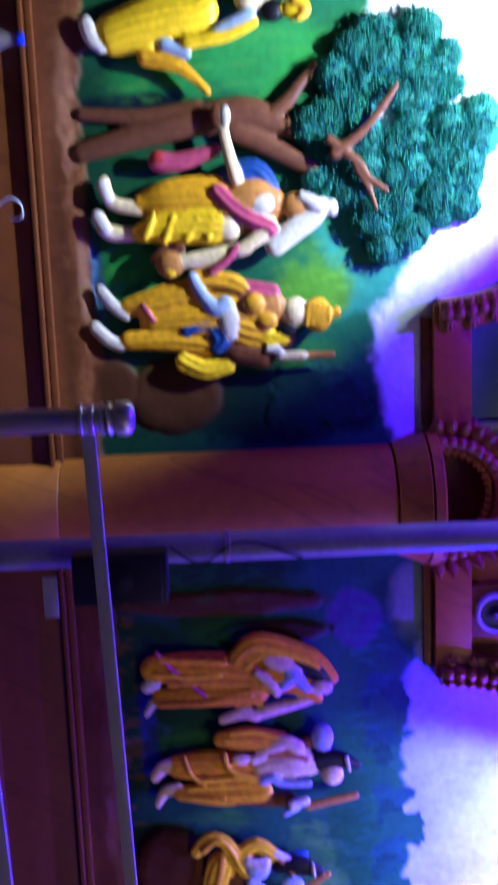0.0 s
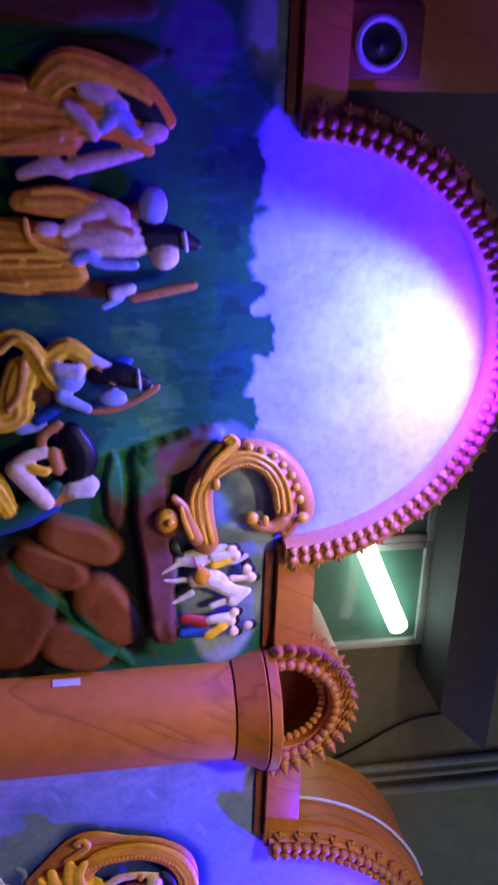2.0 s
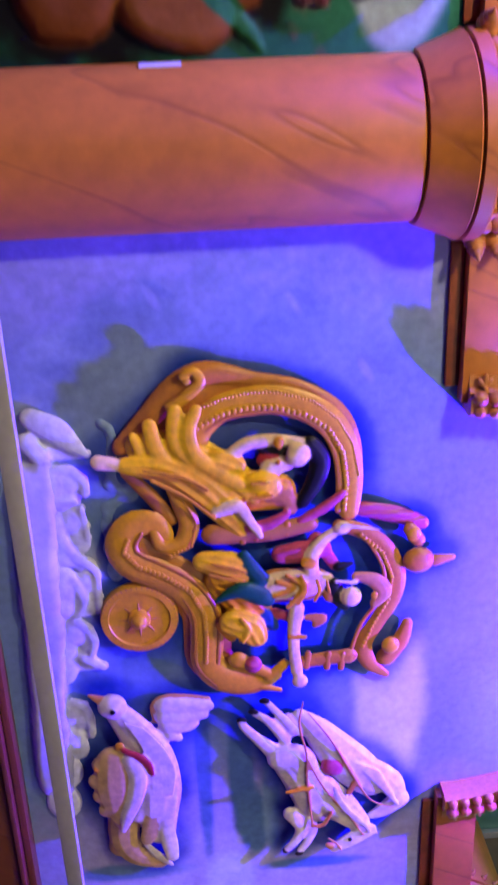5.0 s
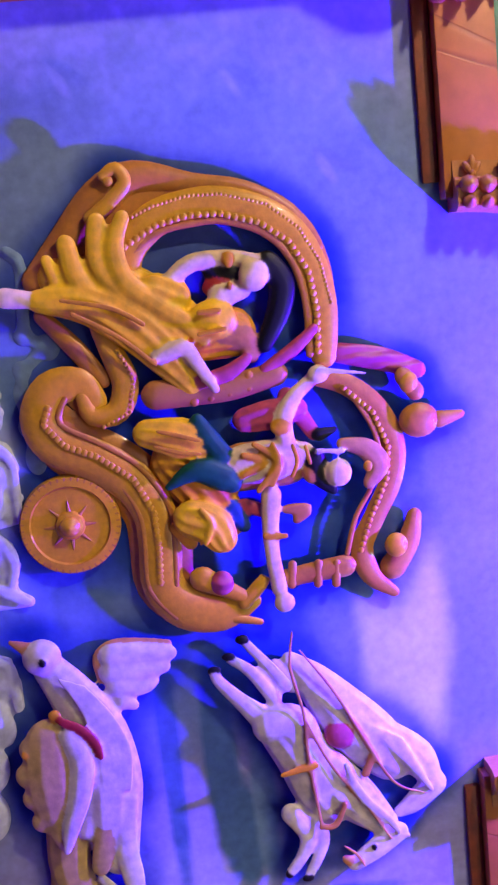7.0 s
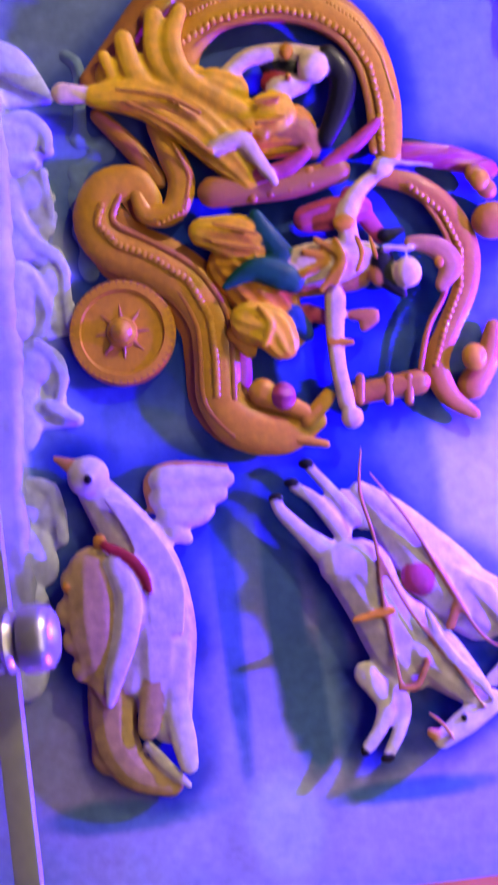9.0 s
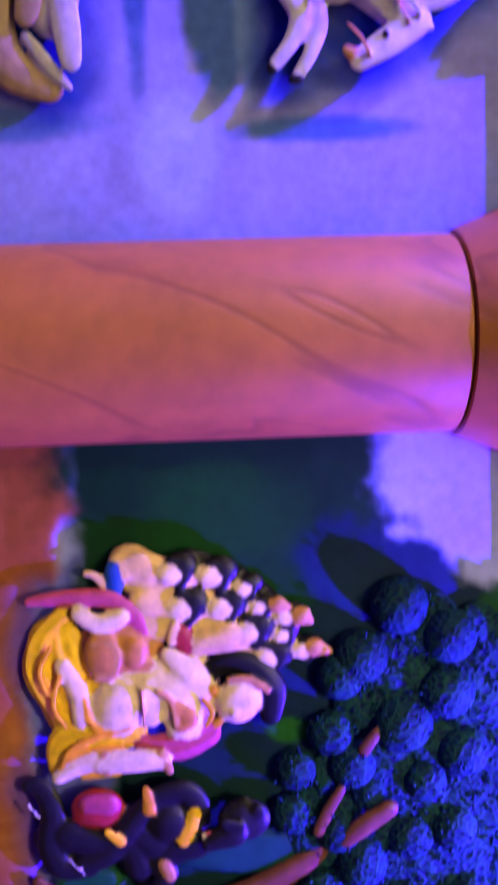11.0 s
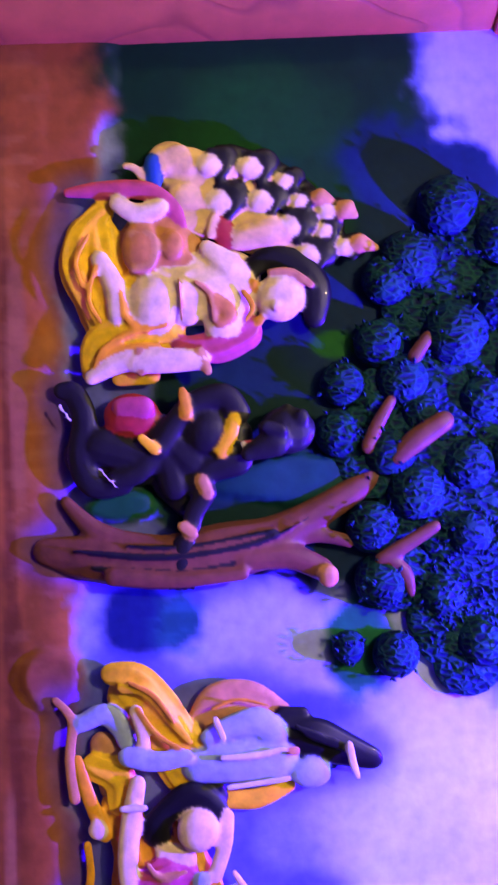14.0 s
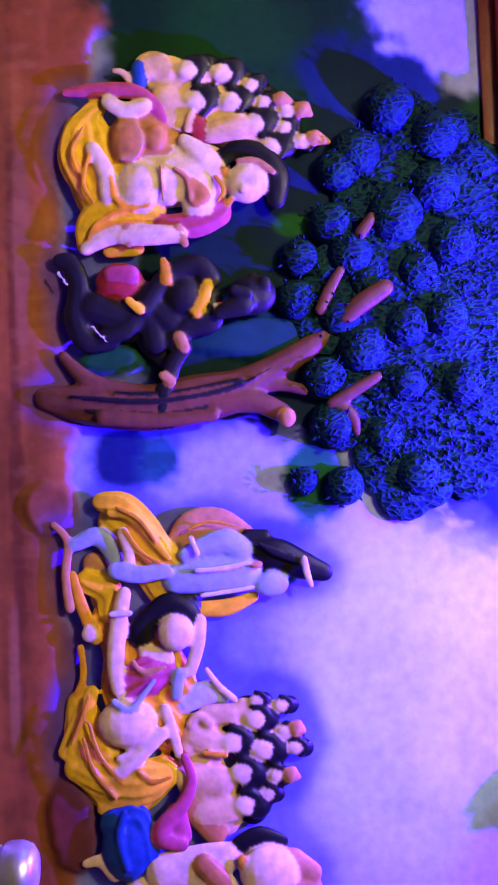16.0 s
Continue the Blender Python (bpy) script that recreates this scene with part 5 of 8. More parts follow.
f.done("relief_figure", "plain painted lady figure in yellow reclining inside the chariot", "relief figure", "figures of the sky mural")

f = Relief()
f.tube("gold", 0.1, 3.646, 1.413, 0.004, 3.658, 1.449, 0.005, 3.671, 1.484, 0.004)
f.tube("gold", 0.1, 3.672, 1.406, 0.004, 3.687, 1.446, 0.005, 3.694, 1.482, 0.004)
f.tube("gold", 0.1, 3.798, 1.462, 0.005, 3.827, 1.478, 0.005, 3.853, 1.466, 0.004)
f.tube("gold", 0.12, 3.696, 1.64, 0.005, 3.724, 1.646, 0.005, 3.75, 1.635, 0.005)
f.tube("gold", 0.12, 3.699, 1.662, 0.004, 3.731, 1.668, 0.005)
f.ball("gold", 0.11, 3.75, 1.769, 0.011, 0.009)
f.tube("orange", 0.03, 3.712, 1.435, 0.042, 3.775, 1.487, 0.044, 3.826, 1.52, 0.033)
f.tube("tan", 0.04, 3.733, 1.548, 0.044, 3.732, 1.634, 0.044)
f.tube("skin", 0.06, 3.726, 1.556, 0.036, 3.725, 1.608, 0.038, 3.721, 1.661, 0.024)
f.tube("gold", 0.09, 3.706, 1.555, 0.006, 3.723, 1.591, 0.006, 3.742, 1.552, 0.006)
f.tube("gold", 0.095, 3.689, 1.575, 0.006, 3.725, 1.613, 0.007, 3.772, 1.576, 0.006)
f.tube("gold", 0.095, 3.692, 1.607, 0.005, 3.73, 1.617, 0.006, 3.766, 1.6, 0.005)
f.tube("skin", 0.07, 3.695, 1.633, 0.017, 3.657, 1.632, 0.017, 3.621, 1.65, 0.015, 3.588, 1.691, 0.012)
f.ball("gold", 0.08, 3.666, 1.625, 0.014, 0.019)
f.ball("skin", 0.08, 3.582, 1.699, 0.017, 0.019)
f.tube("white", 0.09, 3.574, 1.698, 0.006, 3.589, 1.78, 0.003)
f.tube("skin", 0.07, 3.785, 1.598, 0.019, 3.84, 1.591, 0.016, 3.897, 1.59, 0.014, 3.959, 1.596, 0.015)
f.ball("skin", 0.08, 3.983, 1.602, 0.019, 0.019)
f.tube("gold", 0.08, 3.857, 1.579, 0.006, 3.861, 1.616, 0.006)
f.tube("green", 0.08, 3.748, 1.421, 0.007, 3.725, 1.47, 0.02, 3.743, 1.515, 0.024, 3.754, 1.531, 0.019)
f.tube("green", 0.07, 3.638, 1.484, 0.013, 3.672, 1.499, 0.02, 3.702, 1.52, 0.019)
f.tube("yellow", 0.06, 3.652, 1.394, 0.024, 3.666, 1.449, 0.034, 3.679, 1.485, 0.028)
f.tube("yellow", 0.08, 3.807, 1.453, 0.032, 3.825, 1.488, 0.035, 3.85, 1.504, 0.028)
f.tube("yellow", 0.11, 3.789, 1.472, 0.005, 3.818, 1.487, 0.006, 3.853, 1.474, 0.005)
f.tube("orange", 0.06, 3.824, 1.424, 0.011, 3.855, 1.449, 0.013)
f.tube("blue", 0.05, 3.807, 1.53, 0.019, 3.837, 1.546, 0.013)
f.ball("skin", 0.085, 3.758, 1.72, 0.026, 0.023)
f.tube("black", 0.07, 3.732, 1.681, 0.021, 3.766, 1.688, 0.017, 3.791, 1.709, 0.009)
f.tube("black", 0.05, 3.691, 1.694, 0.013, 3.684, 1.723, 0.006)
f.ball("tan", 0.07, 3.755, 1.674, 0.021, 0.017)
f.tube("clay", 0.075, 3.709, 1.73, 0.011, 3.722, 1.771, 0.019, 3.753, 1.792, 0.021, 3.784, 1.774, 0.013)
f.tube("white", 0.09, 3.714, 1.684, 0.005, 3.721, 1.73, 0.005)
f.tube("rose", 0.05, 3.649, 1.565, 0.021, 3.645, 1.612, 0.025, 3.64, 1.66, 0.019)
f.tube("rose", 0.05, 3.8, 1.55, 0.013, 3.817, 1.586, 0.013)
f.tube("tan", 0.06, 3.816, 1.623, 0.009, 3.82, 1.66, 0.011, 3.837, 1.64, 0.009)
f.tube("rose", 0.04, 3.619, 1.645, 0.019, 3.69, 1.686, 0.013)
f.done("relief_figure", "plain painted crowned charioteer figure with a raised sword", "relief figure", "figures of the sky mural")

f = Relief()
f.ball("white", 0.055, 4.029, 1.163, 0.035, 0.035)
f.tube("clay", 0.055, 4.013, 1.144, 0.016, 4.002, 1.127, 0.01, 3.993, 1.112, 0.005)
f.tube("white", 0.035, 4.053, 1.17, 0.031, 4.114, 1.206, 0.044, 4.19, 1.24, 0.055, 4.283, 1.249, 0.061, 4.365, 1.244, 0.055, 4.443, 1.249, 0.037)
f.tube("cream", 0.03, 4.373, 1.161, 0.041, 4.455, 1.156, 0.039, 4.513, 1.181, 0.033, 4.542, 1.237, 0.024)
f.tube("cream", 0.02, 4.437, 1.158, 0.039, 4.49, 1.143, 0.031)
f.tube("white", 0.06, 4.325, 1.217, 0.024, 4.374, 1.202, 0.02, flat=0.5)
f.tube("cream", 0.065, 4.32, 1.249, 0.022, 4.391, 1.229, 0.023, 4.448, 1.213, 0.018, flat=0.5)
f.tube("white", 0.065, 4.323, 1.279, 0.02, 4.404, 1.264, 0.022, 4.468, 1.269, 0.022, 4.51, 1.273, 0.017, flat=0.5)
f.tube("white", 0.05, 4.475, 1.21, 0.009, 4.515, 1.24, 0.011, 4.546, 1.269, 0.006)
f.tube("cream", 0.07, 4.184, 1.155, 0.044, 4.253, 1.151, 0.053, 4.326, 1.152, 0.04, 4.386, 1.156, 0.017, flat=0.6)
f.ball("cream", 0.07, 4.195, 1.129, 0.028, 0.03, deep=0.6)
f.ball("cream", 0.07, 4.244, 1.116, 0.028, 0.03, deep=0.6)
f.ball("cream", 0.07, 4.29, 1.12, 0.026, 0.028, deep=0.6)
f.ball("cream", 0.07, 4.337, 1.128, 0.024, 0.026, deep=0.6)
f.tube("white", 0.092, 4.175, 1.192, 0.017, 4.223, 1.208, 0.022, 4.286, 1.198, 0.022, 4.347, 1.175, 0.017, 4.396, 1.159, 0.008, flat=0.6)
f.tube("cream", 0.088, 4.228, 1.136, 0.008, 4.218, 1.169, 0.01, 4.253, 1.188, 0.008)
f.tube("cream", 0.088, 4.278, 1.13, 0.008, 4.273, 1.163, 0.01, 4.302, 1.181, 0.008)
f.tube("cream", 0.088, 4.329, 1.138, 0.007, 4.323, 1.162, 0.008)
f.tube("red", 0.095, 4.143, 1.181, 0.008, 4.164, 1.215, 0.009, 4.194, 1.237, 0.008, 4.223, 1.243, 0.006)
f.ball("gold", 0.085, 4.134, 1.172, 0.012, 0.012)
f.ball("gold", 0.085, 4.202, 1.11, 0.007, 0.007)
f.ball("black", 0.088, 4.034, 1.165, 0.008, 0.006)
f.tube("white", 0.03, 4.049, 1.281, 0.022, 4.054, 1.336, 0.022, 4.058, 1.386, 0.015)
f.tube("white", 0.03, 4.08, 1.28, 0.024, 4.085, 1.332, 0.022, 4.082, 1.374, 0.013)
f.tube("white", 0.03, 4.108, 1.288, 0.024, 4.113, 1.333, 0.018, 4.107, 1.352, 0.011)
f.tube("white", 0.03, 4.137, 1.295, 0.02, 4.148, 1.311, 0.011)
f.tube("clay", 0.022, 4.091, 1.262, 0.011, 4.05, 1.259, 0.011, 4.028, 1.288, 0.009, 4.031, 1.343, 0.007, 4.04, 1.388, 0.006)
f.tube("white", 0.08, 4.069, 1.189, 0.004, 4.133, 1.222, 0.005, 4.218, 1.24, 0.005, 4.291, 1.241, 0.004)
f.tube("white", 0.08, 4.073, 1.197, 0.004, 4.137, 1.232, 0.005, 4.219, 1.251, 0.005, 4.292, 1.25, 0.004)
f.tube("white", 0.08, 4.076, 1.205, 0.004, 4.141, 1.242, 0.005, 4.22, 1.262, 0.005, 4.293, 1.259, 0.004)
f.tube("white", 0.08, 4.08, 1.213, 0.004, 4.144, 1.251, 0.005, 4.222, 1.273, 0.005, 4.294, 1.268, 0.004)
f.tube("white", 0.08, 4.084, 1.221, 0.004, 4.148, 1.261, 0.005, 4.223, 1.284, 0.005, 4.296, 1.277, 0.004)
f.tube("white", 0.08, 4.087, 1.228, 0.004, 4.152, 1.271, 0.005, 4.224, 1.294, 0.005, 4.297, 1.286, 0.004)
f.done("relief_bird", "large white and tan painted bird with folded wings", "bird")

f = Relief()
f.tube("white", 0.06, 4.221, 1.557, 0.038, 4.225, 1.593, 0.043, 4.272, 1.611, 0.039)
f.tube("white", 0.05, 4.231, 1.575, 0.047, 4.29, 1.61, 0.054, 4.357, 1.636, 0.054, 4.4, 1.654, 0.039)
f.tube("white", 0.05, 4.33, 1.643, 0.05, 4.396, 1.701, 0.046, 4.452, 1.751, 0.028)
f.tube("white", 0.065, 4.369, 1.673, 0.039, 4.425, 1.723, 0.03, 4.46, 1.756, 0.022)
f.tube("white", 0.075, 4.466, 1.772, 0.021, 4.493, 1.728, 0.022, 4.518, 1.686, 0.016)
f.tube("white", 0.08, 4.46, 1.762, 0.011, 4.476, 1.792, 0.005)
f.tube("clay", 0.08, 4.509, 1.675, 0.011, 4.504, 1.668, 0.009)
f.tube("white", 0.05, 4.21, 1.545, 0.026, 4.165, 1.504, 0.016, 4.125, 1.471, 0.012, 4.106, 1.462, 0.01)
f.tube("white", 0.045, 4.171, 1.567, 0.015, 4.112, 1.528, 0.012, 4.084, 1.494, 0.009)
f.tube("white", 0.04, 4.15, 1.589, 0.015, 4.101, 1.557, 0.011, 4.056, 1.524, 0.009)
f.ball("black", 0.05, 4.1, 1.463, 0.009, 0.014)
f.ball("black", 0.05, 4.077, 1.491, 0.008, 0.014)
f.ball("black", 0.045, 4.049, 1.519, 0.009, 0.014)
f.tube("white", 0.06, 4.4, 1.575, 0.021, 4.449, 1.602, 0.018, 4.489, 1.589, 0.013, 4.518, 1.566, 0.011)
f.tube("white", 0.05, 4.419, 1.615, 0.022, 4.462, 1.63, 0.015, 4.502, 1.618, 0.012, 4.533, 1.599, 0.01)
f.ball("black", 0.06, 4.524, 1.56, 0.011, 0.009)
f.ball("black", 0.055, 4.541, 1.595, 0.008, 0.013)
f.tube("white", 0.1, 4.307, 1.683, 0.006, 4.371, 1.703, 0.007, 4.42, 1.743, 0.004)
f.tube("white", 0.1, 4.32, 1.687, 0.006, 4.38, 1.711, 0.007, 4.427, 1.748, 0.004)
f.tube("white", 0.1, 4.333, 1.691, 0.006, 4.389, 1.719, 0.007, 4.434, 1.753, 0.004)
f.tube("white", 0.1, 4.345, 1.695, 0.006, 4.398, 1.727, 0.007, 4.44, 1.757, 0.004)
f.tube("white", 0.1, 4.358, 1.699, 0.006, 4.407, 1.735, 0.007, 4.447, 1.762, 0.004)
f.tube("white", 0.1, 4.371, 1.703, 0.006, 4.416, 1.744, 0.007, 4.454, 1.767, 0.004)
f.tube("white", 0.1, 4.384, 1.707, 0.006, 4.425, 1.752, 0.007, 4.461, 1.772, 0.004)
f.tube("orange", 0.1, 4.308, 1.565, 0.006, 4.303, 1.598, 0.007, 4.299, 1.628, 0.006)
f.tube("tan", 0.1, 4.424, 1.626, 0.006, 4.424, 1.653, 0.007, 4.386, 1.675, 0.005)
f.tube("clay", 0.1, 4.47, 1.666, 0.003, 4.49, 1.687, 0.004, 4.519, 1.702, 0.003)
f.ball("black", 0.095, 4.483, 1.722, 0.007, 0.004)
f.tube("clay", 0.1, 4.034, 1.608, 0.003, 4.104, 1.598, 0.004, 4.193, 1.614, 0.004, 4.282, 1.615, 0.004, 4.417, 1.627, 0.004)
f.tube("clay", 0.1, 4.202, 1.613, 0.004, 4.304, 1.656, 0.004, 4.4, 1.718, 0.004, 4.471, 1.756, 0.003)
f.done("relief_horse", "white painted galloping horse with tan harness straps", "horse", "horses of the chariot")

f = Relief()
f.tube("white", 0.03, 4.104, 1.603, 0.017, 4.149, 1.641, 0.035, 4.214, 1.685, 0.052, 4.274, 1.731, 0.059, 4.325, 1.777, 0.05)
f.tube("white", 0.03, 4.11, 1.575, 0.013, 4.15, 1.603, 0.02)
f.tube("white", 0.035, 4.278, 1.762, 0.035, 4.33, 1.822, 0.037, 4.38, 1.85, 0.022)
f.tube("white", 0.04, 4.389, 1.853, 0.026, 4.422, 1.812, 0.022, 4.437, 1.783, 0.013)
f.ball("rose", 0.06, 4.256, 1.681, 0.029, 0.031)
f.tube("white", 0.07, 4.249, 1.739, 0.007, 4.299, 1.78, 0.009, 4.357, 1.82, 0.005)
f.tube("white", 0.07, 4.254, 1.748, 0.007, 4.306, 1.786, 0.009, 4.363, 1.824, 0.005)
f.tube("white", 0.07, 4.26, 1.756, 0.007, 4.314, 1.793, 0.009, 4.369, 1.828, 0.005)
f.tube("white", 0.07, 4.265, 1.765, 0.007, 4.322, 1.799, 0.009, 4.375, 1.832, 0.005)
f.tube("white", 0.07, 4.271, 1.773, 0.007, 4.33, 1.806, 0.009, 4.381, 1.836, 0.005)
f.tube("white", 0.07, 4.276, 1.782, 0.007, 4.338, 1.813, 0.009, 4.387, 1.84, 0.005)
f.tube("white", 0.07, 4.281, 1.791, 0.007, 4.346, 1.819, 0.009, 4.392, 1.844, 0.005)
f.tube("clay", 0.08, 4.076, 1.619, 0.003, 4.162, 1.673, 0.004, 4.256, 1.718, 0.004, 4.361, 1.771, 0.004, 4.394, 1.832, 0.003)
f.tube("tan", 0.075, 4.338, 1.72, 0.009, 4.303, 1.737, 0.007)
f.done("relief_horse", "grey white painted horse running behind its harness mate", "horse", "horses of the chariot")

f = Relief()
f.tube("cloud", 0.02, 3.3, 1.061, 0.024, 3.328, 1.106, 0.03, 3.364, 1.141, 0.02, 3.39, 1.165, 0.008, flat=0.62)
f.tube("cloud", 0.02, 3.351, 1.047, 0.022, 3.391, 1.072, 0.02, flat=0.62)
f.ball("cloud", 0.008, 3.388, 1.069, 0.029, 0.025, deep=0.55)
f.done("relief_cloud", "wisps of pale painted cloud low on the sky mural", "cloud", "clouds of the sky mural")

f = Relief()
f.tube("cloud", 0.02, 3.423, 1.087, 0.011, 3.423, 1.125, 0.013, 3.451, 1.153, 0.012, 3.48, 1.154, 0.01, flat=0.62)
f.tube("cloud", 0.02, 3.489, 1.081, 0.01, 3.501, 1.132, 0.007, flat=0.62)
f.ball("cloud", 0.008, 3.451, 1.082, 0.042, 0.046, deep=0.55)
f.ball("cloud", 0.008, 3.452, 1.12, 0.032, 0.036, deep=0.55)
f.ball("cloud", 0.008, 3.496, 1.097, 0.027, 0.038, deep=0.55)
f.done("relief_cloud", "puffs of pale painted cloud low on the sky mural", "cloud", "clouds of the sky mural")

f = Relief()
f.tube("cloud", 0.02, 3.583, 1.091, 0.013, 3.633, 1.115, 0.011, 3.66, 1.15, 0.011, 3.685, 1.159, 0.009, flat=0.62)
f.tube("cloud", 0.02, 3.517, 1.141, 0.008, 3.56, 1.148, 0.008, 3.589, 1.148, 0.007, flat=0.62)
f.ball("cloud", 0.008, 3.561, 1.076, 0.05, 0.036, deep=0.55)
f.ball("cloud", 0.008, 3.548, 1.121, 0.038, 0.03, deep=0.55)
f.ball("cloud", 0.008, 3.6, 1.13, 0.029, 0.025, deep=0.55)
f.ball("cloud", 0.008, 3.63, 1.098, 0.032, 0.038, deep=0.55)
f.ball("cloud", 0.008, 3.657, 1.134, 0.021, 0.027, deep=0.55)
f.done("relief_cloud", "puffs of pale painted cloud low on the sky mural", "cloud", "clouds of the sky mural")

f = Relief()
f.tube("cloud", 0.02, 3.689, 1.104, 0.011, 3.729, 1.122, 0.013, 3.758, 1.125, 0.011, 3.786, 1.105, 0.009, flat=0.62)
f.tube("cloud", 0.02, 3.69, 1.16, 0.009, 3.742, 1.159, 0.009, 3.778, 1.158, 0.007, flat=0.62)
f.ball("cloud", 0.008, 3.705, 1.079, 0.05, 0.042, deep=0.55)
f.ball("cloud", 0.008, 3.737, 1.112, 0.036, 0.023, deep=0.55)
f.ball("cloud", 0.008, 3.706, 1.136, 0.04, 0.025, deep=0.55)
f.ball("cloud", 0.008, 3.754, 1.139, 0.029, 0.017, deep=0.55)
f.ball("cloud", 0.008, 3.762, 1.071, 0.038, 0.038, deep=0.55)
f.done("relief_cloud", "puffs of pale painted cloud low on the sky mural", "cloud", "clouds of the sky mural")

f = Relief()
f.tube("cloud", 0.02, 3.8, 1.099, 0.011, 3.829, 1.129, 0.013, 3.863, 1.137, 0.011, 3.893, 1.128, 0.009, flat=0.62)
f.tube("cloud", 0.02, 3.904, 1.107, 0.011, 3.92, 1.134, 0.012, 3.932, 1.152, 0.008, flat=0.62)
f.ball("cloud", 0.008, 3.831, 1.093, 0.038, 0.036, deep=0.55)
f.ball("cloud", 0.008, 3.86, 1.121, 0.032, 0.019, deep=0.55)
f.ball("cloud", 0.008, 3.866, 1.063, 0.057, 0.034, deep=0.55)
f.ball("cloud", 0.008, 3.909, 1.105, 0.019, 0.036, deep=0.55)
f.ball("cloud", 0.008, 3.932, 1.055, 0.048, 0.038, deep=0.55)
f.done("relief_cloud", "puffs of pale painted cloud low on the sky mural", "cloud", "clouds of the sky mural")

f = Relief()
f.tube("cloud", 0.02, 4.027, 1.062, 0.011, 4.04, 1.096, 0.012, 4.079, 1.106, 0.011, 4.127, 1.105, 0.009, flat=0.62)
f.ball("cloud", 0.008, 4.06, 1.043, 0.044, 0.044, deep=0.55)
f.ball("cloud", 0.008, 4.074, 1.081, 0.04, 0.027, deep=0.55)
f.ball("cloud", 0.008, 4.141, 1.037, 0.057, 0.053, deep=0.55)
f.ball("cloud", 0.008, 4.164, 1.071, 0.038, 0.025, deep=0.55)
f.ball("cloud", 0.008, 4.236, 1.028, 0.057, 0.046, deep=0.55)
f.ball("cloud", 0.008, 4.331, 1.017, 0.057, 0.044, deep=0.55)
f.done("relief_cloud", "bank of pale painted cloud low on the sky mural", "cloud", "clouds of the sky mural")

f = Relief()
f.tube("mist", 0.012, 3.324, 1.2, 0.005, 3.337, 1.216, 0.006, 3.36, 1.22, 0.004, flat=0.62)
f.ball("mist", 0, 3.466, 1.209, 0.019, 0.019, deep=0.55)
f.ball("mist", 0, 3.489, 1.245, 0.025, 0.023, deep=0.55)
f.ball("mist", 0, 3.523, 1.198, 0.019, 0.019, deep=0.55)
f.ball("mist", 0, 3.566, 1.192, 0.033, 0.017, deep=0.55)
f.ball("mist", 0, 3.677, 1.201, 0.033, 0.021, deep=0.55)
f.ball("mist", 0, 3.619, 1.194, 0.025, 0.019, deep=0.55)
f.done("relief_cloud", "small pebbly puffs of bluish painted cloud low on the sky mural", "cloud", "clouds of the sky mural")

p = Panel(5.055, 6.91)
p.ground("8590c8", "a8b0ea", 1.0, 1.8)
p.dab("072c14", 5.255, 1.49, 0.158, 0.268, 0, 0.2, 0.2, 0)
p.dab("083216", 5.191, 1.45, 0.084, 0.268, 0, 0.4, 0.3, 0)
p.dab("1d5a34", 5.149, 1.404, 0.042, 0.083, 0, 0.6, 0.4, 0)
p.dab("09321c", 5.301, 1.575, 0.094, 0.124, 0, 0.5, 0.4, 0)
p.dab("0b2440", 5.575, 1.688, 0.373, 0.339, 0, 0.16, 0.22, 0)
p.dab("0c2a2a", 5.711, 1.397, 0.174, 0.163, 0, 0.3, 0.2, 0)
p.dab("14502c", 5.788, 1.233, 0.026, 0.061, 0, 0.5, 0.3, 0.02)
p.dab("123f38", 5.754, 1.478, 0.041, 0.132, 0, 0.5, 0.3, 0.015)
p.dab("1b5a24", 5.551, 1.566, 0.021, 0.037, 0, 0.4, 0.3, 0)
p.dab("14482e", 5.372, 1.913, 0.063, 0.041, 0, 0.4, 0.5, 0)
p.dab("0a1c50", 5.78, 1.84, 0.36, 0.2, 0, 0.15, 0.35, 0)
p.dab("14205a", 5.961, 1.249, 0.061, 0.06, 0, 0.5, 0.4, 0)
p.dab("1a4a5a", 5.963, 1.319, 0.071, 0.04, 0, 0.7, 0.7, 0)
p.dab("6470b8", 6.105, 1.496, 0.026, 0.091, 0, 0.9, 0.3, 0)
p.dab("7a86c8", 6.338, 1.449, 0.089, 0.09, 0, 0.9, 0.3, 0)
p.dab("8088cc", 6.46, 1.555, 0.148, 0.05, 0, 0.9, 0.4, 0)
p.dab("b0c8f0", 6.398, 1.758, 0.297, 0.221, 0, 0.6, 0.2, 0)
p.dab("17603f", 6.012, 1.591, 0.071, 0.061, 0, 0.5, 0.6, 0)
p.strip("8a5022", 1.16, 0.03, 0.03, 0.012)
p.dab("85491f", 5.12, 1.14, 0.2, 0.1, 0, 0.3, 0.3, 0.01)
p.dab("a0602c", 5.7, 1.0, 0.9, 0.012, 0, 0.9, 0.9, 0)
p.dab("6a3a1c", 5.9, 1.06, 0.7, 0.010, 0, 0.9, 0.9, 0)
p.dab("8f5a38", 5.589, 1.076, 0.206, 0.014, 0, 0.7, 0.4, 0)
p.dab("8a5030", 6.047, 1.116, 0.05, 0.05, 0, 0.3, 0.4, 0.02)
p.dab("93603c", 6.343, 1.05, 0.118, 0.01, 0, 0.7, 0.4, 0)
p.dab("6a3520", 6.592, 1.143, 0.088, 0.049, 0, 0.3, 0.3, 0.02)
p.dab("072c12", 5.096, 1.465, 0.116, 0.269, 0, 0.25, 0.2, 0)
p.dab("0d4016", 5.193, 1.475, 0.074, 0.114, 0, 0.8, 0.6, 0)
p.dab("0a3a14", 5.331, 1.522, 0.063, 0.082, 0, 0.8, 0.6, 0)
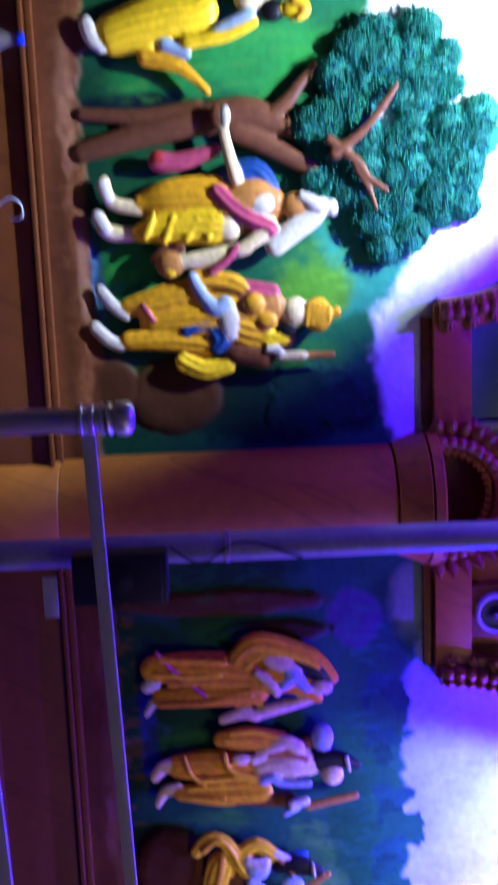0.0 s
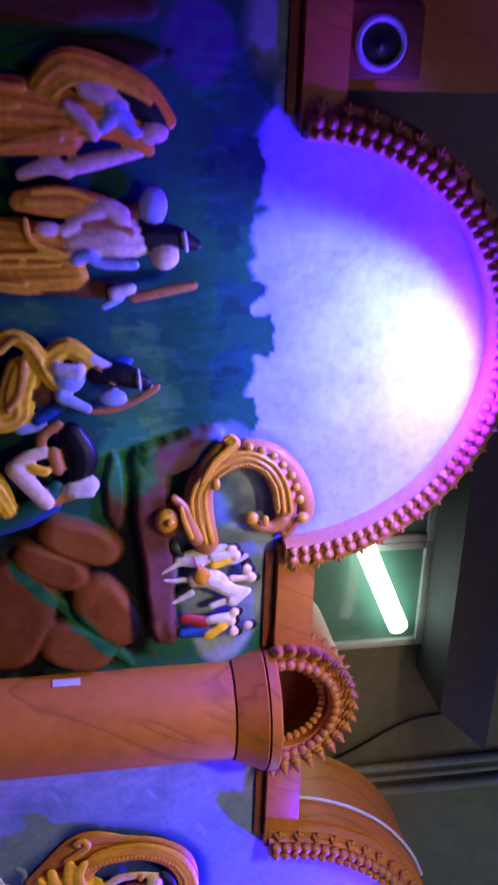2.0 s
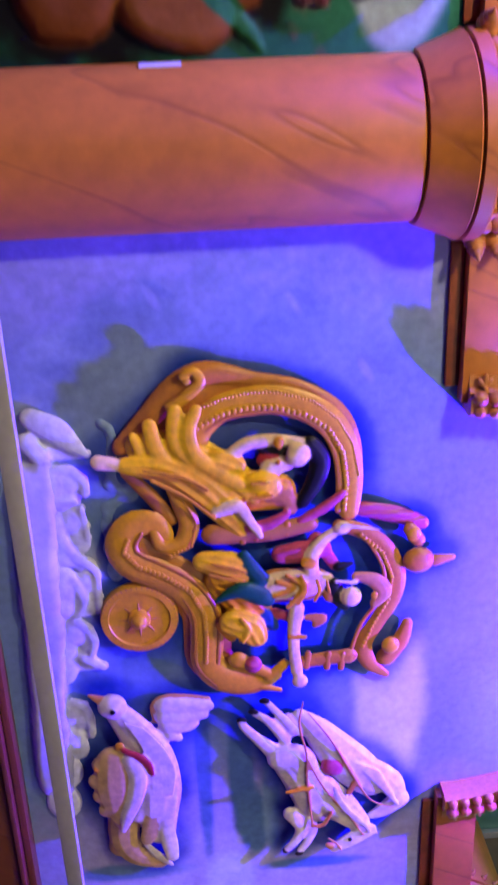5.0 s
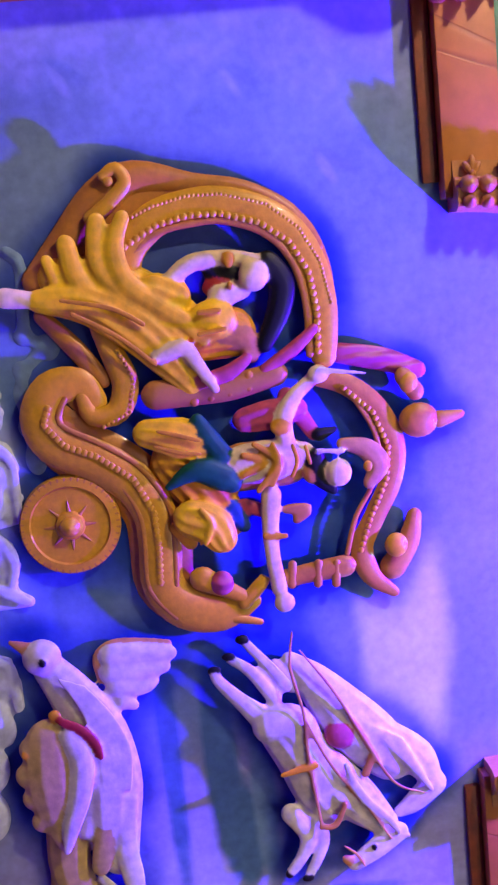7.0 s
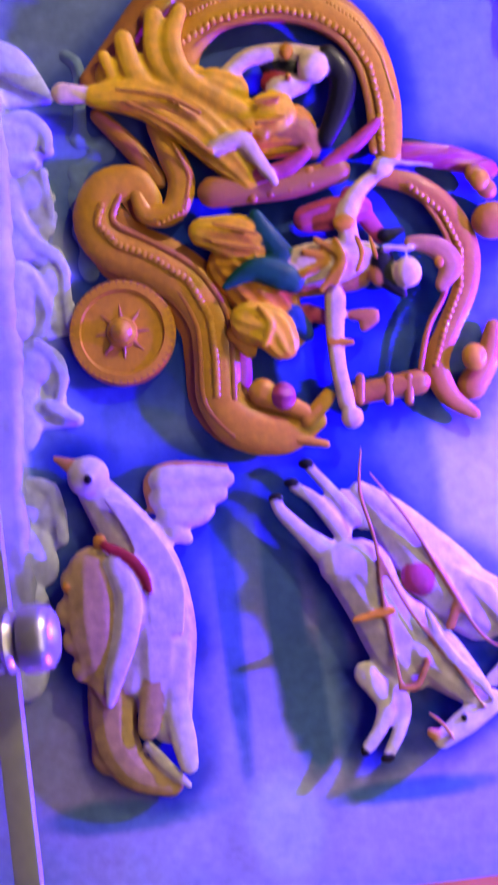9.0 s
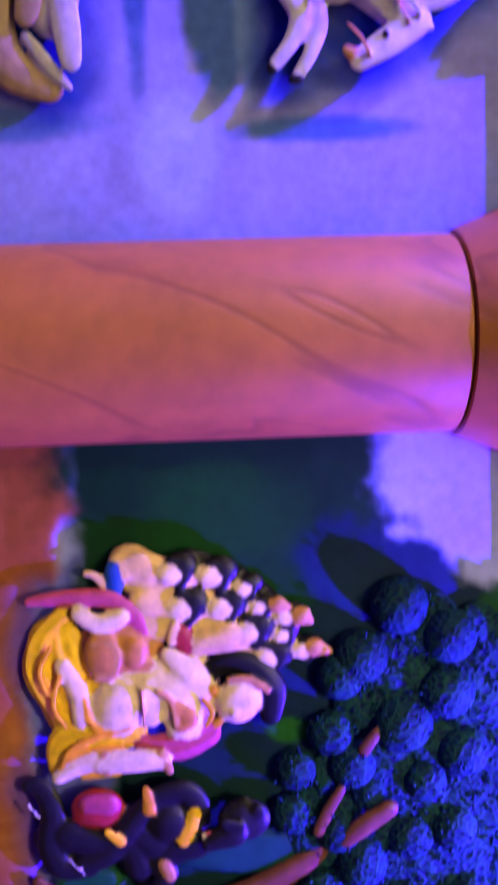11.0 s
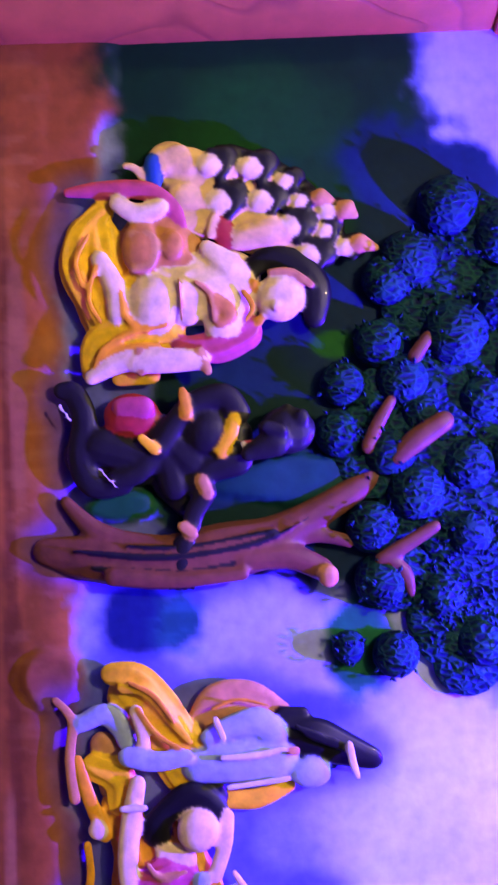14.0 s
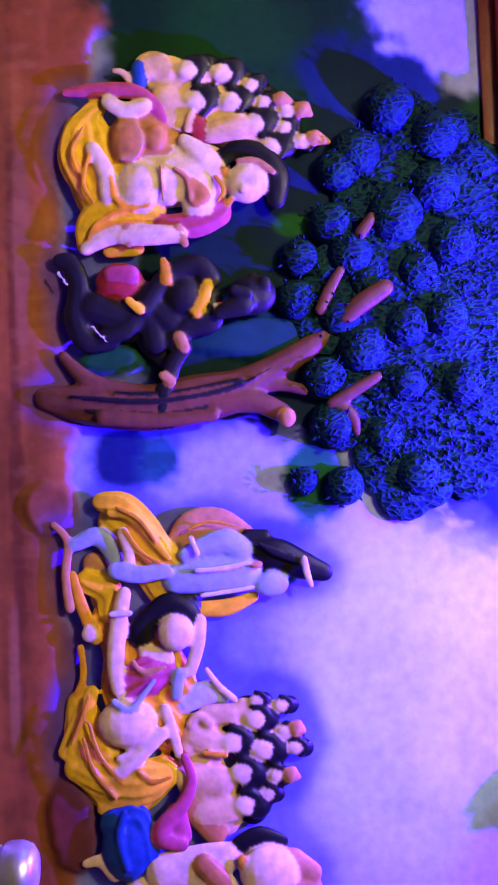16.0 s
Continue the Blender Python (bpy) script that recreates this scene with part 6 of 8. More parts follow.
p.dab("2a6a80", 5.963, 1.319, 0.081, 0.05, 0, 0.8, 0.4, fleck=True)
p.dab("a06a40", 5.641, 1.095, 0.615, 0.04, 0, 0.8, 0.4, fleck=True)
p.later("mural_4", "relief mural of a dark leafy wood and a violet sky")

f = Relief()
f.tube("honey", 0.02, 5.261, 1.32, 0.037, 5.304, 1.37, 0.045, 5.357, 1.439, 0.047, 5.39, 1.499, 0.035)
f.tube("black", 0.03, 5.259, 1.412, 0.025, 5.29, 1.472, 0.031, 5.317, 1.522, 0.022, 5.359, 1.55, 0.024, 5.405, 1.549, 0.018)
f.tube("honey", 0.04, 5.254, 1.307, 0.02, 5.265, 1.352, 0.026, 5.266, 1.377, 0.018)
f.tube("honey", 0.05, 5.274, 1.317, 0.009, 5.253, 1.311, 0.009, 5.244, 1.338, 0.009, 5.273, 1.352, 0.008)
f.tube("honey", 0.045, 5.318, 1.34, 0.026, 5.335, 1.38, 0.022)
f.tube("honey", 0.045, 5.354, 1.334, 0.022, 5.36, 1.379, 0.024, 5.335, 1.39, 0.018)
f.tube("red", 0.06, 5.371, 1.395, 0.018, 5.387, 1.404, 0.018)
f.tube("honey", 0.06, 5.387, 1.424, 0.02, 5.378, 1.469, 0.026, 5.379, 1.489, 0.018)
f.tube("honey", 0.07, 5.355, 1.386, 0.008, 5.38, 1.38, 0.008)
f.tube("honey", 0.05, 5.41, 1.478, 0.02, 5.416, 1.518, 0.016)
f.tube("blue", 0.05, 5.261, 1.294, 0.013, 5.296, 1.296, 0.013)
f.tube("honey", 0.05, 5.267, 1.252, 0.006, 5.271, 1.267, 0.007, 5.293, 1.282, 0.007)
f.tube("honey", 0.04, 5.319, 1.441, 0.022, 5.334, 1.45, 0.018)
f.ball("black", 0.045, 5.263, 1.401, 0.025, 0.027, deep=1.0)
f.ball("skin", 0.058, 5.271, 1.384, 0.019, 0.022, deep=0.8)
f.tube("black", 0.062, 5.25, 1.383, 0.007, 5.26, 1.402, 0.008, 5.275, 1.406, 0.008, 5.293, 1.396, 0.006)
f.tube("honey", 0.05, 5.269, 1.363, 0.01, 5.272, 1.35, 0.014)
f.ball("black", 0.045, 5.271, 1.463, 0.025, 0.027, deep=1.0)
f.ball("skin", 0.058, 5.278, 1.446, 0.019, 0.022, deep=0.8)
f.tube("black", 0.062, 5.258, 1.445, 0.007, 5.267, 1.463, 0.008, 5.283, 1.468, 0.008, 5.301, 1.457, 0.006)
f.tube("honey", 0.05, 5.277, 1.425, 0.01, 5.279, 1.412, 0.014)
f.ball("black", 0.045, 5.293, 1.511, 0.017, 0.018, deep=1.0)
f.ball("skin", 0.058, 5.3, 1.498, 0.013, 0.016, deep=0.8)
f.tube("black", 0.062, 5.287, 1.497, 0.005, 5.293, 1.51, 0.006, 5.304, 1.513, 0.005, 5.316, 1.506, 0.004)
f.tube("honey", 0.05, 5.298, 1.484, 0.007, 5.299, 1.474, 0.01)
f.ball("black", 0.045, 5.321, 1.415, 0.027, 0.029, deep=1.0)
f.ball("skin", 0.058, 5.328, 1.397, 0.02, 0.024, deep=0.8)
f.tube("black", 0.062, 5.305, 1.396, 0.008, 5.316, 1.416, 0.009, 5.332, 1.421, 0.008, 5.351, 1.408, 0.007)
f.tube("honey", 0.05, 5.326, 1.375, 0.011, 5.329, 1.358, 0.015)
f.ball("black", 0.045, 5.322, 1.478, 0.025, 0.027, deep=1.0)
f.ball("skin", 0.058, 5.33, 1.46, 0.019, 0.022, deep=0.8)
f.tube("black", 0.062, 5.309, 1.459, 0.007, 5.319, 1.478, 0.008, 5.334, 1.482, 0.008, 5.352, 1.472, 0.006)
f.tube("honey", 0.05, 5.328, 1.439, 0.01, 5.331, 1.426, 0.014)
f.ball("black", 0.045, 5.325, 1.532, 0.016, 0.017, deep=1.0)
f.ball("skin", 0.058, 5.331, 1.52, 0.012, 0.015, deep=0.8)
f.tube("black", 0.062, 5.319, 1.518, 0.004, 5.325, 1.531, 0.005, 5.335, 1.534, 0.005, 5.346, 1.527, 0.004)
f.tube("honey", 0.05, 5.33, 1.506, 0.007, 5.33, 1.498, 0.009)
f.ball("black", 0.045, 5.344, 1.575, 0.018, 0.02, deep=1.0)
f.ball("skin", 0.058, 5.35, 1.561, 0.014, 0.017, deep=0.8)
f.tube("black", 0.062, 5.336, 1.56, 0.005, 5.343, 1.574, 0.006, 5.354, 1.577, 0.006, 5.366, 1.569, 0.005)
f.tube("honey", 0.05, 5.349, 1.547, 0.008, 5.35, 1.536, 0.01)
f.ball("black", 0.045, 5.364, 1.519, 0.026, 0.028, deep=1.0)
f.ball("skin", 0.058, 5.371, 1.501, 0.019, 0.023, deep=0.8)
f.tube("black", 0.062, 5.349, 1.499, 0.007, 5.36, 1.519, 0.009, 5.375, 1.523, 0.008, 5.393, 1.512, 0.007)
f.tube("honey", 0.05, 5.37, 1.479, 0.011, 5.372, 1.465, 0.014)
f.ball("black", 0.045, 5.373, 1.569, 0.016, 0.017, deep=1.0)
f.ball("skin", 0.058, 5.379, 1.556, 0.012, 0.015, deep=0.8)
f.tube("black", 0.062, 5.366, 1.555, 0.004, 5.372, 1.567, 0.005, 5.383, 1.57, 0.005, 5.393, 1.564, 0.004)
f.tube("honey", 0.05, 5.377, 1.543, 0.007, 5.378, 1.535, 0.009)
f.ball("black", 0.045, 5.41, 1.548, 0.026, 0.028, deep=1.0)
f.ball("skin", 0.058, 5.416, 1.529, 0.019, 0.023, deep=0.8)
f.tube("black", 0.062, 5.395, 1.528, 0.007, 5.405, 1.547, 0.009, 5.42, 1.552, 0.008, 5.438, 1.54, 0.007)
f.tube("honey", 0.05, 5.415, 1.508, 0.011, 5.418, 1.494, 0.014)
f.ball("black", 0.045, 5.4, 1.602, 0.019, 0.021, deep=1.0)
f.ball("skin", 0.058, 5.406, 1.587, 0.015, 0.018, deep=0.8)
f.tube("black", 0.062, 5.39, 1.586, 0.005, 5.397, 1.601, 0.006, 5.41, 1.604, 0.006, 5.423, 1.595, 0.005)
f.tube("honey", 0.05, 5.405, 1.572, 0.008, 5.406, 1.561, 0.011)
f.tube("clay", 0.065, 5.327, 1.55, 0.014, 5.332, 1.565, 0.006)
f.tube("clay", 0.065, 5.35, 1.589, 0.018, 5.358, 1.6, 0.007)
f.tube("clay", 0.065, 5.401, 1.607, 0.016, 5.409, 1.631, 0.006)
f.done("relief_figure_group", "crowd of plain painted figures with dark hair and bare shoulders", "relief figure", "crowds of the wood mural")

f = Relief()
f.tube("orange", 0.085, 5.376, 1.195, 0.004, 5.415, 1.175, 0.005, 5.455, 1.184, 0.004)
f.tube("orange", 0.085, 5.425, 1.204, 0.004, 5.475, 1.193, 0.005, 5.51, 1.211, 0.004)
f.tube("orange", 0.085, 5.564, 1.21, 0.004, 5.55, 1.249, 0.005, 5.546, 1.298, 0.004)
f.tube("orange", 0.085, 5.578, 1.2, 0.004, 5.549, 1.215, 0.005, 5.526, 1.26, 0.005, 5.517, 1.308, 0.004)
f.tube("orange", 0.085, 5.466, 1.242, 0.004, 5.506, 1.25, 0.005, 5.526, 1.279, 0.004)
f.tube("clay", 0.1, 5.454, 1.355, 0.004, 5.475, 1.378, 0.005, 5.514, 1.382, 0.004)
f.tube("clay", 0.1, 5.449, 1.331, 0.003, 5.513, 1.334, 0.003)
f.tube("gold", 0.1, 5.471, 1.427, 0.005, 5.496, 1.441, 0.005, 5.515, 1.43, 0.004)
f.tube("yellow", 0.03, 5.375, 1.197, 0.041, 5.447, 1.21, 0.047, 5.519, 1.239, 0.044, 5.531, 1.293, 0.03)
f.ball("tan", 0.03, 5.388, 1.302, 0.057, 0.066)
f.tube("skin", 0.035, 5.462, 1.306, 0.057, 5.454, 1.396, 0.061)
f.tube("yellow", 0.045, 5.335, 1.215, 0.018, 5.375, 1.184, 0.024, 5.421, 1.173, 0.026, 5.472, 1.197, 0.026, 5.503, 1.211, 0.02)
f.tube("yellow", 0.05, 5.584, 1.195, 0.018, 5.544, 1.201, 0.024, 5.525, 1.246, 0.036, 5.522, 1.305, 0.034)
f.tube("yellow", 0.05, 5.455, 1.257, 0.026, 5.505, 1.246, 0.03)
f.tube("yellow", 0.05, 5.595, 1.234, 0.012, 5.591, 1.284, 0.014)
f.tube("skin", 0.075, 5.328, 1.239, 0.013, 5.344, 1.268, 0.016, 5.337, 1.303, 0.014)
f.tube("skin", 0.075, 5.412, 1.21, 0.014, 5.452, 1.231, 0.016, 5.497, 1.235, 0.015)
f.ball("tan", 0.07, 5.397, 1.273, 0.044, 0.029)
f.ball("tan", 0.075, 5.395, 1.321, 0.024, 0.018)
f.tube("tan", 0.06, 5.419, 1.299, 0.014, 5.42, 1.339, 0.016)
f.tube("clay", 0.085, 5.377, 1.259, 0.006, 5.383, 1.293, 0.006, 5.423, 1.291, 0.006, 5.432, 1.262, 0.006)
f.ball("skin", 0.06, 5.484, 1.292, 0.052, 0.043, deep=0.9)
f.tube("skin", 0.06, 5.461, 1.347, 0.038, 5.472, 1.387, 0.044, 5.483, 1.416, 0.034)
f.ball("skin", 0.07, 5.474, 1.343, 0.046, 0.029)
f.tube("skin", 0.07, 5.4, 1.374, 0.013, 5.43, 1.403, 0.024, 5.466, 1.427, 0.024)
f.ball("skin", 0.075, 5.517, 1.398, 0.026, 0.033)
f.tube("tan", 0.095, 5.483, 1.383, 0.01, 5.503, 1.406, 0.012, 5.517, 1.391, 0.008)
f.tube("skin", 0.08, 5.593, 1.194, 0.012, 5.575, 1.229, 0.016, 5.568, 1.253, 0.018)
f.tube("skin", 0.085, 5.573, 1.263, 0.017, 5.571, 1.307, 0.02, 5.573, 1.36, 0.015)
f.tube("clay", 0.09, 5.559, 1.267, 0.007, 5.588, 1.27, 0.007)
f.tube("clay", 0.09, 5.559, 1.358, 0.008, 5.589, 1.37, 0.008)
f.tube("rose", 0.065, 5.547, 1.33, 0.014, 5.553, 1.384, 0.024, 5.529, 1.429, 0.026)
f.tube("rose", 0.06, 5.307, 1.163, 0.008, 5.304, 1.213, 0.014, 5.308, 1.282, 0.016, 5.334, 1.321, 0.014, 5.362, 1.338, 0.008)
f.tube("tan", 0.06, 5.463, 1.431, 0.018, 5.483, 1.451, 0.016)
f.tube("black", 0.06, 5.433, 1.442, 0.016, 5.419, 1.467, 0.02, 5.43, 1.507, 0.024, 5.466, 1.535, 0.026, 5.511, 1.534, 0.018)
f.tube("black", 0.055, 5.472, 1.441, 0.014, 5.507, 1.445, 0.014)
f.ball("skin", 0.075, 5.481, 1.482, 0.038, 0.036, deep=0.9)
f.ball("gold", 0.085, 5.461, 1.444, 0.01, 0.008)
f.ball("gold", 0.08, 5.515, 1.45, 0.008, 0.008)
f.tube("clay", 0.09, 5.442, 1.467, 0.005, 5.443, 1.501, 0.006, 5.465, 1.529, 0.006)
f.ball("skin", 0.105, 5.496, 1.476, 0.009, 0.008)
f.done("relief_figure", "plain painted bearded figure seated in ochre robes with a rose shawl", "relief figure", "figures of the wood mural")

f = Relief()
f.tube("fur", 0.03, 5.71, 1.179, 0.036, 5.712, 1.259, 0.046, 5.694, 1.339, 0.048, 5.686, 1.399, 0.036)
f.tube("fur", 0.03, 5.754, 1.307, 0.03, 5.795, 1.336, 0.02)
f.tube("fur", 0.06, 5.61, 1.147, 0.014, 5.616, 1.166, 0.018, 5.656, 1.18, 0.02, 5.715, 1.174, 0.022, 5.755, 1.192, 0.02, 5.756, 1.236, 0.016)
f.ball("red", 0.065, 5.651, 1.252, 0.034, 0.043, deep=0.9)
f.tube("rose", 0.09, 5.639, 1.238, 0.014, 5.64, 1.272, 0.017)
f.tube("fur", 0.08, 5.702, 1.293, 0.016, 5.664, 1.319, 0.018, 5.635, 1.349, 0.018, 5.627, 1.393, 0.02, 5.652, 1.413, 0.02)
f.tube("gold", 0.095, 5.619, 1.331, 0.008, 5.653, 1.336, 0.009)
f.ball("fur", 0.07, 5.681, 1.366, 0.036, 0.035, deep=0.9)
f.tube("yellow", 0.09, 5.712, 1.386, 0.009, 5.688, 1.401, 0.011, 5.659, 1.409, 0.009)
f.tube("yellow", 0.095, 5.687, 1.268, 0.008, 5.705, 1.287, 0.009)
f.tube("fur", 0.07, 5.715, 1.282, 0.018, 5.739, 1.257, 0.018, 5.748, 1.223, 0.014)
f.tube("fur", 0.06, 5.719, 1.306, 0.024, 5.759, 1.314, 0.024)
f.tube("fur", 0.065, 5.723, 1.409, 0.026, 5.736, 1.369, 0.022, 5.76, 1.349, 0.018)
f.tube("fur", 0.07, 5.771, 1.364, 0.015, 5.8, 1.343, 0.016, 5.824, 1.338, 0.014)
f.tube("fur", 0.07, 5.849, 1.327, 0.019, 5.878, 1.322, 0.018, 5.902, 1.319, 0.012)
f.tube("clay", 0.08, 5.753, 1.355, 0.01, 5.773, 1.364, 0.009)
f.tube("clay", 0.085, 5.821, 1.324, 0.009, 5.833, 1.34, 0.009)
f.ball("fur", 0.075, 5.682, 1.486, 0.037, 0.043, deep=0.9)
f.tube("fur", 0.105, 5.7, 1.468, 0.023, 5.709, 1.444, 0.017, 5.716, 1.427, 0.012)
f.ball("fur", 0.1, 5.664, 1.508, 0.014, 0.012)
f.tube("fur", 0.12, 5.676, 1.454, 0.01, 5.682, 1.478, 0.01)
f.tube("fur", 0.09, 5.699, 1.463, 0.019, 5.708, 1.434, 0.014)
f.ball("fur", 0.08, 5.651, 1.487, 0.01, 0.009)
f.tube("white", 0.1, 5.7, 1.418, 0.004, 5.715, 1.431, 0.004)
f.tube("fur", 0.095, 5.676, 1.45, 0.009, 5.681, 1.469, 0.008)
f.ball("rose", 0.095, 5.701, 1.425, 0.007, 0.009)
f.tube("fur", 0.085, 5.893, 1.31, 0.005, 5.913, 1.303, 0.004)
f.tube("white", 0.09, 5.632, 1.147, 0.003, 5.636, 1.142, 0.002)
f.tube("white", 0.09, 5.731, 1.202, 0.003, 5.733, 1.209, 0.002)
f.tube("fur", 0.085, 5.893, 1.319, 0.005, 5.914, 1.315, 0.004)
f.tube("white", 0.09, 5.64, 1.152, 0.003, 5.643, 1.147, 0.002)
f.tube("white", 0.09, 5.74, 1.209, 0.003, 5.742, 1.216, 0.002)
f.tube("fur", 0.085, 5.894, 1.329, 0.005, 5.914, 1.326, 0.004)
f.tube("white", 0.09, 5.648, 1.158, 0.003, 5.651, 1.153, 0.002)
f.tube("white", 0.09, 5.749, 1.217, 0.003, 5.751, 1.224, 0.002)
f.tube("fur", 0.085, 5.894, 1.339, 0.005, 5.914, 1.338, 0.004)
f.tube("white", 0.09, 5.656, 1.163, 0.003, 5.659, 1.158, 0.002)
f.tube("white", 0.09, 5.758, 1.224, 0.003, 5.76, 1.231, 0.002)
f.tube("fur", 0.06, 5.679, 1.297, 0.03, 5.72, 1.34, 0.03)
f.tube("fur", 0.06, 5.696, 1.203, 0.03, 5.718, 1.271, 0.028)
f.done("relief_bear", "black painted bear in a red waistcloth seated beside the tree", "bear")

tree = empty("relief_tree", (5.6, 0, 1.4), "brown forked tree trunk relief with a dark leafy crown", "tree", "trees of the murals")
f = Relief()
f.tube("trunk", 0.025, 5.853, 1.115, 0.022, 5.865, 1.184, 0.036, 5.875, 1.294, 0.042, 5.861, 1.384, 0.044, 5.848, 1.454, 0.038, 5.815, 1.515, 0.026, 5.773, 1.587, 0.02, 5.742, 1.628, 0.012)
f.tube("trunk", 0.03, 5.779, 1.147, 0.01, 5.82, 1.186, 0.016, 5.842, 1.235, 0.018, 5.854, 1.314, 0.018)
f.tube("trunk", 0.045, 5.873, 1.414, 0.02, 5.871, 1.483, 0.02, 5.892, 1.532, 0.018)
f.ball("clay", 0.06, 5.901, 1.54, 0.018, 0.016)
f.tube("trunk", 0.03, 5.849, 1.464, 0.016, 5.841, 1.524, 0.012, 5.852, 1.574, 0.01)
f.tube("trunk", 0.05, 5.711, 1.607, 0.012, 5.676, 1.623, 0.011, 5.642, 1.644, 0.009)
f.tube("trunk", 0.06, 5.729, 1.65, 0.012, 5.705, 1.676, 0.018, 5.676, 1.721, 0.016)
f.tube("trunk", 0.05, 5.88, 1.621, 0.012, 5.857, 1.661, 0.012, 5.833, 1.702, 0.01)
f.tube("trunk", 0.05, 5.881, 1.631, 0.012, 5.901, 1.655, 0.012, 5.931, 1.663, 0.007)
f.tube("trunk", 0.05, 5.577, 1.682, 0.012, 5.548, 1.703, 0.01)
f.tube("trunk", 0.06, 5.893, 1.218, 0.014, 5.901, 1.315, 0.012, 5.894, 1.413, 0.01)
f.tube("fur", 0.058, 5.852, 1.16, 0.003, 5.866, 1.297, 0.004, 5.849, 1.434, 0.003, 5.814, 1.514, 0.002)
f.tube("fur", 0.055, 5.88, 1.188, 0.003, 5.888, 1.315, 0.004, 5.875, 1.414, 0.003)
f.tube("fur", 0.056, 5.846, 1.238, 0.002, 5.851, 1.336, 0.003, 5.83, 1.464, 0.002)
f.part_of(tree, "trunk", "", soft=True)

f = Relief()
f.crown(5.70, 1.80, 0.35, 0.20, n=100, leaves=8, core="lattice", deep=0.22)
f.crown(5.94, 1.80, 0.13, 0.11, n=34, leaves=8, core="lattice", deep=0.22)
f.clump(5.553, 1.631, 0.039, 12, "lattice", 0.85)
f.clump(5.61, 1.664, 0.041, 12, "lattice", 0.85)
f.clump(5.613, 1.573, 0.035, 12, "lattice", 0.85)
f.clump(5.689, 1.565, 0.037, 12, "lattice", 0.85)
f.clump(5.721, 1.64, 0.041, 12, "lattice", 0.85)
f.clump(5.783, 1.678, 0.045, 12, "lattice", 0.85)
f.clump(5.832, 1.61, 0.041, 12, "lattice", 0.85)
f.clump(5.913, 1.623, 0.043, 12, "lattice", 0.85)
f.clump(5.936, 1.712, 0.035, 12, "lattice", 0.85)
f.clump(5.74, 1.76, 0.041, 12, "lattice", 0.85)
f.clump(5.541, 1.748, 0.052, 12, "lattice", 0.85)
f.clump(5.425, 1.681, 0.046, 12, "lattice", 0.85)
f.clump(5.344, 1.745, 0.048, 12, "lattice", 0.85)
f.clump(5.398, 1.825, 0.046, 12, "lattice", 0.85)
f.clump(5.456, 1.649, 0.041, 12, "lattice", 0.85)
f.clump(5.491, 1.821, 0.048, 12, "lattice", 0.85)
f.clump(6.024, 1.639, 0.036, 12, "lattice", 0.85)
f.clump(6.012, 1.569, 0.026, 12, "lattice", 0.85)
f.clump(5.846, 1.756, 0.037, 12, "lattice", 0.85)
f.clump(5.595, 1.848, 0.045, 12, "lattice", 0.85)
f.clump(5.727, 1.832, 0.041, 12, "lattice", 0.85)
f.clump(6.008, 1.77, 0.041, 12, "lattice", 0.85)
f.clump(5.85, 1.857, 0.041, 12, "lattice", 0.85)
f.clump(5.662, 1.692, 0.031, 12, "lattice", 0.85)
f.clump(5.644, 1.785, 0.037, 12, "lattice", 0.85)
f.part_of(tree, "crown", "")

f = Relief()
f.tube("gold", 0.085, 6.049, 1.236, 0.004, 6.07, 1.274, 0.005, 6.109, 1.302, 0.004)
f.tube("gold", 0.085, 6.088, 1.25, 0.004, 6.127, 1.277, 0.005, 6.147, 1.31, 0.004)
f.tube("gold", 0.085, 6.092, 1.36, 0.004, 6.079, 1.398, 0.004, 6.09, 1.446, 0.003)
f.tube("yellow", 0.025, 6.075, 1.229, 0.03, 6.116, 1.277, 0.04, 6.191, 1.315, 0.034)
f.tube("clay", 0.02, 6.148, 1.192, 0.022, 6.208, 1.215, 0.032)
f.tube("clay", 0.02, 6.114, 1.356, 0.03, 6.107, 1.446, 0.026)
f.tube("yellow", 0.05, 6.039, 1.208, 0.016, 6.046, 1.247, 0.021, 6.081, 1.285, 0.021, 6.121, 1.313, 0.018, 6.146, 1.342, 0.012)
f.tube("yellow", 0.07, 6.059, 1.225, 0.008, 6.065, 1.263, 0.01, 6.11, 1.301, 0.009, 6.139, 1.324, 0.007)
f.tube("yellow", 0.04, 6.11, 1.249, 0.024, 6.141, 1.317, 0.022)
f.tube("clay", 0.03, 6.118, 1.337, 0.018, 6.079, 1.363, 0.02, 6.074, 1.417, 0.018, 6.102, 1.466, 0.012)
f.tube("clay", 0.03, 6.095, 1.377, 0.026, 6.096, 1.426, 0.024)
f.tube("blueskin", 0.06, 6.179, 1.337, 0.025, 6.173, 1.395, 0.033, 6.171, 1.453, 0.033)
f.tube("blueskin", 0.07, 6.135, 1.353, 0.013, 6.122, 1.382, 0.017, 6.114, 1.426, 0.023, 6.129, 1.45, 0.021)
f.tube("white", 0.1, 6.106, 1.365, 0.006, 6.134, 1.376, 0.006)
f.tube("white", 0.095, 6.163, 1.372, 0.005, 6.16, 1.425, 0.006, 6.152, 1.463, 0.005)
f.tube("white", 0.095, 6.206, 1.381, 0.005, 6.2, 1.433, 0.005, 6.195, 1.471, 0.005)
f.tube("blueskin", 0.08, 6.159, 1.233, 0.016, 6.167, 1.271, 0.016, 6.162, 1.319, 0.013)
f.tube("blueskin", 0.05, 6.111, 1.163, 0.014, 6.098, 1.197, 0.017, 6.118, 1.221, 0.017, 6.142, 1.23, 0.014)
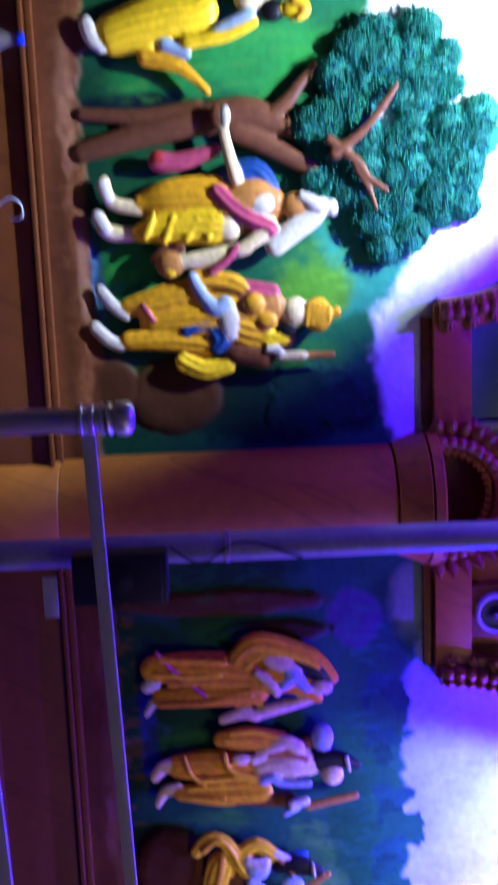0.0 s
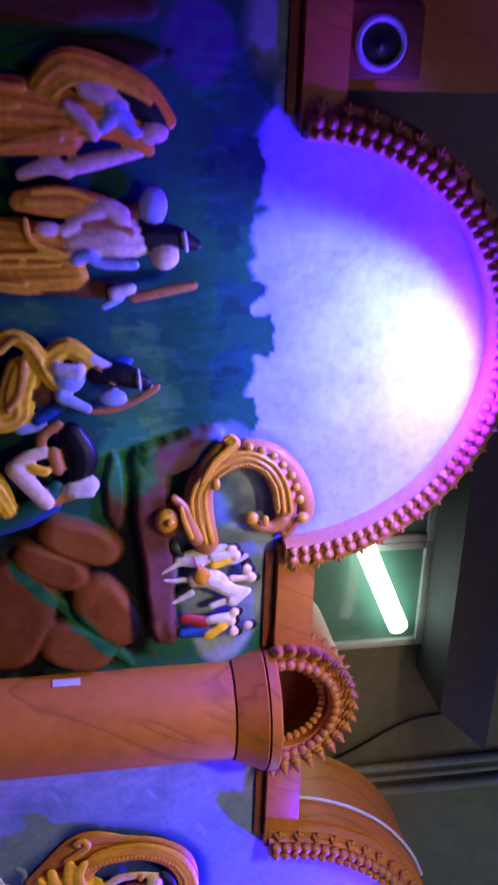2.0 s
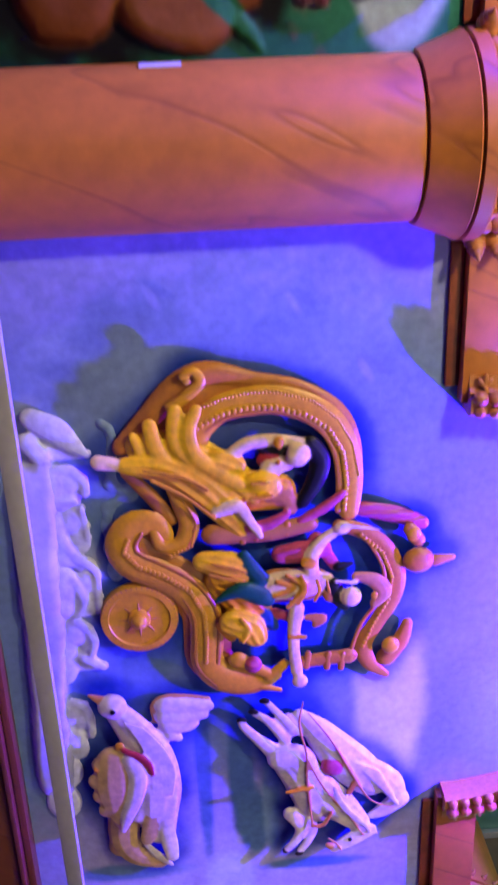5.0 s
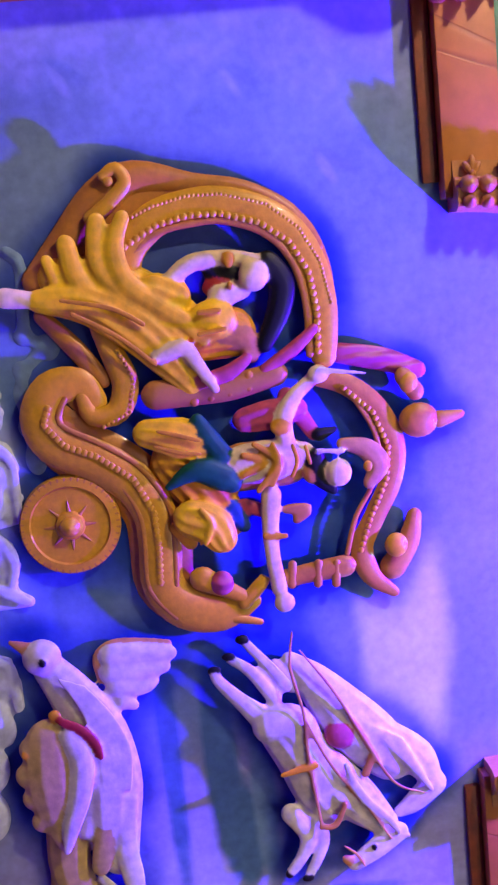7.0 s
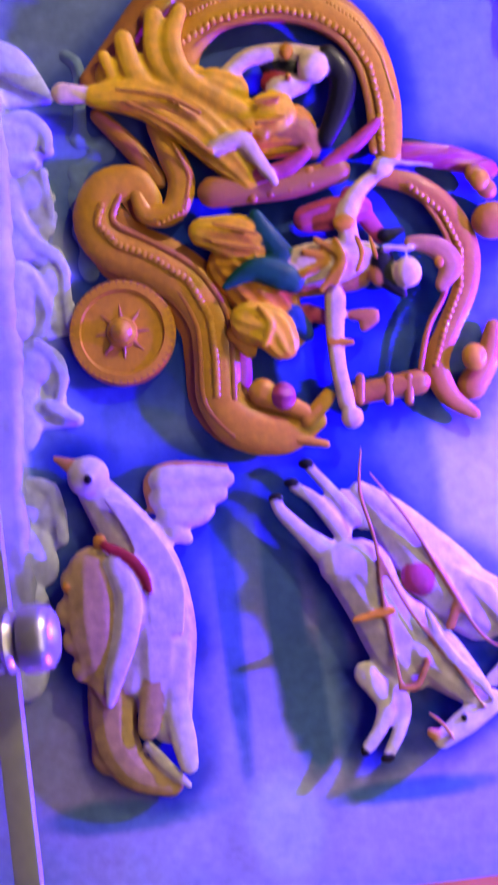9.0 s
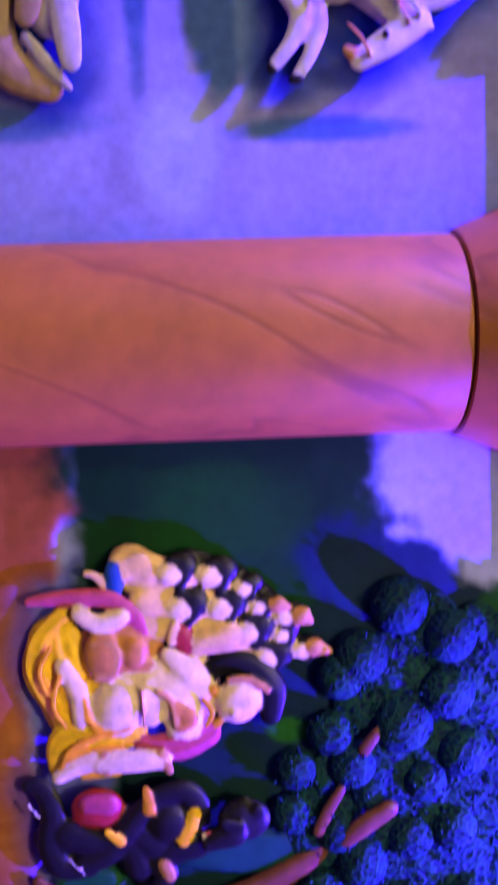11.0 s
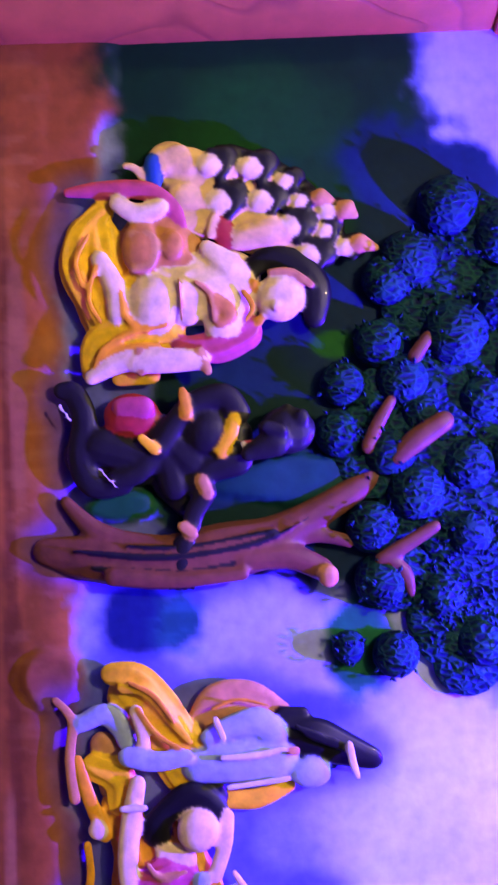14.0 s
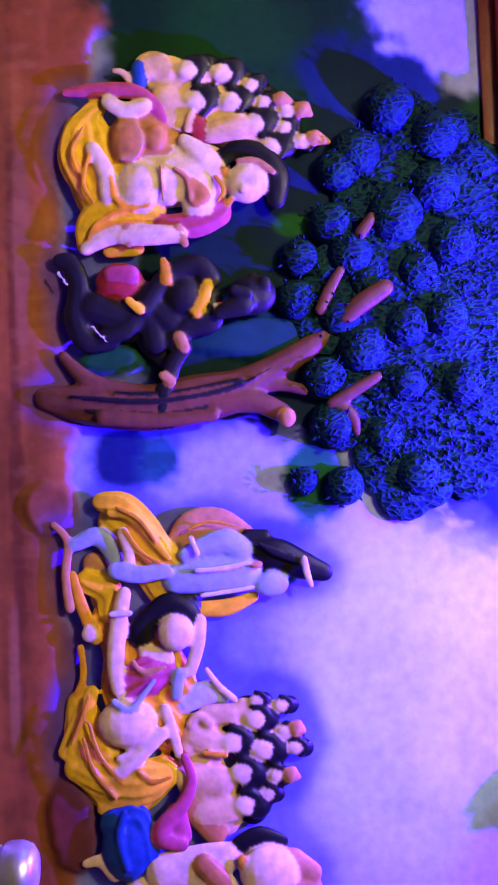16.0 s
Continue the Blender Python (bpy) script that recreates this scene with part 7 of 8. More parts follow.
f.tube("skin", 0.075, 6.093, 1.246, 0.011, 6.122, 1.255, 0.011, 6.146, 1.257, 0.01)
f.tube("clay", 0.05, 6.076, 1.124, 0.007, 6.106, 1.148, 0.008, 6.164, 1.144, 0.009, 6.222, 1.15, 0.01)
f.tube("yellow", 0.04, 6.176, 1.179, 0.02, 6.196, 1.218, 0.023, 6.235, 1.217, 0.019)
f.ball("blueskin", 0.07, 6.191, 1.503, 0.023, 0.031)
f.tube("blueskin", 0.06, 6.183, 1.463, 0.017, 6.189, 1.482, 0.017)
f.tube("black", 0.055, 6.131, 1.474, 0.021, 6.142, 1.513, 0.031, 6.158, 1.551, 0.027, 6.174, 1.595, 0.018)
f.tube("black", 0.05, 6.106, 1.465, 0.012, 6.107, 1.495, 0.012)
f.tube("white", 0.1, 6.147, 1.561, 0.006, 6.174, 1.565, 0.007, 6.195, 1.572, 0.005)
f.ball("clay", 0.09, 6.156, 1.479, 0.008, 0.011)
f.tube("black", 0.09, 6.119, 1.483, 0.004, 6.139, 1.511, 0.005, 6.14, 1.54, 0.004)
f.tube("black", 0.09, 6.123, 1.493, 0.004, 6.144, 1.523, 0.005, 6.146, 1.55, 0.004)
f.tube("black", 0.09, 6.126, 1.502, 0.004, 6.148, 1.534, 0.005, 6.153, 1.559, 0.004)
f.tube("black", 0.09, 6.129, 1.512, 0.004, 6.152, 1.545, 0.005, 6.159, 1.568, 0.004)
f.tube("yellow", 0.04, 6.231, 1.373, 0.014, 6.231, 1.422, 0.016, 6.213, 1.472, 0.01)
f.done("relief_figure", "plain painted grey-blue figure with piled black hair and yellow robe", "relief figure", "figures of the wood mural")

f = Relief()
f.tube("gold", 0.085, 6.417, 1.18, 0.004, 6.474, 1.197, 0.005, 6.522, 1.234, 0.004)
f.tube("gold", 0.085, 6.444, 1.17, 0.004, 6.501, 1.187, 0.005, 6.549, 1.224, 0.004)
f.tube("gold", 0.085, 6.504, 1.263, 0.004, 6.523, 1.286, 0.005, 6.515, 1.319, 0.004)
f.tube("gold", 0.085, 6.453, 1.15, 0.004, 6.407, 1.17, 0.005, 6.37, 1.181, 0.004)
f.tube("yellow", 0.03, 6.39, 1.163, 0.025, 6.468, 1.18, 0.045, 6.538, 1.237, 0.05, 6.512, 1.306, 0.029)
f.tube("orange", 0.025, 6.237, 1.215, 0.029, 6.306, 1.237, 0.033, 6.375, 1.255, 0.053, 6.436, 1.317, 0.043)
f.tube("orange", 0.025, 6.298, 1.292, 0.039, 6.368, 1.329, 0.039)
f.tube("orange", 0.05, 6.164, 1.156, 0.008, 6.203, 1.165, 0.011, 6.242, 1.179, 0.012, 6.277, 1.193, 0.012)
f.ball("skin", 0.06, 6.268, 1.184, 0.015, 0.015)
f.tube("orange", 0.04, 6.292, 1.166, 0.007, 6.34, 1.17, 0.007, 6.374, 1.16, 0.009)
f.tube("yellow", 0.05, 6.471, 1.135, 0.013, 6.434, 1.155, 0.017, 6.396, 1.175, 0.015, 6.368, 1.185, 0.012)
f.tube("yellow", 0.05, 6.5, 1.153, 0.021, 6.512, 1.201, 0.038, 6.524, 1.268, 0.042, 6.516, 1.307, 0.025)
f.tube("yellow", 0.05, 6.569, 1.2, 0.013, 6.551, 1.248, 0.025)
f.ball("skin", 0.07, 6.423, 1.246, 0.043, 0.052, deep=0.9)
f.tube("rose", 0.06, 6.354, 1.25, 0.025, 6.341, 1.289, 0.033, 6.337, 1.313, 0.021)
f.tube("skin", 0.075, 6.199, 1.246, 0.013, 6.251, 1.235, 0.016, 6.317, 1.228, 0.016, 6.364, 1.232, 0.013)
f.tube("white", 0.095, 6.233, 1.223, 0.006, 6.232, 1.257, 0.006)
f.tube("blueskin", 0.1, 6.382, 1.225, 0.007, 6.397, 1.253, 0.007, 6.37, 1.277, 0.006, 6.348, 1.296, 0.005)
f.tube("skin", 0.07, 6.251, 1.378, 0.011, 6.294, 1.372, 0.012, 6.337, 1.357, 0.012)
f.tube("blueskin", 0.075, 6.34, 1.338, 0.011, 6.377, 1.332, 0.011)
f.tube("skin", 0.08, 6.509, 1.224, 0.009, 6.482, 1.263, 0.012, 6.441, 1.306, 0.012)
f.tube("skin", 0.08, 6.481, 1.23, 0.007, 6.473, 1.272, 0.008)
f.tube("skin", 0.07, 6.401, 1.312, 0.01, 6.444, 1.325, 0.01, 6.478, 1.333, 0.009)
f.tube("skin", 0.06, 6.302, 1.28, 0.013, 6.313, 1.314, 0.017)
f.tube("black", 0.06, 6.263, 1.271, 0.021, 6.24, 1.291, 0.019, 6.222, 1.326, 0.023, 6.242, 1.359, 0.021, 6.286, 1.37, 0.017)
f.ball("black", 0.055, 6.269, 1.271, 0.027, 0.023)
f.ball("skin", 0.08, 6.27, 1.333, 0.032, 0.031, deep=0.9)
f.tube("black", 0.05, 6.2, 1.36, 0.01, 6.225, 1.369, 0.012)
f.tube("cloud", 0.04, 6.395, 1.349, 0.017, 6.377, 1.388, 0.023, 6.388, 1.417, 0.01)
f.tube("skin", 0.06, 6.335, 1.385, 0.005, 6.364, 1.404, 0.007, 6.389, 1.432, 0.007)
f.tube("clay", 0.09, 6.315, 1.259, 0.005, 6.335, 1.277, 0.005, 6.327, 1.315, 0.004)
f.done("relief_figure", "plain painted reclining lady figure in yellow with dark coiled hair", "relief figure", "figures of the wood mural")

f = Relief()
f.tube("honey", 0.02, 6.448, 1.356, 0.035, 6.527, 1.374, 0.045, 6.586, 1.401, 0.045)
f.tube("black", 0.03, 6.409, 1.456, 0.025, 6.45, 1.479, 0.033, 6.489, 1.483, 0.035, 6.546, 1.466, 0.035, 6.585, 1.46, 0.025)
f.tube("honey", 0.05, 6.441, 1.353, 0.01, 6.469, 1.347, 0.012)
f.tube("honey", 0.045, 6.452, 1.362, 0.025, 6.468, 1.4, 0.027)
f.tube("honey", 0.06, 6.429, 1.354, 0.009, 6.415, 1.368, 0.009, 6.43, 1.387, 0.009)
f.tube("honey", 0.045, 6.414, 1.383, 0.017, 6.416, 1.426, 0.021)
f.tube("honey", 0.045, 6.528, 1.36, 0.025, 6.53, 1.403, 0.029)
f.tube("honey", 0.045, 6.586, 1.372, 0.023, 6.578, 1.421, 0.025)
f.tube("tan", 0.04, 6.568, 1.344, 0.021, 6.617, 1.391, 0.023)
f.tube("gold", 0.075, 6.478, 1.377, 0.005, 6.484, 1.415, 0.005)
f.tube("honey", 0.05, 6.517, 1.336, 0.015, 6.546, 1.345, 0.013)
f.tube("honey", 0.045, 6.407, 1.446, 0.019, 6.427, 1.455, 0.017)
f.ball("black", 0.045, 6.394, 1.482, 0.016, 0.018, deep=1.0)
f.ball("skin", 0.058, 6.393, 1.471, 0.012, 0.015, deep=0.8)
f.tube("black", 0.062, 6.377, 1.469, 0.005, 6.384, 1.482, 0.006, 6.394, 1.485, 0.005, 6.405, 1.478, 0.004)
f.tube("honey", 0.05, 6.396, 1.457, 0.007, 6.396, 1.447, 0.01)
f.ball("black", 0.045, 6.403, 1.527, 0.017, 0.019, deep=1.0)
f.ball("skin", 0.058, 6.402, 1.514, 0.013, 0.016, deep=0.8)
f.tube("black", 0.062, 6.386, 1.512, 0.005, 6.393, 1.526, 0.006, 6.403, 1.529, 0.006, 6.415, 1.521, 0.005)
f.tube("honey", 0.05, 6.405, 1.499, 0.008, 6.405, 1.489, 0.01)
f.ball("black", 0.045, 6.425, 1.485, 0.023, 0.026, deep=1.0)
f.ball("skin", 0.058, 6.424, 1.468, 0.018, 0.022, deep=0.8)
f.tube("black", 0.062, 6.402, 1.466, 0.007, 6.411, 1.484, 0.008, 6.426, 1.489, 0.008, 6.442, 1.477, 0.006)
f.tube("honey", 0.05, 6.427, 1.447, 0.01, 6.429, 1.434, 0.013)
f.ball("black", 0.045, 6.464, 1.445, 0.025, 0.028, deep=1.0)
f.ball("skin", 0.058, 6.463, 1.427, 0.019, 0.024, deep=0.8)
f.tube("black", 0.062, 6.439, 1.426, 0.008, 6.449, 1.445, 0.009, 6.464, 1.45, 0.008, 6.482, 1.438, 0.007)
f.tube("honey", 0.05, 6.466, 1.405, 0.011, 6.468, 1.39, 0.014)
f.ball("black", 0.045, 6.479, 1.499, 0.025, 0.028, deep=1.0)
f.ball("skin", 0.058, 6.477, 1.48, 0.019, 0.024, deep=0.8)
f.tube("black", 0.062, 6.453, 1.479, 0.008, 6.463, 1.499, 0.009, 6.48, 1.503, 0.008, 6.496, 1.491, 0.007)
f.tube("honey", 0.05, 6.481, 1.459, 0.011, 6.482, 1.444, 0.014)
f.ball("black", 0.045, 6.45, 1.534, 0.018, 0.02, deep=1.0)
f.ball("skin", 0.058, 6.448, 1.52, 0.014, 0.017, deep=0.8)
f.tube("black", 0.062, 6.431, 1.518, 0.005, 6.438, 1.534, 0.006, 6.449, 1.536, 0.006, 6.461, 1.528, 0.005)
f.tube("honey", 0.05, 6.451, 1.505, 0.008, 6.453, 1.494, 0.011)
f.ball("black", 0.045, 6.478, 1.55, 0.017, 0.019, deep=1.0)
f.ball("skin", 0.058, 6.476, 1.536, 0.013, 0.016, deep=0.8)
f.tube("black", 0.062, 6.46, 1.535, 0.005, 6.467, 1.549, 0.006, 6.478, 1.552, 0.006, 6.489, 1.543, 0.005)
f.tube("honey", 0.05, 6.48, 1.522, 0.008, 6.48, 1.512, 0.01)
f.ball("black", 0.045, 6.518, 1.461, 0.025, 0.028, deep=1.0)
f.ball("skin", 0.058, 6.516, 1.442, 0.019, 0.024, deep=0.8)
f.tube("black", 0.062, 6.492, 1.441, 0.008, 6.503, 1.461, 0.009, 6.518, 1.465, 0.008, 6.536, 1.453, 0.007)
f.tube("honey", 0.05, 6.52, 1.421, 0.011, 6.522, 1.406, 0.014)
f.ball("black", 0.045, 6.525, 1.515, 0.017, 0.019, deep=1.0)
f.ball("skin", 0.058, 6.522, 1.502, 0.013, 0.016, deep=0.8)
f.tube("black", 0.062, 6.506, 1.5, 0.005, 6.513, 1.515, 0.006, 6.524, 1.517, 0.006, 6.535, 1.509, 0.005)
f.tube("honey", 0.05, 6.526, 1.488, 0.008, 6.527, 1.477, 0.01)
f.ball("black", 0.045, 6.573, 1.464, 0.025, 0.028, deep=1.0)
f.ball("skin", 0.058, 6.571, 1.445, 0.019, 0.024, deep=0.8)
f.tube("black", 0.062, 6.547, 1.443, 0.008, 6.557, 1.464, 0.009, 6.573, 1.468, 0.008, 6.59, 1.457, 0.007)
f.tube("honey", 0.05, 6.575, 1.423, 0.011, 6.576, 1.41, 0.014)
f.ball("black", 0.045, 6.556, 1.499, 0.015, 0.017, deep=1.0)
f.ball("skin", 0.058, 6.553, 1.487, 0.011, 0.014, deep=0.8)
f.tube("black", 0.062, 6.539, 1.486, 0.004, 6.545, 1.498, 0.005, 6.553, 1.501, 0.005, 6.565, 1.495, 0.004)
f.tube("honey", 0.05, 6.556, 1.474, 0.007, 6.558, 1.466, 0.009)
f.tube("clay", 0.065, 6.442, 1.541, 0.016, 6.446, 1.55, 0.007)
f.tube("clay", 0.065, 6.522, 1.529, 0.017, 6.525, 1.538, 0.007)
f.done("relief_figure_group", "crowd of plain painted figures in ochre listening together", "relief figure", "crowds of the wood mural")

f = Relief()
f.ball("blue", 0.05, 6.636, 1.241, 0.06, 0.046, deep=0.9)
f.tube("blue", 0.06, 6.594, 1.219, 0.027, 6.586, 1.258, 0.023, 6.643, 1.271, 0.025)
f.tube("blue", 0.09, 6.571, 1.238, 0.006, 6.612, 1.227, 0.007, 6.668, 1.24, 0.006)
f.tube("skin", 0.05, 6.662, 1.167, 0.008, 6.658, 1.193, 0.012, 6.683, 1.216, 0.013)
f.tube("rose", 0.075, 6.482, 1.343, 0.008, 6.524, 1.354, 0.01, 6.566, 1.336, 0.013, 6.593, 1.307, 0.015, 6.621, 1.301, 0.015, 6.631, 1.334, 0.013)
f.tube("rose", 0.06, 6.58, 1.325, 0.019, 6.618, 1.334, 0.019)
f.tube("skin", 0.05, 6.722, 1.268, 0.038, 6.759, 1.243, 0.028)
f.done("relief_figure", "plain painted bowed figure in a blue cloth with a rose scarf", "relief figure", "figures of the wood mural")

f = Relief()
f.tube("skin", 0.06, 6.682, 1.303, 0.036, 6.666, 1.361, 0.032, 6.658, 1.409, 0.028)
f.tube("tan", 0.085, 6.666, 1.371, 0.019, 6.695, 1.399, 0.019)
f.tube("skin", 0.06, 6.723, 1.388, 0.047, 6.776, 1.31, 0.047)
f.ball("skin", 0.08, 6.682, 1.484, 0.046, 0.053, deep=0.9)
f.tube("black", 0.06, 6.636, 1.434, 0.015, 6.623, 1.468, 0.017, 6.634, 1.506, 0.013)
f.tube("clay", 0.075, 6.666, 1.523, 0.024, 6.686, 1.556, 0.019)
f.tube("clay", 0.075, 6.713, 1.521, 0.024, 6.714, 1.559, 0.017)
f.ball("gold", 0.095, 6.66, 1.437, 0.013, 0.009)
f.done("relief_figure", "large plain painted figure with black hair and a pink turban", "relief figure", "figures of the wood mural")



# ---- the frame of the wall: plinth, columns, lintels, arches ----
def plinth():
    top = tagged(part("wall_plinth", box(-2.2, 8.0, -0.06, 0.1, 0.0, 0.895, 0.006), MAT["plinth"]), "polished brown stone plinth wall under the murals", "wall", "", "structure")
    lip = box(-2.2, 8.0, -0.075, 0.0, 0.897, 0.909, 0.004)
    part("moulding", lip, MAT["plinth"], top)
    part("moulding", box(-2.2, 8.0, -0.05, 0.0, 0.9105, 0.928, 0.004), MAT["plinth"], top)
    part("ledge", box(-2.2, 8.0, -0.24, -0.0605, 0.0, 0.70, 0.006), MAT["plinth"], top)


def column(u):
    root = empty("column", (u, 0, 0.93), "round terracotta column painted with slanting marble veins", "column", "columns of the wall")
    shaft = lathe([(0.152, -0.005), (0.152, 0.894), (0.148, 0.898)], 40)
    part("shaft", shaft, MAT["terra"], root)
    part("collar", lathe([(0.146, 0.899), (0.158, 0.901), (0.164, 0.915), (0.183, 0.965), (0.191, 0.981), (0.187, 0.985)], 40), MAT["terra"], root)
    part("abacus", lathe([(0.178, 0.986), (0.193, 0.990), (0.195, 1.014), (0.19, 1.020), (0.0, 1.021)], 40), MAT["terra"], root)
    part("pedestal", lathe([(0.158, -0.228), (0.158, -0.012), (0.154, -0.006)], 40), MAT["terra"], root)
    return root


def arc_band(cu, cv, r0, r1, depth, a0, a1, segs=48, y0=0.0):
    """A curved band with a stepped front, standing out from the wall."""
    bm = bmesh.new()
    prof = [(r0, y0), (r0, 0.002), (r1, 0.002), (r1, y0)] if not depth else [(r0, y0), (r0, -depth * 0.8), (r0 + 0.008, -depth), (r0 + (r1 - r0) * 0.45, -depth), (r0 + (r1 - r0) * 0.5, -depth * 0.8),
            (r0 + (r1 - r0) * 0.62, -depth * 0.8), (r0 + (r1 - r0) * 0.68, -depth * 0.62), (r1, -depth * 0.6), (r1, y0)]
    rings = []
    for k in range(segs + 1):
        w = radians(a0 + (a1 - a0) * k / segs)
        rings.append([bm.verts.new((cu + r * math.cos(w), y, cv + r * math.sin(w))) for r, y in prof])
    for a, b in zip(rings, rings[1:]):
        for j in range(len(prof) - 1):
            bm.faces.new((a[j], b[j], b[j + 1], a[j + 1]))
    bm.faces.new(rings[0]), bm.faces.new(list(reversed(rings[-1])))
    bmesh.ops.recalc_face_normals(bm, faces=bm.faces)
    return bm


def bead_mesh(name, profile, segs=8):
    me = bpy.data.meshes.new(name)
    bm = lathe(profile, segs)
    bmesh.ops.recalc_face_normals(bm, faces=bm.faces)
    bm.to_mesh(me)
    bm.free()
    me.materials.append(MAT["clay"])
    me.shade_smooth()
    return me


def leaf_drop():
    """A small three-leaved pendant cast on the face of an arch."""
    me = bpy.data.meshes.new("drop")
    bm = bmesh.new()
    for turn, size in ((-38, 0.8), (0, 1.0), (38, 0.8)):
        w = radians(turn)
        m = Matrix.Rotation(w, 4, "Y") @ Matrix.Translation((0, 0, 0.017 * size)) @ Matrix.Diagonal((0.0075, 0.007, 0.019 * size, 1))
        bmesh.ops.create_icosphere(bm, subdivisions=2, radius=1.0, matrix=m)
    bmesh.ops.create_icosphere(bm, subdivisions=1, radius=0.008, matrix=Matrix.Translation((0, -0.004, 0.0)))
    bm.to_mesh(me)
    bm.free()
    me.materials.append(MAT["clay"])
    me.shade_smooth()
    return me


def frame_parts():
    ball = bead_mesh("knob", [(0.0, -0.004), (0.0145, -0.002), (0.0165, 0.006), (0.0145, 0.015), (0.008, 0.021), (0.0, 0.023)], 10)
    knob = bead_mesh("knob", [(0.0, 0.0), (0.011, 0.001), (0.0125, 0.007), (0.0105, 0.014), (0.008, 0.015), (0.006, 0.021), (0.0, 0.024)])
    drop = leaf_drop()
    finial = bead_mesh("finial", [(0.0, 0.0), (0.019, 0.0), (0.021, 0.005), (0.018, 0.0095), (0.014, 0.0105), (0.0175, 0.013), (0.0175, 0.018), (0.011, 0.0215), (0.0135, 0.024), (0.013, 0.029), (0.008, 0.032), (0.0095, 0.035), (0.008, 0.039), (0.004, 0.041), (0.0045, 0.045), (0.0, 0.05)], 10)
    face = Matrix.Rotation(radians(90), 4, "X")
    for cu in BAYS:
        arch = empty("arch", (cu, 0, 1.95), "terracotta arch with rows of moulded knobs around a painted sky", "arch", "arches of the wall")
        part("band", arc_band(0, 0, 0.515, 0.60, 0.062, 1, 179), MAT["clay"], arch)
        part("barrel", arc_band(0, 0, 0.572, 0.61, 0.0, 1, 179, y0=0.34), MAT["terra"], arch)
        for k in range(54):
            w = radians(3 + 174 * k / 53)
            out = Matrix.Rotation(math.pi / 2 - w, 4, "Y")
            share("knob", knob, arch, Matrix.Translation((0.527 * math.cos(w), -0.060, 0.527 * math.sin(w))) @ out @ Matrix.Rotation(radians(70), 4, "X"))
            share("knob", ball, arch, Matrix.Translation((0.558 * math.cos(w), -0.056, 0.558 * math.sin(w))) @ face)
        for k in range(30):
            w = radians(4 + 172 * k / 29)
            spin = Matrix.Rotation(math.pi / 2 - w, 4, "Y")
            share("drop", drop, arch, Matrix.Translation((0.577 * math.cos(w), -0.046, 0.577 * math.sin(w))) @ spin @ Matrix.Scale(0.85, 4))
    for cu in COLUMNS:
        lintel = empty("lintel", (cu, 0, 1.95), "terracotta painted beam carried across a column head", "beam", "beams of the wall")
        for s in (-1, 1):
            part("beam", box(min(s * 0.197, s * 0.53), max(s * 0.197, s * 0.53), -0.035, 0.08, -0.004, 0.10), MAT["terra"], lintel)
            # dark brown strip put in for the shaded soffit under each beam
            part("fascia", box(min(s * 0.197, s * 0.50), max(s * 0.197, s * 0.50), -0.012, 0.0, -0.034, -0.005, 0.003), MAT["rock"], lintel)
        niche = empty("niche", (cu, 0, 1.975), "small terracotta horseshoe niche crowned with moulded finials", "niche", "niches over the columns")
        part("band", arc_band(0, 0, 0.142, 0.208, 0.05, -4, 184, 30), MAT["clay"], niche)
        part("hood", arc_band(0, 0, 0.19, 0.215, 0.0, -4, 184, 30, y0=0.3), MAT["terra"], niche)
        back = lathe([(0.0, 0.0), (0.16, 0.0), (0.16, 0.03)], 28, m=Matrix.Translation((0, 0.10, 0)) @ face)
        part("back", back, MAT["rock"], niche)
        for k in range(19):
            w = radians(-6 + 192 * k / 18)
            out = Matrix.Rotation(math.pi / 2 - w, 4, "Y")
            share("finial", finial, niche, Matrix.Translation((0.192 * math.cos(w), -0.030, 0.192 * math.sin(w))) @ out @ Matrix.Rotation(radians(58), 4, "X") @ Matrix.Scale(1.1, 4))
            share("finial", finial, niche, Matrix.Translation((0.203 * math.cos(w), 0.02, 0.203 * math.sin(w))) @ out @ Matrix.Scale(0.6, 4))
        for k in range(20):
            w = radians(-4 + 188 * k / 19)
            share("knob", ball, niche, Matrix.Translation((0.160 * math.cos(w), -0.046, 0.160 * math.sin(w))) @ face)
            share("knob", knob, niche, Matrix.Translation((0.139 * math.cos(w), -0.015, 0.139 * math.sin(w))) @ Matrix.Rotation(-math.pi / 2 - w, 4, "Y"))


def hall():
    tagged(part("floor", box(-4, 10, -5.0, 1.6, -0.1, -0.001, 0), MAT["floor"]), "dull brown stone floor of the hall", "floor", "", "structure")
    tagged(part("ceiling", box(-4, 10, -5.0, 1.6, 3.6, 3.7, 0), MAT["concrete"]), "plain grey plastered ceiling", "ceiling", "", "structure")
    tagged(part("wall_back", box(-4, 10, -5.2, -5.0, 0, 3.6, 0), MAT["concrete"]), "plain grey wall behind the walkway", "wall", "", "structure")
    tagged(part("wall_west", box(-4.2, -4.0, -5.2, 1.6, 0, 3.6, 0), MAT["concrete"]), "plain grey end wall of the hall", "wall", "", "structure")
    tagged(part("wall_east", box(10.0, 10.2, -5.2, 1.6, 0, 3.6, 0), MAT["concrete"]), "plain grey end wall of the hall", "wall", "", "structure")
    tagged(part("wall_north", box(-4, 10, 0.75, 0.9, 0, 3.6, 0), MAT["olive"]), "grey plastered wall behind the arches", "wall", "", "structure")
    tagged(part("wall_core", box(-4, 10, 0.085, 0.2, 0, 1.99, 0), MAT["concrete"]), "plain masonry core behind the mural", "wall", "", "structure")


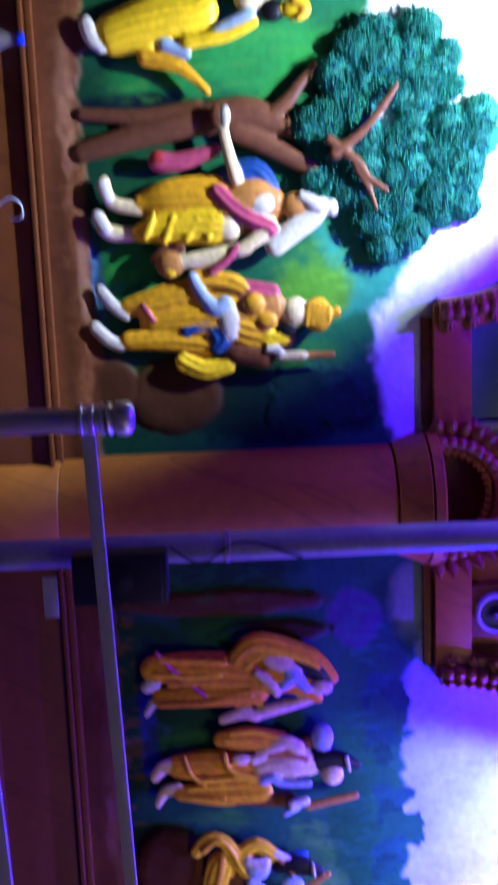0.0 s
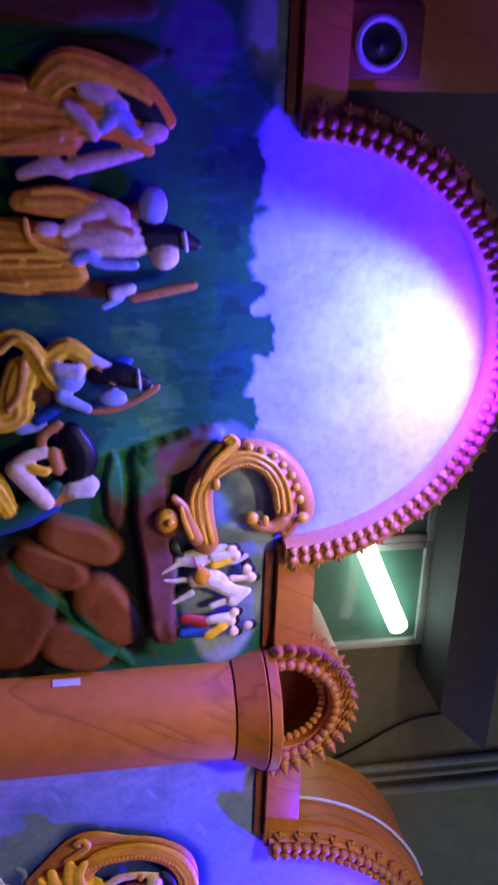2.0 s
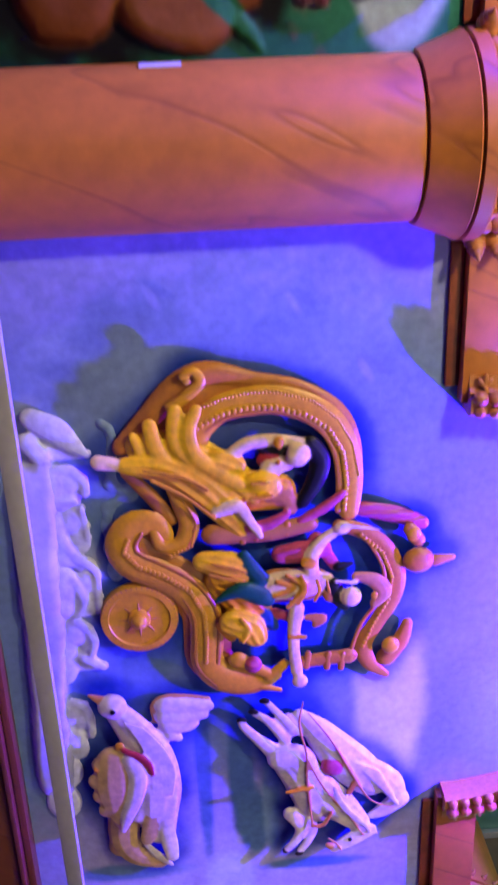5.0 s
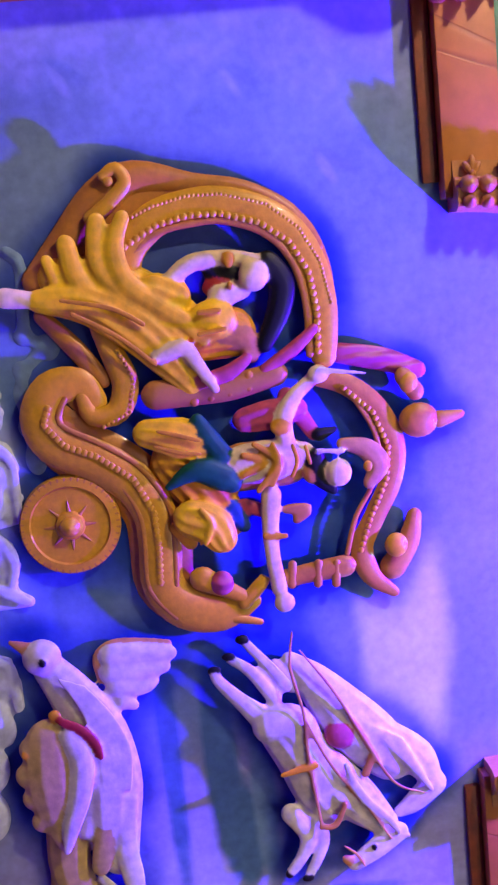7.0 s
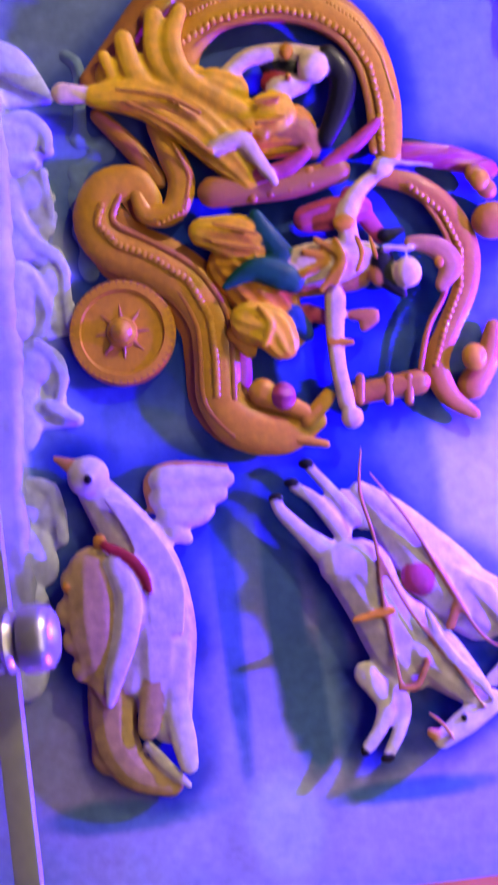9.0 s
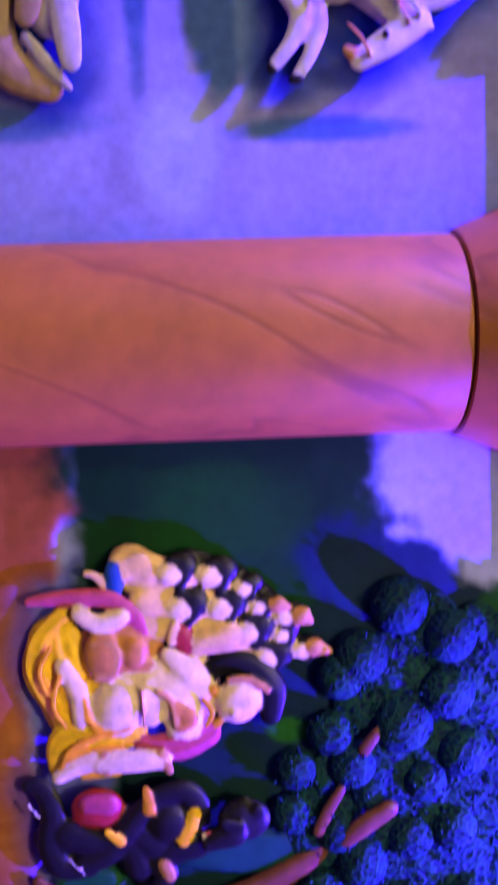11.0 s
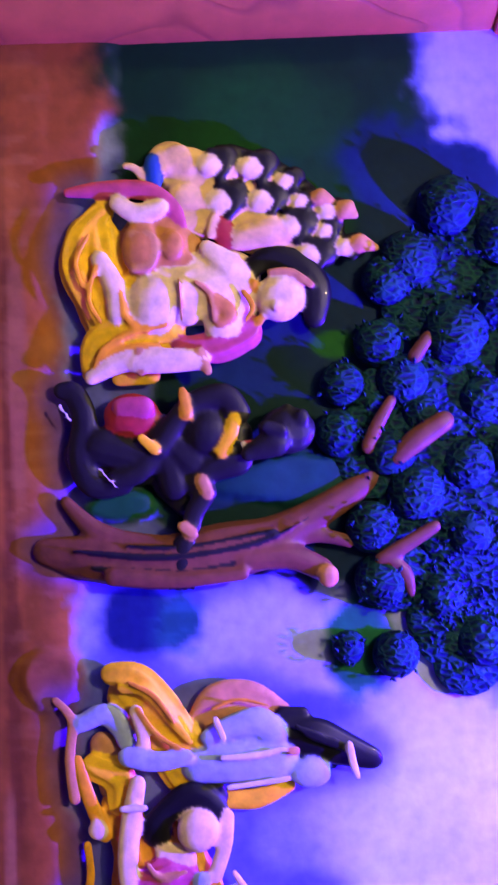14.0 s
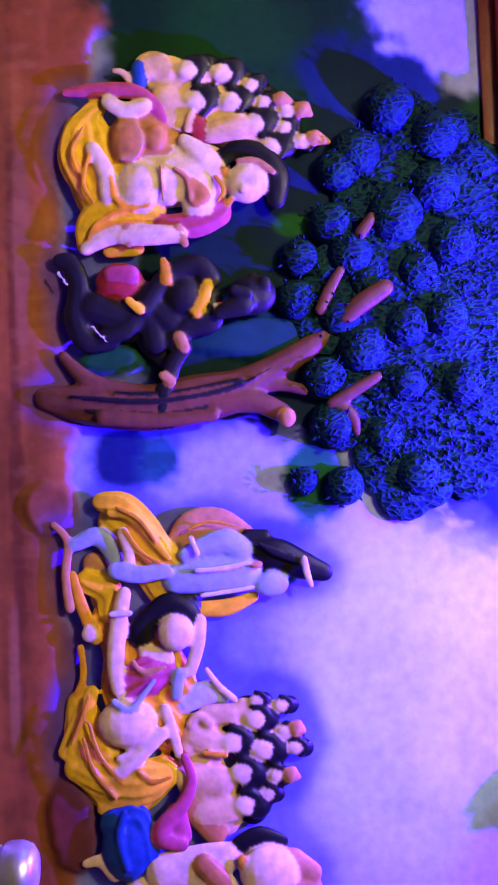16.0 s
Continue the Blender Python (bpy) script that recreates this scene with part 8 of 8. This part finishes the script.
def railing():
    """Stainless posts with ball caps, joined by two flat rails."""
    spots = [(0.283, -0.80), (2.02, -0.72), (4.188, -0.648), (6.45, -0.63), (8.4, -0.60)]
    root = empty("railing", (0.283, -0.8, 0), "stainless steel queue railing with ball-capped posts", "railing")
    o = Vector(root.location)
    # post and rail heights offset to fit the camera's view
    post_offset = [0.0, 0.04, 0.0, 0.0, 0.0]
    rail_offset = [-0.034, 0.0, 0.0, 0.0, 0.0]
    for (x, y), up in zip(spots, post_offset):
        post = part("post", lathe([(0.06, 0.0), (0.06, 0.008), (0.025, 0.012), (0.025, 1.095 + up)], 24), MAT["steel"], root)
        post.location = Vector((x, y, 0)) - o
        collar = [(0.0255, 1.096), (0.030, 1.098), (0.031, 1.104), (0.028, 1.107), (0.0275, 1.117), (0.0305, 1.120), (0.0305, 1.126), (0.0275, 1.129), (0.0275, 1.139), (0.031, 1.142), (0.031, 1.147), (0.023, 1.150)]
        cap = [(0.022, 1.151), (0.030, 1.153), (0.0325, 1.157), (0.030, 1.163), (0.026, 1.166), (0.026, 1.168), (0.033, 1.170), (0.0345, 1.176), (0.0345, 1.189), (0.031, 1.199), (0.022, 1.205), (0.0, 1.208)]
        part("collar", lathe([(r, z + up) for r, z in collar], 24), MAT["steel"], post)
        part("cap", lathe([(r, z + up) for r, z in cap], 24), MAT["steel"], post)
    for k, ((x0, y0), (x1, y1)) in enumerate(zip(spots, spots[1:])):
        w = math.atan2(y1 - y0, x1 - x0)
        size = math.hypot(x1 - x0, y1 - y0)
        tilt = math.atan2(rail_offset[k + 1] - rail_offset[k], size)
        for name, z in (("top_rail", 1.132), ("lower_rail", 0.862)):
            bar = part(name, box(0.026, size - 0.026, 0.004, 0.022, 0, 0.027, 0.003), MAT["greypaint"], root)
            bar.matrix_basis = Matrix.Translation(Vector((x0, y0, z + rail_offset[k])) - o) @ Matrix.Rotation(w, 4, "Z") @ Matrix.Rotation(-tilt, 4, "Y")


def lamp_pole():
    root = empty("lamp_pole", (0.675, -0.36, 0), "grey metal pole in front of a column, floor to ceiling", "pole")
    part("pipe", lathe([(0.036, 0.0), (0.036, 1.36)], 20), MAT["pole"], root)
    part("joint", lathe([(0.037, 1.362), (0.039, 1.364), (0.039, 1.374), (0.037, 1.376)], 20), MAT["pole"], root)
    part("pipe", lathe([(0.036, 1.378), (0.036, 3.58)], 20), MAT["pole"], root)
    box_lamp = empty("spotlight", (0.715, -0.42, 1.115), "black metal spotlight box clamped on a grey pole", "spotlight")
    part("housing", box(-0.062, 0.062, -0.05, 0.02, -0.112, 0.112, 0.008), MAT["dark"], box_lamp)
    part("rim", box(-0.052, 0.052, -0.058, -0.051, -0.1, 0.1, 0.004), MAT["dark"], box_lamp)
    part("lens", lathe([(0.0, 0.0), (0.03, 0.0), (0.034, 0.006), (0.0, 0.012)], 20, m=Matrix.Translation((0, -0.059, 0.0)) @ Matrix.Rotation(radians(90), 4, "X")), MAT["dark"], box_lamp)
    part("bracket", box(-0.03, 0.03, 0.0205, 0.06, -0.02, 0.02, 0.004), MAT["dark"], box_lamp)
    part("plate", box(0.0, 0.10, -0.01, 0.0, -0.19, -0.155, 0.003), MAT["greypaint"], box_lamp)


def wire(name, label, pts, r=0.004, mat="dark"):
    cu = bpy.data.curves.new(name, "CURVE")
    cu.dimensions, cu.bevel_depth, cu.bevel_resolution = "3D", r, 2
    sp = cu.splines.new("BEZIER")
    sp.bezier_points.add(len(pts) - 1)
    for b, p in zip(sp.bezier_points, pts):
        b.co, b.handle_left_type, b.handle_right_type = p, "AUTO", "AUTO"
    cu.materials.append(MAT[mat])
    ob = new(name, cu)
    me = bpy.data.meshes.new_from_object(ob.evaluated_get(bpy.context.evaluated_depsgraph_get()))
    bpy.data.objects.remove(ob)
    return tagged(new(name, me), label, "cable")


def bottle():
    root = empty("water_bottle", (-0.571, -0.12, 0.70), "clear plastic water bottle with a blue cap", "bottle")
    part("body", lathe([(0.0, 0.0), (0.03, 0.001), (0.032, 0.006), (0.032, 0.06), (0.030, 0.065), (0.032, 0.07), (0.032, 0.13), (0.028, 0.15), (0.016, 0.18), (0.013, 0.19), (0.013, 0.2)], 24), MAT["clear"], root)
    part("cap", lathe([(0.0145, 0.2005), (0.0155, 0.202), (0.0155, 0.218), (0.014, 0.221), (0.0, 0.221)], 20), MAT["bluecap"], root, "blue screw cap")


def loudspeaker():
    board = tagged(part("spandrel", box(0.84, 1.10, 0.0, 0.05, 2.055, 2.42), MAT["terra"]), "terracotta spandrel board beside the arch", "panel", "", "structure")
    root = empty("loudspeaker", (1.0, -0.002, 2.12), "round wall loudspeaker with a pale ring", "loudspeaker")
    flat = Matrix.Rotation(radians(90), 4, "X")
    part("plate", box(-0.085, 0.075, -0.022, 0.0, -0.085, 0.1, 0.012), MAT["rock"], root)
    part("ring", lathe([(0.045, 0.0), (0.046, 0.008), (0.052, 0.012), (0.058, 0.008), (0.06, 0.0)], 32, m=Matrix.Translation((0, -0.0225, 0)) @ flat), MAT["cloud"], root)
    part("cone", lathe([(0.044, 0.004), (0.02, 0.001), (0.012, 0.005), (0.0, 0.008)], 28, m=Matrix.Translation((0, -0.0225, 0)) @ flat), MAT["dark"], root)


def back_room():
    """What shows above the beams: the rear wall with its glazing, tube light and pipes."""
    for n, x in ((1, 2.70), (2, 0.15), (3, 4.9), (4, 7.0), (5, 2.248)):
        win = tagged(new("window_%d" % n), "fixed pane of greenish glass in a grey frame", "window", "", "structure")
        win.location = (x, 0.745, 2.2)
        part("pane", box(0.03, 0.42, -0.012, -0.004, 0.03, 0.47, 0.002), GLASS, win)
        for name, b in (("frame", (0.0, 0.45, 0.0, 0.029)), ("frame", (0.0, 0.45, 0.471, 0.5)), ("frame", (0.0, 0.029, 0.0295, 0.4705)), ("frame", (0.421, 0.45, 0.0295, 0.4705))):
            part(name, box(b[0], b[1], -0.03, 0.0, b[2], b[3], 0.003), MAT["greypaint"], win)
    # bright streak in the glazing built as a tube, tilted to the camera's view
    tube = empty("tube_light", (2.87, 0.69, 2.51), "lit white fluorescent tube on a plain batten", "tube light")
    rod = part("tube", lathe([(0.0, -0.2), (0.03, -0.198), (0.037, -0.19), (0.037, 0.19), (0.03, 0.198), (0.0, 0.2)], 16), TUBE, tube)
    rod.matrix_basis = Matrix.Rotation(radians(66), 4, "Y")
    batten = part("batten", box(-0.18, 0.18, 0.026, 0.04, -0.03, 0.03, 0.004), MAT["greypaint"], tube)
    batten.matrix_basis = Matrix.Rotation(radians(-24), 4, "Y")
    beam = box(2.15, 3.28, 0.47, 0.748, 2.70, 2.90, 0)
    for v in beam.verts:
        if v.co.x > 3 and v.co.z > 2.8:
            v.co.x = 3.48
    tagged(part("beam", beam, MAT["dusk"], smooth=False), "dark grey plastered beam above the rear window", "beam", "", "structure")
    for x, r in ((3.745, 0.018), (3.80, 0.012), (3.87, 0.022)):
        tagged(part("conduit", lathe([(r, 2.0), (r, 3.59)], 12, m=Matrix.Translation((x, 0.72, 0))), MAT["pole"]), "grey conduit pipe up the rear wall", "pipe", "pipes on the rear wall")
    wire("cable", "thin dark cable sagging along the rear wall", [(3.72, 0.735, 2.30), (3.655, 0.735, 2.46), (3.56, 0.735, 2.62), (3.519, 0.735, 2.73), (3.511, 0.735, 2.98)], 0.006)
    bend = [radians(172 - 9 * k) for k in range(8)]
    wire("cable", "pale cord laid along the back of an arch", [(3.85 + 0.618 * math.cos(w), 0.09, 1.95 + 0.618 * math.sin(w)) for w in bend], 0.006, "cloud")
    wire("cable", "thin dark cable clipped to the grey pole", [(0.66, -0.40, 1.23), (0.70, -0.402, 1.30), (0.655, -0.402, 1.40), (0.70, -0.400, 1.55)], 0.003)
    wire("cable", "pale wire looped in front of the stone plinth", [(-0.17, -0.07, 0.80), (-0.19, -0.085, 0.86), (-0.15, -0.082, 0.875), (-0.14, -0.07, 0.84)], 0.003, "cloud")


def sticker():
    """A strip of white paper tape left on the side of a column."""
    tape = box(-0.0005, 0.0015, -0.012, 0.012, 0.0, 0.075, 0.0)
    ob = tagged(part("tape_strip", tape, MAT["white"]), "torn strip of white paper tape on a column", "tape")
    ob.matrix_basis = Matrix.Translation((2.782 - 0.154 * math.cos(radians(14)), -0.154 * math.sin(radians(14)), 1.335)) @ Matrix.Rotation(radians(14), 4, "Z")


# sprayed paint; mural_3 is deepened to carry the lamp's deep violet in its colour
SPRAY_AND_SHADE = {"mural_2": ("16265e", 0.02, 0.45), "mural_3": ("183690", 0.034, 1.0), "mural_4": ("3434a0", 0.024, 0.75)}
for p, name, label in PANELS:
    if name in SPRAY_AND_SHADE:
        p.airbrush_and_shade(*SPRAY_AND_SHADE[name])
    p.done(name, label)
model_as_one()
sticker()
railing()
lamp_pole()
bottle()
loudspeaker()
back_room()
plinth()
for cu in COLUMNS:
    column(cu)
frame_parts()
hall()
